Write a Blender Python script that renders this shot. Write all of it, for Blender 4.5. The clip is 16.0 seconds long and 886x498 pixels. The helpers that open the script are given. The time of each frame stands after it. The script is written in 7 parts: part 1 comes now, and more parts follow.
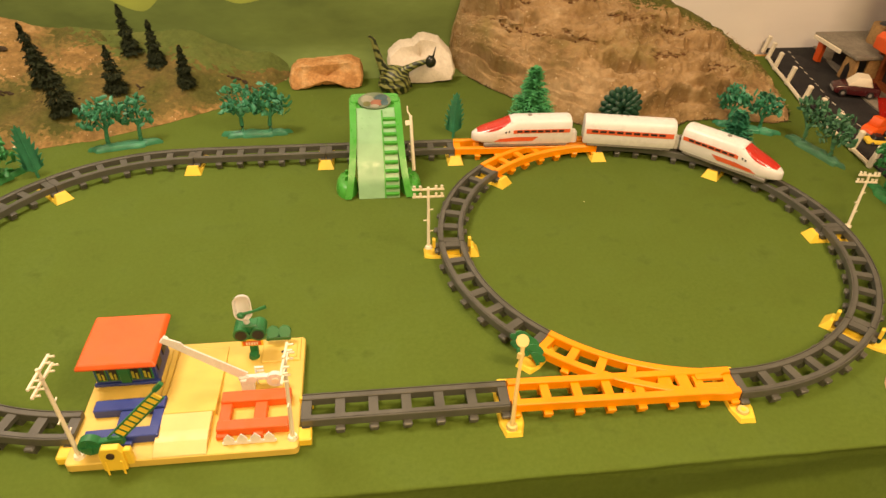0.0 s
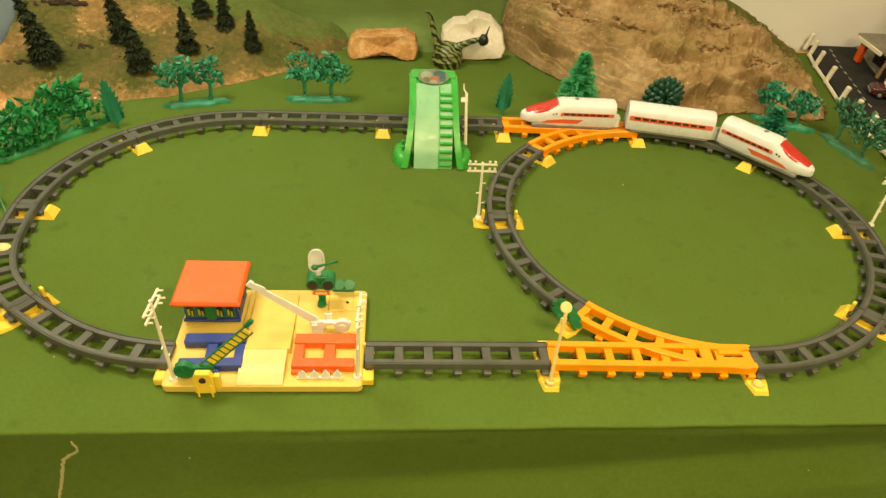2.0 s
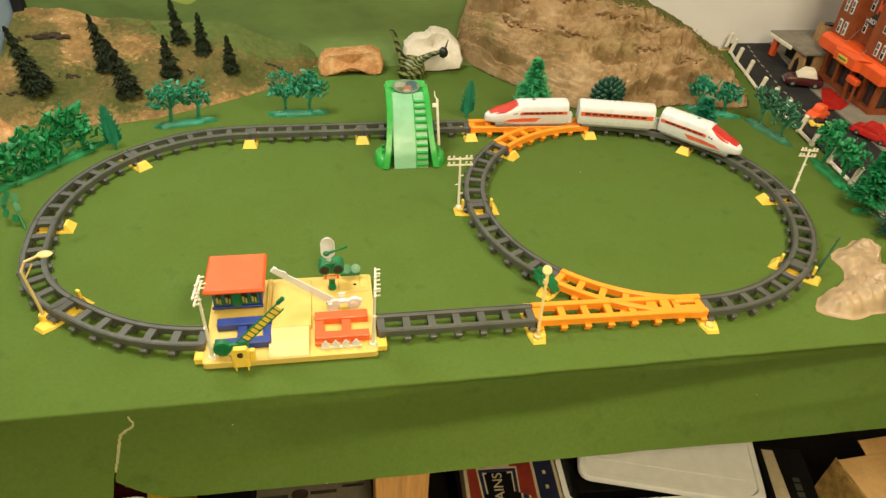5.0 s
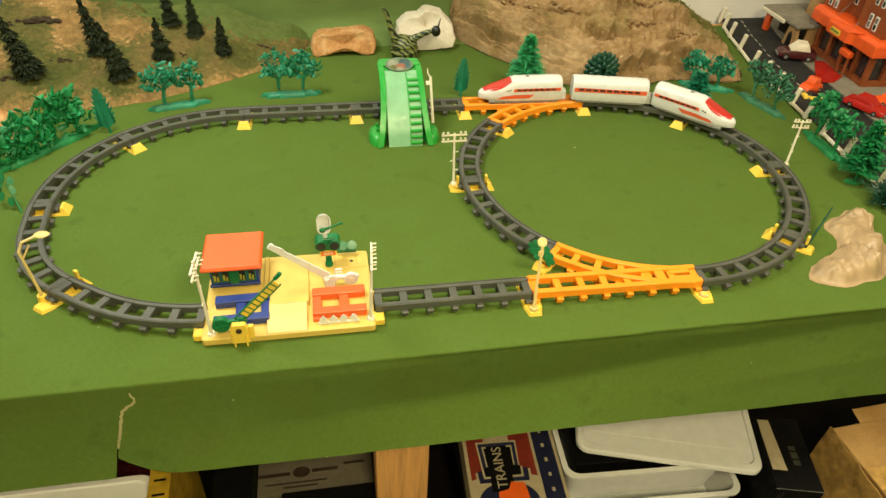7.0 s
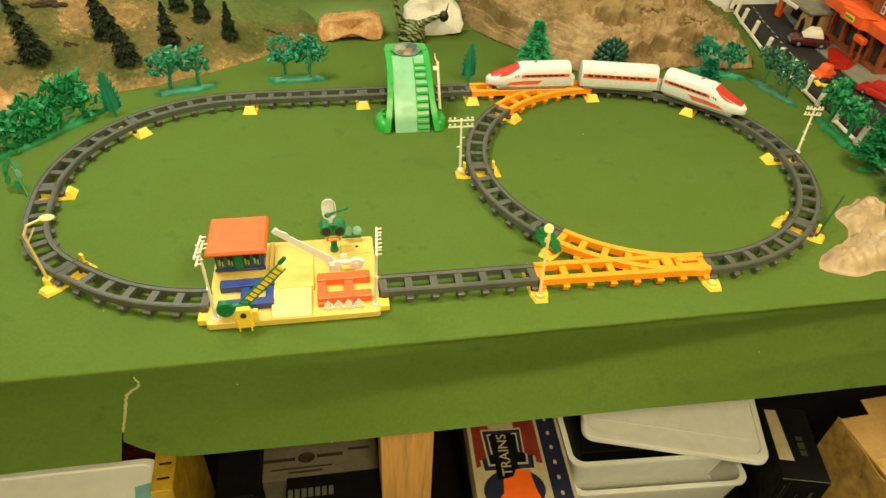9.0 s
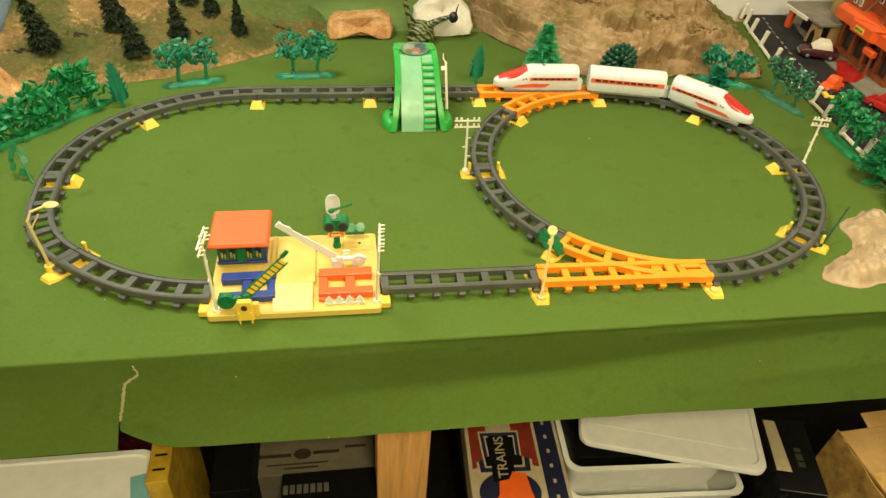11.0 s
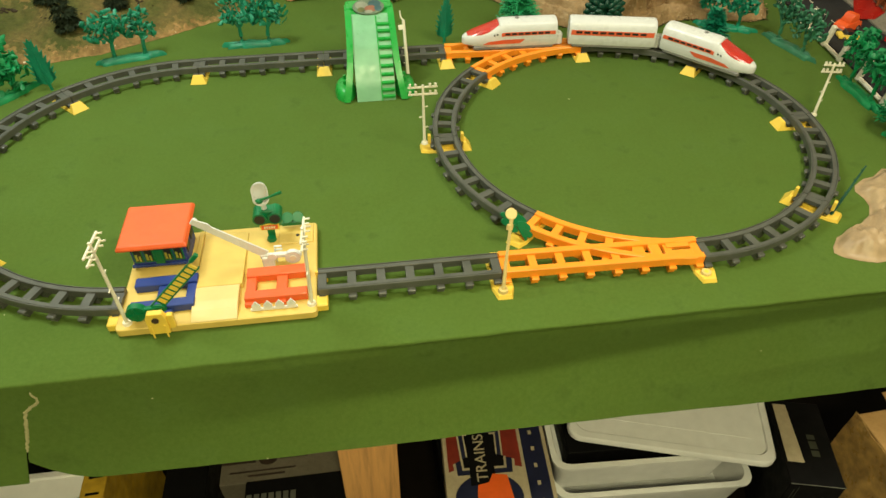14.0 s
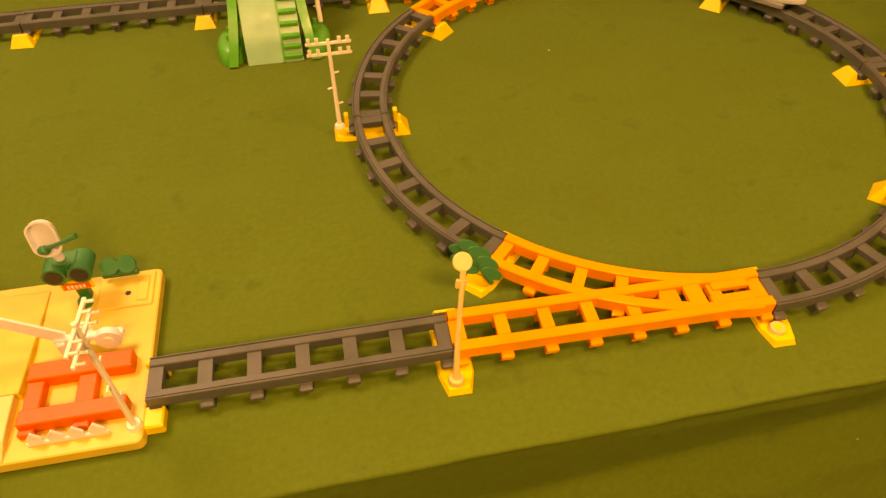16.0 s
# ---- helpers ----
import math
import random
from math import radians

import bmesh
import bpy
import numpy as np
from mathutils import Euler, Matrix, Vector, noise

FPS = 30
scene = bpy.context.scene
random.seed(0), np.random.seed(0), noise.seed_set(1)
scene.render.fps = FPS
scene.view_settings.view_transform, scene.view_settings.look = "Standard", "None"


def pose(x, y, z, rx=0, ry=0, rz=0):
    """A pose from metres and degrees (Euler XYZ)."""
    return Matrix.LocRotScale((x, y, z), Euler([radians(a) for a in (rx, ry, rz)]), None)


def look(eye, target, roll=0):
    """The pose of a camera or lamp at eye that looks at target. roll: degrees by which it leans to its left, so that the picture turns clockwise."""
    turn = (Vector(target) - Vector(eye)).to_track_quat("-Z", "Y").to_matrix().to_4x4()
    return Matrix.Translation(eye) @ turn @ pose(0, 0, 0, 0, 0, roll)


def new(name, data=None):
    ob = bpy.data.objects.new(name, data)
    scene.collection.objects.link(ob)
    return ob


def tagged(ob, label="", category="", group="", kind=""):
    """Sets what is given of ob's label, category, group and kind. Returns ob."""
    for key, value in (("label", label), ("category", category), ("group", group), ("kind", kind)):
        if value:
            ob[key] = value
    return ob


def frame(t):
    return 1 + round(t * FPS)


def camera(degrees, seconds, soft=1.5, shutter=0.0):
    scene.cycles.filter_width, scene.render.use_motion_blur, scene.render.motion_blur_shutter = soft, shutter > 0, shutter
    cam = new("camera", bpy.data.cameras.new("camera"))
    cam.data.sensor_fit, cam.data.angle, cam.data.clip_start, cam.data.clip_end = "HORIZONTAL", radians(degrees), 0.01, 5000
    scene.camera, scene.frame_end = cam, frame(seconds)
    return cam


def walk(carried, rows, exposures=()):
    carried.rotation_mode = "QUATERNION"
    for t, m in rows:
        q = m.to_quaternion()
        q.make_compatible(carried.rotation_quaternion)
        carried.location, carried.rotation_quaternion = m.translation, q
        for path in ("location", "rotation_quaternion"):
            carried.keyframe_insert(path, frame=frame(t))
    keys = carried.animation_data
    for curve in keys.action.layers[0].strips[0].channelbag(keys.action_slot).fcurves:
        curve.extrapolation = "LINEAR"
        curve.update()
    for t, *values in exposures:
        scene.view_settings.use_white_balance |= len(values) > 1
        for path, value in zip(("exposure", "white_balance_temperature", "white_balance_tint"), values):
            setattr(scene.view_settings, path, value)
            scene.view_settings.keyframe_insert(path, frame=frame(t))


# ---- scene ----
cam = camera(66.0, 16.0)
PATH = [
    (0, (0.0317, 0.0527, 0.6545), (0.2185, 1.4911, -0.4115), 1.53),
    (0.5, (-0.0135, -0.0025, 0.6859), (0.0969, 1.4366, -0.3896), 1.16),
    (1, (-0.0369, -0.0303, 0.7024), (0.1273, 1.4146, -0.3584), 3.39),
    (1.5, (-0.0418, -0.0370, 0.7101), (0.1440, 1.3945, -0.3652), 3.18),
    (2, (-0.0289, -0.0185, 0.7098), (0.1103, 1.3734, -0.4231), 4.47),
    (2.5, (-0.0812, -0.0303, 0.7173), (0.0973, 1.3542, -0.4191), 3.13),
    (3, (-0.1058, -0.0887, 0.7512), (0.1683, 1.3497, -0.2957), 4.40),
    (3.5, (-0.1084, -0.1212, 0.7551), (0.1944, 1.2901, -0.3204), 4.07),
    (4, (-0.1109, -0.1386, 0.7569), (0.1694, 1.2724, -0.3249), 3.97),
    (6.5, (-0.1116, -0.1736, 0.7451), (0.1623, 1.2137, -0.3687), 3.17),
    (7, (-0.1111, -0.1766, 0.7427), (0.1636, 1.2056, -0.3771), 2.81),
    (7.5, (-0.1089, -0.1773, 0.7383), (0.1566, 1.2004, -0.3892), 2.54),
    (8, (-0.1098, -0.1749, 0.7374), (0.1556, 1.1961, -0.3982), 2.68),
    (8.5, (-0.1082, -0.1752, 0.7351), (0.1478, 1.1947, -0.4041), 2.16),
    (9, (-0.1077, -0.1745, 0.7339), (0.1457, 1.1931, -0.4086), 2.71),
    (11.5, (-0.1086, -0.1783, 0.7270), (0.1410, 1.1962, -0.4080), 4.37),
    (12, (-0.1091, -0.1737, 0.7271), (0.1460, 1.1948, -0.4139), 4.36),
    (12.5, (-0.1061, -0.1686, 0.7221), (0.1463, 1.1959, -0.4244), 4.13),
    (13, (-0.0952, -0.1516, 0.7148), (0.1506, 1.2038, -0.4439), 3.62),
    (13.5, (-0.0539, -0.1245, 0.7016), (0.1607, 1.2189, -0.4770), 2.16),
    (14, (0.0141, -0.0591, 0.6714), (0.2026, 1.2551, -0.5440), 0.42),
    (14.5, (0.1000, 0.0424, 0.6333), (0.2662, 1.3324, -0.6109), 0.29),
    (15, (0.1734, 0.1016, 0.5690), (0.2971, 1.3743, -0.6979), -0.55),
    (15.5, (0.1564, 0.1572, 0.5122), (0.2218, 1.4014, -0.7868), -3.02),
    (16, (0.1207, 0.2652, 0.4949), (0.3441, 1.4747, -0.8192), -0.48),
]
EXPOSURES = [(0.0, -0.20, 10200, 27), (0.5, -0.19, 9500, 15), (1.5, -0.17, 9800, 9), (2.0, -0.17, 9500, 2), (3.0, -0.13, 8500, 5), (3.5, -0.04, 7200, 11), (6.5, -0.14, 7200, 2), (7.0, -0.08, 7600, 0), (8.0, -0.08, 6900, -2), (9.0, 0.0, 8100, -4), (11.5, 0.0, 7500, 0), (12.0, 0.0, 7600, -6), (13.0, -0.03, 7600, -1),
             (13.5, -0.15, 7200, -3), (14.0, -0.3, 7000, -5), (14.5, -0.35, 10800, 2), (15.0, -0.36, 17000, 17), (15.5, -0.34, 36000, 34), (16.0, -0.36, 75000, 45)]
walk(cam, [(t, look(eye, target, roll)) for t, eye, target, roll in PATH], EXPOSURES)

# ---- world and light ----
world = bpy.data.worlds.new("world")
scene.world = world
world.use_nodes = True
world.node_tree.nodes["Background"].inputs[0].default_value = (1.0, 0.93, 0.82, 1)
world.node_tree.nodes["Background"].inputs[1].default_value = 0.01


def ceiling_lamp(x, y, z, sx, sy, watts, colour):
    lamp = bpy.data.lights.new("ceiling_lamp_light", "AREA")
    lamp.shape, lamp.size, lamp.size_y = "RECTANGLE", sx, sy
    lamp.energy, lamp.color = watts, colour
    ob = new("ceiling_lamp_light", lamp)
    ob.matrix_world = pose(x, y, z, 0, 0, 0)
    return ob


WARM = (1.0, 0.895, 0.77)
ceiling_lamp(0.95, 0.30, 1.52, 0.5, 0.5, 23.5, WARM)
ceiling_lamp(-0.62, 1.02, 1.52, 0.5, 0.5, 30.0, (0.90, 0.915, 0.93))
ceiling_lamp(0.1, -0.78, 1.48, 0.4, 0.4, 43.5, (1.0, 0.885, 0.58))


# ---- materials ----
def nodes_of(name):
    m = bpy.data.materials.new(name)
    m.use_nodes = True
    nt = m.node_tree
    return m, nt, nt.nodes["Principled BSDF"]


def node(nt, kind, **inputs):
    n = nt.nodes.new(kind)
    for k, v in inputs.items():
        n.inputs[k.replace("_", " ")].default_value = v
    return n


def ramp(nt, source, stops):
    r = nt.nodes.new("ShaderNodeValToRGB")
    els = r.color_ramp.elements
    while len(els) < len(stops):
        els.new(0.5)
    for e, (p, c) in zip(els, stops):
        e.position, e.color = p, (*c, 1)
    nt.links.new(source, r.inputs[0])
    return r.outputs[0]


def mixed(nt, fac, a, b):
    m = nt.nodes.new("ShaderNodeMix")
    m.data_type = "RGBA"
    for sock, val in ((m.inputs[0], fac), (m.inputs[6], a), (m.inputs[7], b)):
        if hasattr(val, "links"):
            nt.links.new(val, sock)
        else:
            sock.default_value = val if isinstance(val, float) else (*val, 1)
    return m.outputs[2]


def noise_of(nt, scale, detail=4.0, rough=0.55, space="Object"):
    tc = nt.nodes.new("ShaderNodeTexCoord")
    n = node(nt, "ShaderNodeTexNoise", Scale=scale, Detail=detail, Roughness=rough)
    if space == "World":
        g = nt.nodes.new("ShaderNodeNewGeometry")
        nt.links.new(g.outputs["Position"], n.inputs["Vector"])
    else:
        nt.links.new(tc.outputs[space], n.inputs["Vector"])
    return n.outputs["Fac"]


def bump(nt, bsdf, height, strength, distance):
    b = node(nt, "ShaderNodeBump", Strength=strength, Distance=distance)
    nt.links.new(height, b.inputs["Height"])
    nt.links.new(b.outputs[0], bsdf.inputs["Normal"])


def shade(c, k):
    return tuple(min(1.0, x * k) for x in c)


def plastic(name, colour, rough=0.35, vary=0.12, grain=900.0, sheen=0.5):
    """Moulded plastic: faint mottling, dust in patches, fine surface grain."""
    m, nt, b = nodes_of(name)
    soft, fine = noise_of(nt, 35.0, space="World"), noise_of(nt, grain, 2.0, space="World")
    col = ramp(nt, soft, [(0.3, shade(colour, 1 - vary)), (0.7, shade(colour, 1 + vary))])
    nt.links.new(col, b.inputs["Base Color"])
    r = ramp(nt, noise_of(nt, 60.0, 5.0, space="World"), [(0.35, (rough - 0.07,) * 3), (0.7, (rough + 0.12,) * 3)])
    nt.links.new(r, b.inputs["Roughness"])
    b.inputs["Specular IOR Level"].default_value = sheen
    bump(nt, b, fine, 0.12, 0.0006)
    return m


def felt(name, colour):
    """Green baize: fibre grain, worn paler patches, a few dark stains and lint specks."""
    m, nt, b = nodes_of(name)
    wide, mid = noise_of(nt, 2.3, 5.0, space="World"), noise_of(nt, 11.0, 6.0, 0.65, space="World")
    fine = noise_of(nt, 700.0, 3.0, 0.7, space="World")
    base = ramp(nt, wide, [(0.3, shade(colour, 0.80)), (0.7, shade(colour, 1.16))])
    worn = ramp(nt, mid, [(0.3, (colour[0] * 0.92, colour[1] * 0.78, colour[2] * 0.8)), (0.52, shade(colour, 1.0)), (0.72, (colour[0] * 1.16, colour[1] * 1.14, colour[2] * 1.75))])
    c1 = mixed(nt, 0.55, base, worn)
    stain = ramp(nt, noise_of(nt, 22.0, 3.0, 0.6, space="World"), [(0.585, (0, 0, 0)), (0.74, (1, 1, 1))])
    c2 = mixed(nt, stain, c1, shade(colour, 0.66))
    grain = ramp(nt, fine, [(0.3, shade(colour, 0.78)), (0.7, shade(colour, 1.22))])
    c3 = mixed(nt, 0.3, c2, grain)
    nap = ramp(nt, noise_of(nt, 170.0, 4.0, 0.65, space="World"), [(0.34, (colour[0] * 0.80, colour[1] * 0.84, colour[2] * 0.8)), (0.66, (colour[0] * 1.22, colour[1] * 1.14, colour[2] * 1.3))])
    c3 = mixed(nt, 0.33, c3, nap)
    lint = ramp(nt, noise_of(nt, 95.0, 1.0, 0.3, space="World"), [(0.845, (0, 0, 0)), (0.87, (1, 1, 1))])
    nt.links.new(mixed(nt, lint, c3, (0.42, 0.42, 0.24)), b.inputs["Base Color"])
    b.inputs["Roughness"].default_value = 0.95
    b.inputs["Specular IOR Level"].default_value = 0.12
    bump(nt, b, fine, 0.5, 0.0012)
    return m


def patchy(name, stops, scale, rough=0.9, bump_scale=60.0, depth=0.004, spec=0.2, detail=8.0, specks=None, streak=None, dirty=0.85):
    """Ground and rock: a ramp over broad noise, with grain and relief."""
    m, nt, b = nodes_of(name)
    col = ramp(nt, noise_of(nt, scale, detail, 0.62, space="World"), stops)
    fine = noise_of(nt, bump_scale, 8.0, 0.7, space="World")
    dirt = ramp(nt, fine, [(0.25, (0.45,) * 3), (0.6, (1.0,) * 3), (0.8, (1.25,) * 3)])
    mul = nt.nodes.new("ShaderNodeMix")
    mul.data_type, mul.blend_type = "RGBA", "MULTIPLY"
    mul.inputs[0].default_value = dirty
    nt.links.new(col, mul.inputs[6])
    nt.links.new(dirt, mul.inputs[7])
    out = mul.outputs[2]
    if specks:
        f = ramp(nt, noise_of(nt, 130.0, 2.0, 0.5, space="World"), [(0.68, (0, 0, 0)), (0.74, (1, 1, 1))])
        out = mixed(nt, f, out, specks)
    if streak:
        g = nt.nodes.new("ShaderNodeNewGeometry")
        mp = node(nt, "ShaderNodeMapping", Scale=(1.0, 1.0, 1.5), Rotation=(0, 0.2, 0))
        nt.links.new(g.outputs["Position"], mp.inputs["Vector"])
        n = node(nt, "ShaderNodeTexNoise", Scale=15.0, Detail=9.0, Roughness=0.76, Distortion=0.15)
        nt.links.new(mp.outputs[0], n.inputs["Vector"])
        out = mixed(nt, ramp(nt, n.outputs["Fac"], [(0.57, (0, 0, 0)), (0.67, (0.5,) * 3)]), out, streak)
        out = mixed(nt, ramp(nt, n.outputs["Fac"], [(0.31, (0.45,) * 3), (0.42, (0, 0, 0))]), out, (0.62, 0.50, 0.34))
        green = noise_of(nt, 6.5, 5.0, 0.6, space="World")
        out = mixed(nt, ramp(nt, green, [(0.53, (0, 0, 0)), (0.66, (0.55,) * 3)]), out, (0.20, 0.172, 0.055))
    nt.links.new(out, b.inputs["Base Color"])
    b.inputs["Roughness"].default_value = rough
    b.inputs["Specular IOR Level"].default_value = spec
    bump(nt, b, fine, 0.8, depth)
    return m


def paint(name, colour, rough=0.7, vary=0.15, scale=6.0, other=None):
    """Brushed paint on a flat board or wall: broad uneven strokes and fine tooth."""
    m, nt, b = nodes_of(name)
    mp = node(nt, "ShaderNodeMapping", Scale=(1.0, 1.0, 2.6), Rotation=(0, 0.35, 0))
    g = nt.nodes.new("ShaderNodeNewGeometry")
    nt.links.new(g.outputs["Position"], mp.inputs["Vector"])
    n = node(nt, "ShaderNodeTexNoise", Scale=scale, Detail=5.0, Roughness=0.6)
    nt.links.new(mp.outputs[0], n.inputs["Vector"])
    col = ramp(nt, n.outputs["Fac"], [(0.3, shade(colour, 1 - vary)), (0.55, colour), (0.78, other or shade(colour, 1 + vary))])
    nt.links.new(col, b.inputs["Base Color"])
    b.inputs["Roughness"].default_value = rough
    b.inputs["Specular IOR Level"].default_value = 0.25
    bump(nt, b, noise_of(nt, 260.0, 3.0, space="World"), 0.15, 0.0008)
    return m


def wood(name, colour, spec=0.4):
    m, nt, b = nodes_of(name)
    b.inputs["Specular IOR Level"].default_value = spec
    g = nt.nodes.new("ShaderNodeNewGeometry")
    mp = node(nt, "ShaderNodeMapping", Scale=(38.0, 38.0, 2.2))
    nt.links.new(g.outputs["Position"], mp.inputs["Vector"])
    n = node(nt, "ShaderNodeTexNoise", Scale=1.6, Detail=7.0, Roughness=0.65, Distortion=0.6)
    nt.links.new(mp.outputs[0], n.inputs["Vector"])
    nt.links.new(ramp(nt, n.outputs["Fac"], [(0.28, shade(colour, 0.6)), (0.5, colour), (0.75, shade(colour, 1.25))]), b.inputs["Base Color"])
    b.inputs["Roughness"].default_value = 0.6
    bump(nt, b, n.outputs["Fac"], 0.3, 0.001)
    return m


FELT = felt("green_felt", (0.083, 0.139, 0.0255))
TORN = paint("torn_fibre", (0.40, 0.37, 0.19), 0.95)
TRACK = plastic("dark_grey_plastic", (0.083, 0.085, 0.072), 0.42, 0.15)
ORANGE = plastic("orange_plastic", (0.94, 0.305, 0.028), 0.40, 0.06)
YELLOW = plastic("yellow_plastic", (0.84, 0.575, 0.085), 0.40, 0.06)
BOARD_YELLOW = plastic("board_yellow_plastic", (0.680, 0.478, 0.122), 0.40, 0.06)
PALE_YELLOW = plastic("pale_yellow_plastic", (0.680, 0.515, 0.205), 0.42, 0.05)
RED = plastic("red_orange_plastic", (0.736, 0.115, 0.029), 0.38, 0.06)
BLUE = plastic("blue_plastic", (0.016, 0.042, 0.22), 0.36, 0.1)
GREEN = plastic("dark_green_plastic", (0.002, 0.155, 0.050), 0.36, 0.1)
BRIGHT_GREEN = plastic("bright_green_plastic", (0.022, 0.33, 0.050), 0.30, 0.07)
SLIDE_GREEN = plastic("pale_green_plastic", (0.21, 0.45, 0.25), 0.34, 0.09)
TEAL = plastic("sea_green_plastic", (0.010, 0.205, 0.112), 0.40, 0.25)
TEAL_LIGHT = plastic("light_sea_green_plastic", (0.016, 0.225, 0.125), 0.46, 0.3)
TEAL_GREY = plastic("dull_sea_green_plastic", (0.035, 0.165, 0.085), 0.5, 0.3)
LEAF = plastic("leaf_green_plastic", (0.006, 0.215, 0.066), 0.52, 0.3)
PINE = plastic("pine_green_plastic", (0.030, 0.34, 0.130), 0.5, 0.25)
DEEP_LEAF = plastic("deep_green_plastic", (0.006, 0.056, 0.032), 0.4, 0.25)
WHITE = plastic("white_plastic", (0.70, 0.70, 0.68), 0.30, 0.05)
IVORY = plastic("ivory_plastic", (0.76, 0.70, 0.55), 0.42, 0.08)
STRIPE = plastic("red_stripe", (0.74, 0.125, 0.055), 0.3, 0.08)
NOSE_GLASS = plastic("red_windscreen", (0.52, 0.035, 0.025), 0.2, 0.1, sheen=0.7)
GREY = plastic("grey_plastic", (0.22, 0.21, 0.19), 0.45, 0.1)
BLACK = plastic("black_plastic", (0.012, 0.012, 0.013), 0.35, 0.2)
FIR = patchy("fir_flock", [(0.35, (0.012, 0.020, 0.010)), (0.55, (0.030, 0.043, 0.020)), (0.75, (0.085, 0.092, 0.042))], 160.0, 0.95, 300.0, 0.002)
BARK = paint("bark", (0.055, 0.038, 0.022), 0.9)


# ---- mesh tools ----
class Geo:
    """A heap of faces that becomes one mesh."""

    def __init__(self):
        self.v, self.f = [], []

    def add(self, verts, faces):
        n = len(self.v)
        self.v += [tuple(p) for p in verts]
        self.f += [tuple(i + n for i in f) for f in faces]
        return self

    def box(self, x0, x1, y0, y1, z0, z1, m=None):
        vs = [Vector((x, y, z)) for z in (z0, z1) for x, y in ((x0, y0), (x1, y0), (x1, y1), (x0, y1))]
        vs = [m @ p for p in vs] if m else vs
        return self.add(vs, [(3, 2, 1, 0), (4, 5, 6, 7), (0, 1, 5, 4), (1, 2, 6, 5), (2, 3, 7, 6), (3, 0, 4, 7)])

    def soft_box(self, x0, x1, y0, y1, z0, z1, r, m=None):
        """A box whose edges are chamfered by r."""
        r = min(r, (x1 - x0) * 0.45, (y1 - y0) * 0.45, (z1 - z0) * 0.45)
        rings = []
        for z, k in ((z0, r), (z0 + r, 0), (z1 - r, 0), (z1, r)):
            a, b, c, d = x0 + k, x1 - k, y0 + k, y1 - k
            e = r
            rings.append([(a + e, c, z), (b - e, c, z), (b, c + e, z), (b, d - e, z), (b - e, d, z), (a + e, d, z), (a, d - e, z), (a, c + e, z)])
        return self.rings(rings, m)

    def rings(self, rings, m=None, caps=True, closed=True):
        k = len(rings[0])
        vs = [Vector(p) for ring in rings for p in ring]
        vs = [m @ p for p in vs] if m else vs
        fs = []
        for a in range(len(rings) - 1):
            for b in range(k if closed else k - 1):
                c = (b + 1) % k
                fs.append((a * k + b, a * k + c, (a + 1) * k + c, (a + 1) * k + b))
        if caps:
            fs += [tuple(range(k))[::-1], tuple(range((len(rings) - 1) * k, len(rings) * k))]
        return self.add(vs, fs)

    def cyl(self, p0, p1, r0, r1=None, seg=10):
        p0, p1 = Vector(p0), Vector(p1)
        q = (p1 - p0).to_track_quat("Z", "Y")
        circle = [Vector((math.cos(2 * math.pi * i / seg), math.sin(2 * math.pi * i / seg), 0)) for i in range(seg)]
        r1 = r0 if r1 is None else r1
        return self.rings([[p0 + q @ (c * r0) for c in circle], [p1 + q @ (c * r1) for c in circle]])

    def tube(self, pts, radii, seg=8):
        pts = [Vector(p) for p in pts]
        radii = radii if isinstance(radii, (list, tuple)) else [radii] * len(pts)
        rings, ref = [], None
        for i, p in enumerate(pts):
            d = pts[min(i + 1, len(pts) - 1)] - pts[max(i - 1, 0)]
            q = d.to_track_quat("Z", "Y")
            rings.append([p + q @ Vector((math.cos(2 * math.pi * k / seg) * radii[i], math.sin(2 * math.pi * k / seg) * radii[i], 0)) for k in range(seg)])
        return self.rings(rings)

    def blob(self, centre, size, seg=8, rows=5, jitter=0.0, m=None):
        c, s = Vector(centre), Vector(size)
        rings = []
        for r in range(rows + 1):
            a = math.pi * (r + 0.02) / (rows + 0.04)
            ring = []
            for k in range(seg):
                b = 2 * math.pi * k / seg
                d = Vector((math.sin(a) * math.cos(b), math.sin(a) * math.sin(b), -math.cos(a)))
                w = 1 + (random.uniform(-jitter, jitter) if jitter else 0)
                p = Vector((d.x * s.x, d.y * s.y, d.z * s.z)) * w
                ring.append(c + (m @ p if m else p))
            rings.append(ring)
        return self.rings(rings)

    def prism(self, outline, axis, a0, a1, m=None):
        """A flat outline pushed along an axis. axis x: outline is (y, z); y: (x, z); z: (x, y)."""
        def put(p, a):
            return {"x": (a, p[0], p[1]), "y": (p[0], a, p[1]), "z": (p[0], p[1], a)}[axis]
        return self.rings([[put(p, a0) for p in outline], [put(p, a1) for p in outline]], m)

    def leaf(self, p, d, up, length, width, fold=0.25):
        """A pointed leaf of two folded halves, with thickness."""
        p, d, up = Vector(p), Vector(d).normalized(), Vector(up)
        side = d.cross(up)
        side = side.normalized() if side.length > 1e-6 else Vector((1, 0, 0))
        n = side.cross(d).normalized()
        t = n * width * 0.12
        mid, tip = p + d * length * 0.5 - n * width * fold, p + d * length
        l, r = p + d * length * 0.45 + side * width * 0.5, p + d * length * 0.45 - side * width * 0.5
        return self.add([p, l, tip, r, mid, mid - t], [(0, 4, 1), (4, 2, 1), (0, 3, 4), (4, 3, 2), (0, 1, 5), (5, 1, 2), (0, 5, 3), (5, 2, 3)])

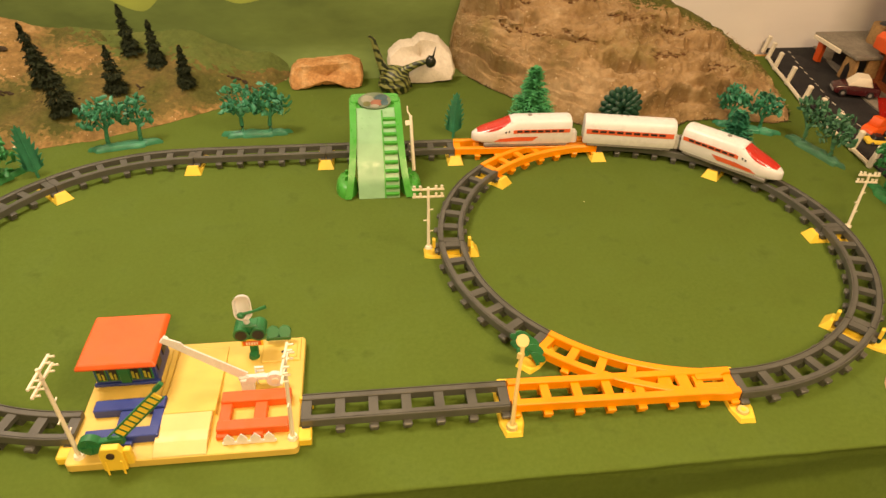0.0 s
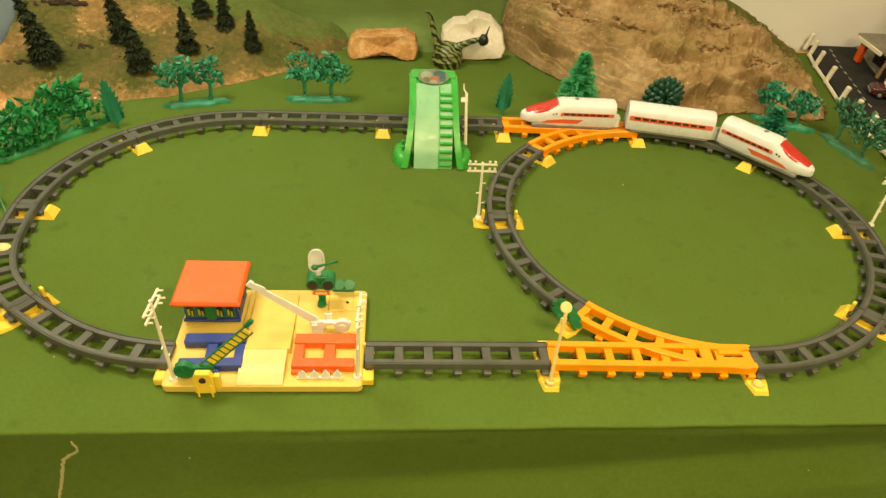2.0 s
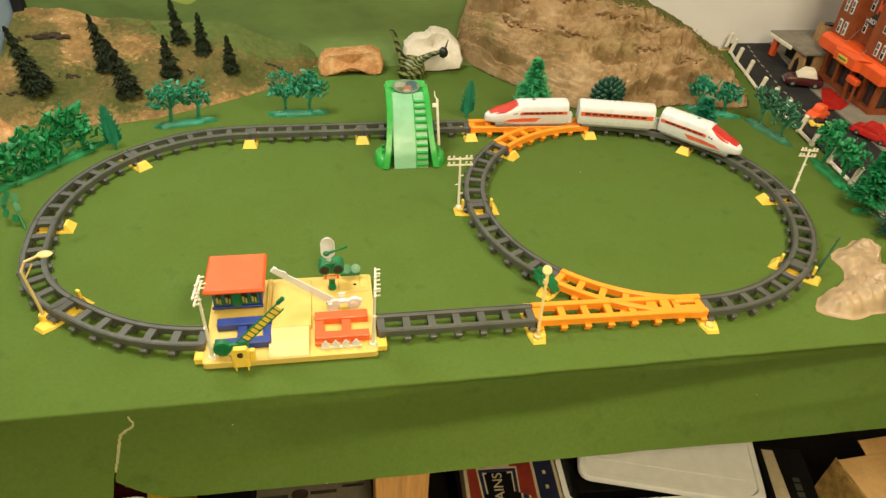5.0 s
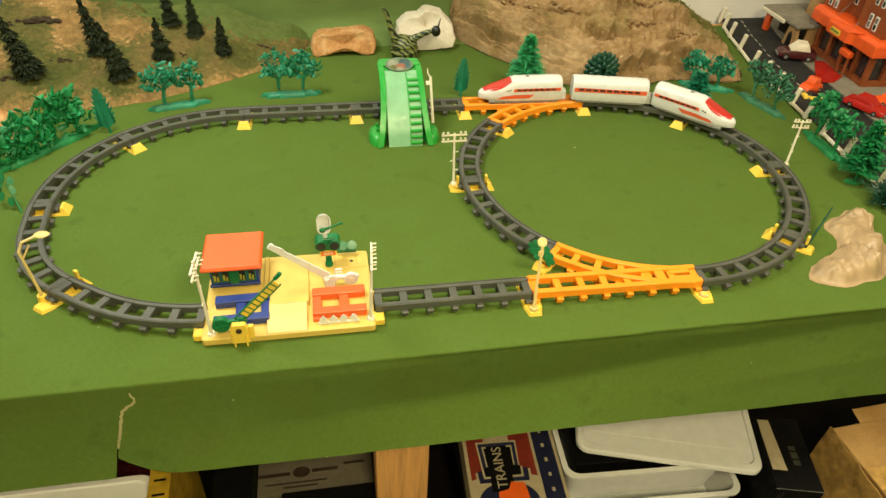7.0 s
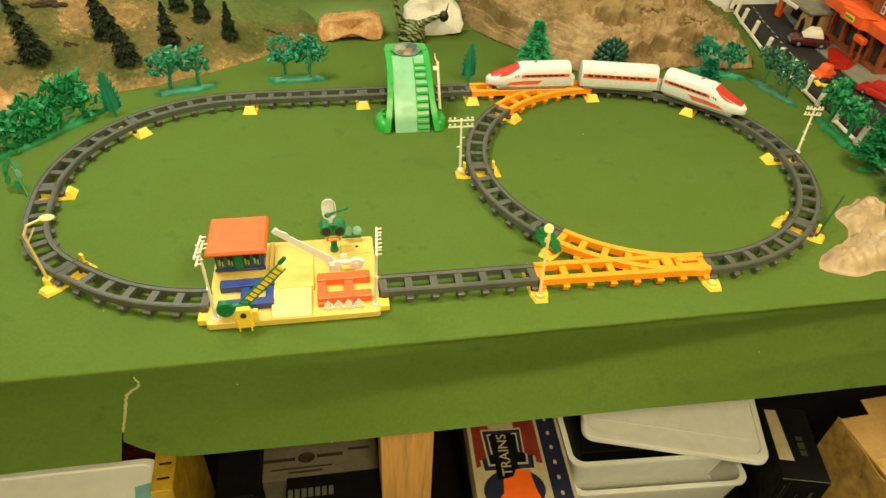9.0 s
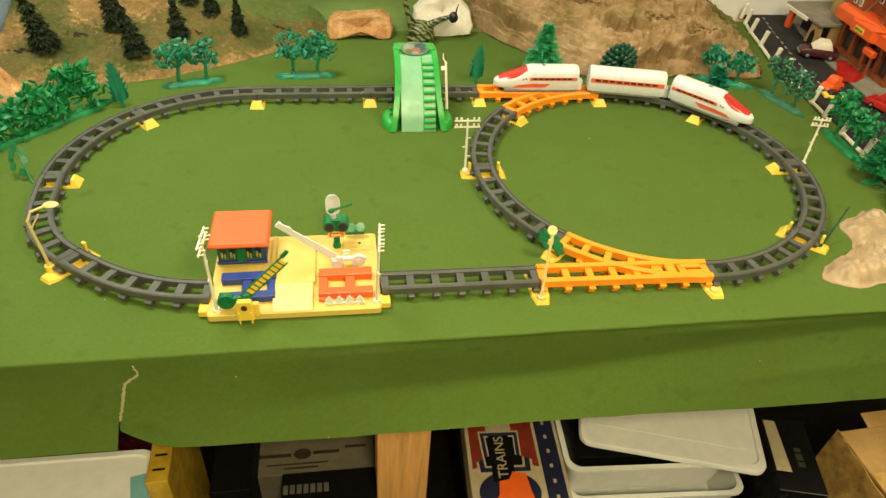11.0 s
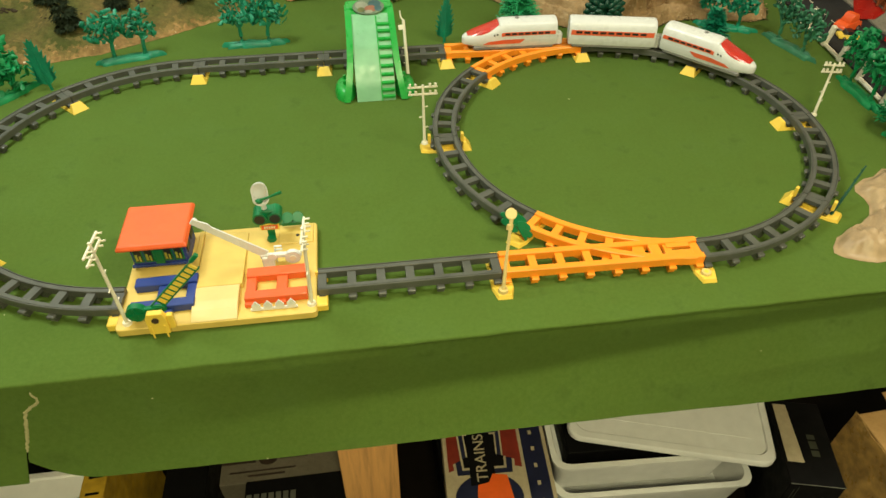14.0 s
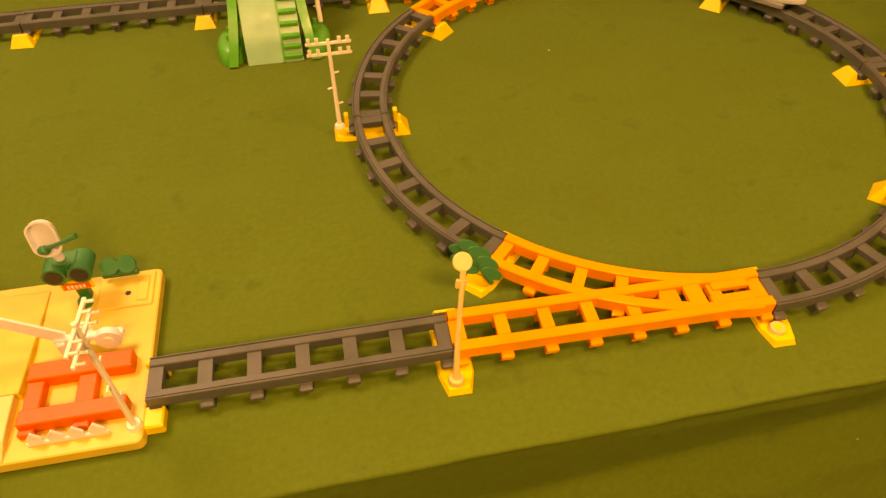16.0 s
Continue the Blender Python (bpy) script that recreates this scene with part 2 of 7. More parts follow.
    def mesh(self, name, material, smooth=False, bevel=0.0):
        me = bpy.data.meshes.new(name)
        me.from_pydata(self.v, [], self.f)
        bm = bmesh.new()
        bm.from_mesh(me)
        if bevel:
            edges = [e for e in bm.edges if e.is_manifold and e.calc_face_angle(0) > 0.6]
            bmesh.ops.bevel(bm, geom=edges, offset=bevel, segments=1, affect="EDGES", clamp_overlap=True)
        bmesh.ops.recalc_face_normals(bm, faces=bm.faces)
        bm.to_mesh(me)
        bm.free()
        if smooth:
            me.shade_smooth()
            me.set_sharp_from_angle(angle=radians(38))
        me.materials.append(material)
        return me


def part(name, geo, material, parent=None, label="", smooth=False, bevel=0.0):
    ob = new(name, geo.mesh(name, material, smooth, bevel))
    if parent:
        ob.parent = parent
    if label:
        ob["label"] = label
    return ob


def thing(name, m, label, category, group="", kind=""):
    ob = new(name)
    ob.empty_display_size = 0.02
    ob.matrix_basis = m
    return tagged(ob, label, category, group, kind)


def solo(name, geo, material, label, category, group="", kind="", m=None, smooth=False, bevel=0.0):
    ob = part(name, geo, material, None, "", smooth, bevel)
    if m:
        ob.matrix_basis = m
    return tagged(ob, label, category, group, kind)


def lerp_table(table, x):
    for (a, b), (c, d) in zip(table, table[1:]):
        if x <= c:
            return b + (d - b) * max(0.0, (x - a) / (c - a))
    return table[-1][1]


def smooth_table(table, x):
    for (a, b), (c, d) in zip(table, table[1:]):
        if x <= c:
            k = max(0.0, (x - a) / (c - a))
            return b + (d - b) * k * k * (3 - 2 * k)
    return table[-1][1]


def fbm(x, y, z=0.0, octaves=4):
    return noise.fractal(Vector((x, y, z)), 1.0, 2.0, octaves)


def lettering(text, size, depth, bold=0.0, name="lettering"):
    cu = bpy.data.curves.new(name, "FONT")
    cu.body, cu.size, cu.extrude, cu.align_x, cu.align_y = text, size, depth, "CENTER", "CENTER"
    cu.offset = bold
    ob = bpy.data.objects.new(name, cu)
    scene.collection.objects.link(ob)
    me = bpy.data.meshes.new_from_object(ob.evaluated_get(bpy.context.evaluated_depsgraph_get()))
    bpy.data.objects.remove(ob)
    return me


# ---- room ----
WALL = paint("cream_wall_paint", (0.84, 0.82, 0.77), 0.85, 0.05, 3.0)
ROOM_X0, ROOM_X1, ROOM_Y0, ROOM_Y1, FLOOR_Z, CEIL_Z = -2.3, 3.0, -2.6, 1.79, -0.86, 1.62


def setting(name, geo, material, label, bevel=0.0):
    return tagged(part(name, geo, material, None, "", False, bevel), label, name.split("_")[0], "", "structure")


setting("wall_north", Geo().box(ROOM_X0 - 0.1, ROOM_X1 + 0.1, ROOM_Y1, ROOM_Y1 + 0.1, FLOOR_Z, CEIL_Z), WALL, "plain cream painted wall behind the layout")
setting("wall_south", Geo().box(ROOM_X0 - 0.1, ROOM_X1 + 0.1, ROOM_Y0 - 0.1, ROOM_Y0, FLOOR_Z, CEIL_Z), WALL, "plain cream painted wall")
setting("wall_east", Geo().box(ROOM_X1, ROOM_X1 + 0.1, ROOM_Y0, ROOM_Y1, FLOOR_Z, CEIL_Z), WALL, "plain cream painted wall")
setting("wall_west", Geo().box(ROOM_X0 - 0.1, ROOM_X0, ROOM_Y0, ROOM_Y1, FLOOR_Z, CEIL_Z), WALL, "plain cream painted wall")
setting("ceiling", Geo().box(ROOM_X0 - 0.1, ROOM_X1 + 0.1, ROOM_Y0 - 0.1, ROOM_Y1 + 0.1, CEIL_Z, CEIL_Z + 0.1), paint("ceiling_paint", (0.75, 0.72, 0.66), 0.9, 0.04), "plain white ceiling")
setting("floor", Geo().box(ROOM_X0 - 0.1, ROOM_X1 + 0.1, ROOM_Y0 - 0.1, ROOM_Y1 + 0.1, FLOOR_Z - 0.1, FLOOR_Z),
        patchy("concrete_floor", [(0.35, (0.12, 0.11, 0.10)), (0.7, (0.2, 0.185, 0.165))], 3.0, 0.8, 40.0, 0.001), "plain grey concrete floor")

# ---- table and cloth ----
CLOTH_X0, CLOTH_X1 = -1.15, 1.02
TEAR = [(-0.187, -0.4563), (-0.159, -0.4523), (-0.1187, -0.4452), (-0.1029, -0.4404), (-0.0767, -0.4327), (-0.0617, -0.4295), (-0.0458, -0.4248), (-0.0393, -0.417), (-0.0337, -0.407), (-0.0262, -0.4042), (-0.0154, -0.4091), (0.0, -0.4085)]
HEM = [(-1.2, -0.154), (-0.48, -0.155), (-0.42, -0.155), (-0.3, -0.16), (-0.1, -0.164), (0.05, -0.159), (0.35, -0.161), (0.5, -0.168), (0.75, -0.176), (0.9, -0.183), (1.1, -0.183)]
FLARE = [(-1.2, 0.035), (-0.5, 0.036), (-0.4, 0.036), (-0.3, 0.037), (-0.1, 0.040), (0.05, 0.043), (1.1, 0.043)]
VALLEY = [(-1.0, 0.110), (0.1, 0.106), (0.22, 0.099), (0.35, 0.080), (0.5, 0.062), (0.7, 0.045), (0.9, 0.034)]


def edge_y(x):
    """The front edge of the table, a little out of square with the railway."""
    return 0.4978 + 0.0085 * x


def skirt_bulge(x, z):
    """How far the hanging cloth swings out from the table edge: it tucks under along a slanting fold, then flares out to the hem."""
    d, hem, out, valley = -z, -lerp_table(HEM, x), lerp_table(FLARE, x), lerp_table(VALLEY, x)
    w = max(0.0, min(1.0, (x + 0.40) / 0.55))
    w = w * w * (3 - 2 * w)
    tuck = 0.0060
    into, back = tuck * d / valley, tuck - (tuck + out) * (d - valley) / (hem - valley)
    soft = 0.0042
    folded = -soft * math.log(math.exp(-into / soft) + math.exp(-back / soft)) + soft * math.log(2) * max(0.0, 1 - d / 0.02)
    ripple = -0.0020 * math.exp(-((d - valley - 0.050 - 0.02 * x) / 0.010) ** 2) * max(0.0, min(1.0, (x - 0.3) / 0.3))
    u = d / hem
    dent = 0.0014 * math.exp(-((d - valley) / 0.0045) ** 2) * max(0.0, min(1.0, x / 0.3))
    return -out * (0.1 * u + 0.9 * u * u) * (1 - w) + (folded + ripple + dent) * w + 0.0035 * fbm(x * 3.0, z * 5.0) * min(1.0, d / 0.02)


def build_cloth():
    cloth = thing("tablecloth", pose(0, 0, 0), "green felt cloth draped over the table, torn in front", "tablecloth")
    g = Geo()
    xs = [CLOTH_X0 + (CLOTH_X1 + 0.55 - CLOTH_X0) * i / 60 for i in range(61)]
    pts = [(x, edge_y(x) + 0.0055 + (1.74 - edge_y(x) - 0.0055) * j / 40, 0.0) for j in range(41) for x in xs]
    n = len(xs)
    g.add(pts, [(j * n + i, j * n + i + 1, (j + 1) * n + i + 1, (j + 1) * n + i) for j in range(40) for i in range(n - 1)])
    part("cloth_top", g, FELT, cloth, "flat green felt top")

    corner = lerp_table(TEAR, -0.120)

    def sheet(name, x_lo, x_hi, steps, label):
        s, rows = Geo(), 26
        rings = []
        for i in range(steps + 1):
            u = i / steps
            xa = x_lo(0) + (x_hi(0) - x_lo(0)) * u
            rim = 0.0010 * fbm(xa * 30, 0.5)
            e = edge_y(xa)
            ring = [(xa, e + 0.0070, -0.0004), (xa, e + 0.0055, 0.0), (xa, e + 0.0036 + rim, -0.00005), (xa, e + 0.0018 + rim, -0.0006), (xa, e + 0.0006 + rim, -0.0017), (xa, e + 0.0002 + rim, -0.0036)]
            xm = x_lo(-0.1) + (x_hi(-0.1) - x_lo(-0.1)) * u
            bottom = lerp_table(HEM, xm)
            if name == "cloth_flap":
                bottom = -0.120 + (bottom + 0.120) * (1 - min(1.0, max(0.0, 1 - (xm - corner) / 0.100)) ** 2.2)
            for r in range(1, rows + 1):
                z = -0.0055 + (bottom + 0.0055) * (r / rows) ** 1.3
                x = x_lo(z) + (x_hi(z) - x_lo(z)) * u
                ring.append((x, edge_y(x) + skirt_bulge(x, z), z))
            back = [(x, y + 0.0017, min(z, -0.0060)) for x, y, z in reversed(ring[6:])]
            rings.append(ring + back)
        s.rings(rings, caps=False, closed=False)
        ob = part(name, s, FELT, cloth, label, True)
        return ob

    sheet("cloth_skirt", lambda z: CLOTH_X0, lambda z: lerp_table(TEAR, z) - 0.0010 * min(1.0, -z / 0.03), 40, "hanging green felt with a ragged torn end")
    sheet("cloth_flap", lambda z: lerp_table(TEAR, max(z, -0.120)) + 0.0010 * min(1.0, -z / 0.03), lambda z: 0.870 - 0.03 * (z + 0.2), 110, "hanging green felt flap with a slanting fold")
    torn = Geo()
    for i in range(60):
        z = -0.0155 - 0.092 * i / 59
        x = lerp_table(TEAR, z) + random.uniform(-0.0012, 0.0012)
        w = 0.0005 + 0.0016 * max(0.0, 0.5 + 0.9 * fbm(z * 60, 1.0)) * (0.35 + 0.9 * (i / 59) * (1 - i / 59) * 4)
        torn.box(x - w, x + w, edge_y(x) + skirt_bulge(x, z) - 0.0016, edge_y(x) + skirt_bulge(x, z) + 0.001, z - 0.0014, z + 0.0014)
    part("torn_edge", torn, TORN, cloth, "pale frayed fibres along the tear")
    return cloth


build_cloth()
PINE_WOOD = wood("pine_board", (0.66, 0.34, 0.12))
table = thing("layout_table", pose(0, 0, 0), "wooden layout table with square posts under a green cloth", "table")
part("tabletop", Geo().box(CLOTH_X0, CLOTH_X1 + 0.55, 0.530, 1.76, -0.022, -0.003), PINE_WOOD, table)
part("front_rail", Geo().box(CLOTH_X0, CLOTH_X1 + 0.5, 0.60, 0.64, -0.11, -0.022), PINE_WOOD, table)
for x, y in ((-0.070, 0.56), (-1.10, 0.56), (1.42, 0.56), (-0.055, 1.62), (-1.10, 1.62), (1.42, 1.62)):
    part("post", Geo().box(x, x + 0.098, y, y + 0.09, FLOOR_Z, -0.024), PINE_WOOD, table, "rough-sawn pine post", False, 0.002)

# ---- painted backdrop ----
SKY = paint("backdrop_sky", (0.74, 0.72, 0.64), 0.85, 0.04)
HILL_DARK = paint("backdrop_dark_hills", (0.135, 0.205, 0.058), 0.85, 0.34, 3.4, (0.20, 0.285, 0.095))
HILL_LIGHT = paint("backdrop_light_hills", (0.30, 0.38, 0.085), 0.85, 0.14, 7.0)
RIDGE = [(-1.3145, 0.0875), (-1.0923, 0.116), (-0.937, 0.1596), (-0.843, 0.2009), (-0.7055, 0.2396), (-0.6669, 0.2264), (-0.5921, 0.1934), (-0.4686, 0.1463), (-0.4003, 0.1901), (-0.3841, 0.195), (-0.3058, 0.1758), (-0.246, 0.1613), (-0.158, 0.1763), (-0.0404, 0.2267), (0.0929, 0.2651), (0.2949, 0.2816)]
FAR_RIDGE = [(-1.3033, 0.1935), (-0.665, 0.2129), (-0.5877, 0.2188), (-0.4948, 0.2099), (-0.4317, 0.199), (-0.3842, 0.1981), (-0.3259, 0.207), (-0.2698, 0.2133), (-0.1551, 0.2257), (-0.054, 0.229), (0.0299, 0.2316), (0.2927, 0.2066)]
BACK_Y, BACK_X0, BACK_X1 = 1.722, -0.882, 0.297


def build_backdrop():
    back = thing("backdrop", pose(0, 0, 0), "painted scenery board with green rolling hills and pale sky", "backdrop", "", "structure")
    part("end_post", Geo().box(-0.884, -0.860, BACK_Y - 0.030, BACK_Y - 0.004, 0.0, 0.62), paint("black_post", (0.012, 0.012, 0.014), 0.6, 0.1), back, "black upright post at the end of the board")
    part("sky_board", Geo().box(BACK_X0, BACK_X1, BACK_Y + 0.006, BACK_Y + 0.012, 0.0, 0.62), SKY, back, "pale painted sky board")

    def hills(name, table_of, y0, material, cove, label):
        g, rings = Geo(), []
        for i in range(121):
            x = BACK_X0 + (BACK_X1 - BACK_X0) * i / 120
            top = smooth_table(table_of, x)
            ring = []
            for r in range(13):
                k = r / 12
                if cove and k < 0.5:
                    a = k / 0.5 * math.pi / 2
                    ring.append((x, y0 - 0.075 + 0.075 * math.sin(a), 0.0006 + 0.0619 * (1 - math.cos(a))))
                else:
                    z_from = 0.0625 if cove else 0.06
                    ring.append((x, y0, z_from + (top - z_from) * ((k - 0.5) / 0.5 if cove else k)))
            rings.append(ring)
        g.rings(rings, caps=False, closed=False)
        part(name, g, material, back, label, True)

    hills("far_hills", FAR_RIDGE, BACK_Y + 0.003, HILL_LIGHT, False, "light green distant hills")
    hills("near_hills", RIDGE, BACK_Y, HILL_DARK, True, "darker green near hills curving down to the table")
    return back


build_backdrop()
setting("partition", Geo().box(-0.908, -0.888, 1.22, 1.78, 0.0005, 0.62), paint("blue_board", (0.30, 0.40, 0.50), 0.8, 0.06), "pale blue board beside the layout")

# ---- hills on the table ----
EARTH = patchy("flocked_hillside", [(0.30, (0.058, 0.068, 0.016)), (0.46, (0.100, 0.100, 0.027)), (0.58, (0.150, 0.116, 0.038)), (0.72, (0.25, 0.155, 0.056))], 8.0, 0.95, 90.0, 0.003)
GRASSY = patchy("green_flock", [(0.30, (0.074, 0.106, 0.027)), (0.50, (0.104, 0.142, 0.038)), (0.70, (0.140, 0.152, 0.046))], 9.0, 0.95, 90.0, 0.002, dirty=0.5)
SCUFF = patchy("thin_flock", [(0.30, (0.105, 0.098, 0.028)), (0.46, (0.170, 0.130, 0.042)), (0.58, (0.24, 0.160, 0.056)), (0.72, (0.33, 0.215, 0.085))], 11.0, 0.95, 90.0, 0.003)
BARE = patchy("worn_earth", [(0.30, (0.15, 0.105, 0.035)), (0.44, (0.24, 0.145, 0.052)), (0.56, (0.36, 0.210, 0.080)), (0.70, (0.50, 0.33, 0.155))], 14.0, 0.95, 90.0, 0.003, specks=(0.72, 0.56, 0.36))
ROCK = patchy("straw_rock", [(0.28, (0.17, 0.098, 0.040)), (0.40, (0.30, 0.188, 0.085)), (0.55, (0.40, 0.260, 0.130)), (0.70, (0.48, 0.335, 0.185))], 11.0, 0.95, 85.0, 0.0035, specks=(0.60, 0.47, 0.30), streak=(0.20, 0.098, 0.040), dirty=0.48)
STRAW = paint("straw_fibre", (0.42, 0.29, 0.15), 0.9, 0.3, 30.0)
RUST = patchy("rust_brown_shade", [(0.3, (0.10, 0.046, 0.020)), (0.55, (0.20, 0.098, 0.042)), (0.8, (0.34, 0.19, 0.09))], 60.0, 0.95, 150.0, 0.002)
CRAGS = [(0.313, 0.433, 0.62, 0.05), (0.323, 0.453, 0.46, -0.05), (0.503, 0.573, 0.70, 0.06), (0.593, 0.713, 0.60, 0.04), (0.713, 0.803, 0.58, -0.04), (0.663, 0.753, 0.38, -0.03), (0.483, 0.543, 0.46, -0.02), (0.813, 0.883, 0.34, 0.05)]
MOSS = patchy("mossy_crown", [(0.3, (0.075, 0.088, 0.018)), (0.5, (0.125, 0.125, 0.030)), (0.65, (0.18, 0.15, 0.05)), (0.8, (0.26, 0.19, 0.08))], 16.0, 0.95, 120.0, 0.004)
LEFT_TOE = [(-1.2944, 1.2044), (-1.0726, 1.244), (-0.9651, 1.2848), (-0.8295, 1.3265), (-0.7204, 1.3483), (-0.6308, 1.3281), (-0.5106, 1.3611), (-0.3592, 1.4474), (-0.2519, 1.5206), (-0.1812, 1.615), (-0.133, 1.6764)]


def left_height(x, y):
    toe = lerp_table(LEFT_TOE, x)
    k = max(0.0, (y - toe) / (1.70 - toe + 0.02))
    crest = smooth_table([(-1.3019, 0.170), (-0.9219, 0.150), (-0.8156, 0.148), (-0.6576, 0.123), (-0.3931, 0.1098), (-0.2066, 0.0548), (-0.1244, 0.0178)], x)
    h = crest * (0.10 * min(1.0, k * 9) + 0.90 * k ** 1.15)
    return max(0.0015, h + 0.010 * fbm(x * 7, y * 7) * min(1.0, k * 3) + 0.003 * fbm(x * 40, y * 40) * min(1.0, k * 6))


BARE_SPOTS = [(-0.7199, 1.6037, 0.048, 0.085), (-0.8305, 1.7017, 0.075, 0.022), (-0.7728, 1.6866, 0.06, 0.03), (-0.5871, 1.6027, 0.06, 0.05), (-0.8644, 1.4619, 0.03, 0.06)]


def bareness(x, y, k):
    """How bare the slope is: along its foot, and in a few worn spots."""
    v = 0.95 * math.exp(-(k / 0.10) ** 2) + 0.55 * math.exp(-((k - 0.05) / 0.16) ** 2) * max(0.0, fbm(x * 9, 4.0) + 0.2)
    for px, py, rx, ry in BARE_SPOTS:
        v += 1.7 * math.exp(-(((x - px) / rx) ** 2 + ((y - py) / ry) ** 2))
    return v + 0.40 * fbm(x * 16, y * 16) + 0.55 * fbm(x * 90, y * 90)


def build_left_hill():
    n, rows, grid = 380, 190, []
    for i in range(n + 1):
        x = -0.882 + 0.760 * i / n
        toe = lerp_table(LEFT_TOE, x) + 0.006 * fbm(x * 18, 0.3) + 0.002 * fbm(x * 70, 0.7)
        col = [(x, toe - 0.001, 0.0005)]
        for j in range(rows + 1):
            y = toe + (1.705 - toe) * j / rows
            col.append((x, y, left_height(x, y)))
        grid.append(col)
    slope, scuffed, bare, grassy = Geo(), Geo(), Geo(), Geo()

    def kind_of(x, y, k):
        line = lerp_table([(-0.88, 1.30), (-0.62, 1.0), (-0.50, 0.80), (-0.36, 0.66), (-0.25, 0.55), (-0.12, 0.45)], x)
        if k + 0.16 * fbm(x * 14, y * 14) + 0.16 * fbm(x * 80, y * 80) > line:
            return grassy
        v = bareness(x, y, k)
        return slope if v < 0.42 else scuffed if v < 0.88 else bare

    for g in (slope, scuffed, bare, grassy):
        index, faces, verts = {}, [], []
        for i in range(n):
            for j in range(rows + 1):
                x, y, _ = grid[i][j]
                if kind_of(x, y, j / rows) is not g:
                    continue
                quad = []
                for a, b in ((i, j), (i + 1, j), (i + 1, j + 1), (i, j + 1)):
                    if (a, b) not in index:
                        index[a, b] = len(verts)
                        verts.append(grid[a][b])
                    quad.append(index[a, b])
                faces.append(tuple(quad))
        g.add(verts, faces)
    hill = thing("hillside", pose(0, 0, 0), "flocked model hillside with bare brown earth patches", "hill")
    part("flocked_slope", slope, EARTH, hill, "olive green flocked slope", True)
    tagged(part("grassy_crest", grassy, GRASSY, hill, "green flocked crest blending into the backdrop", True), "", "", "", "stuff")
    tagged(part("scuffed_earth", scuffed, SCUFF, hill, "thinly flocked tan earth", True), "", "", "", "stuff")
    tagged(part("bare_earth", bare, BARE, hill, "worn orange-brown earth", True), "", "", "", "stuff")
    return hill


build_left_hill()


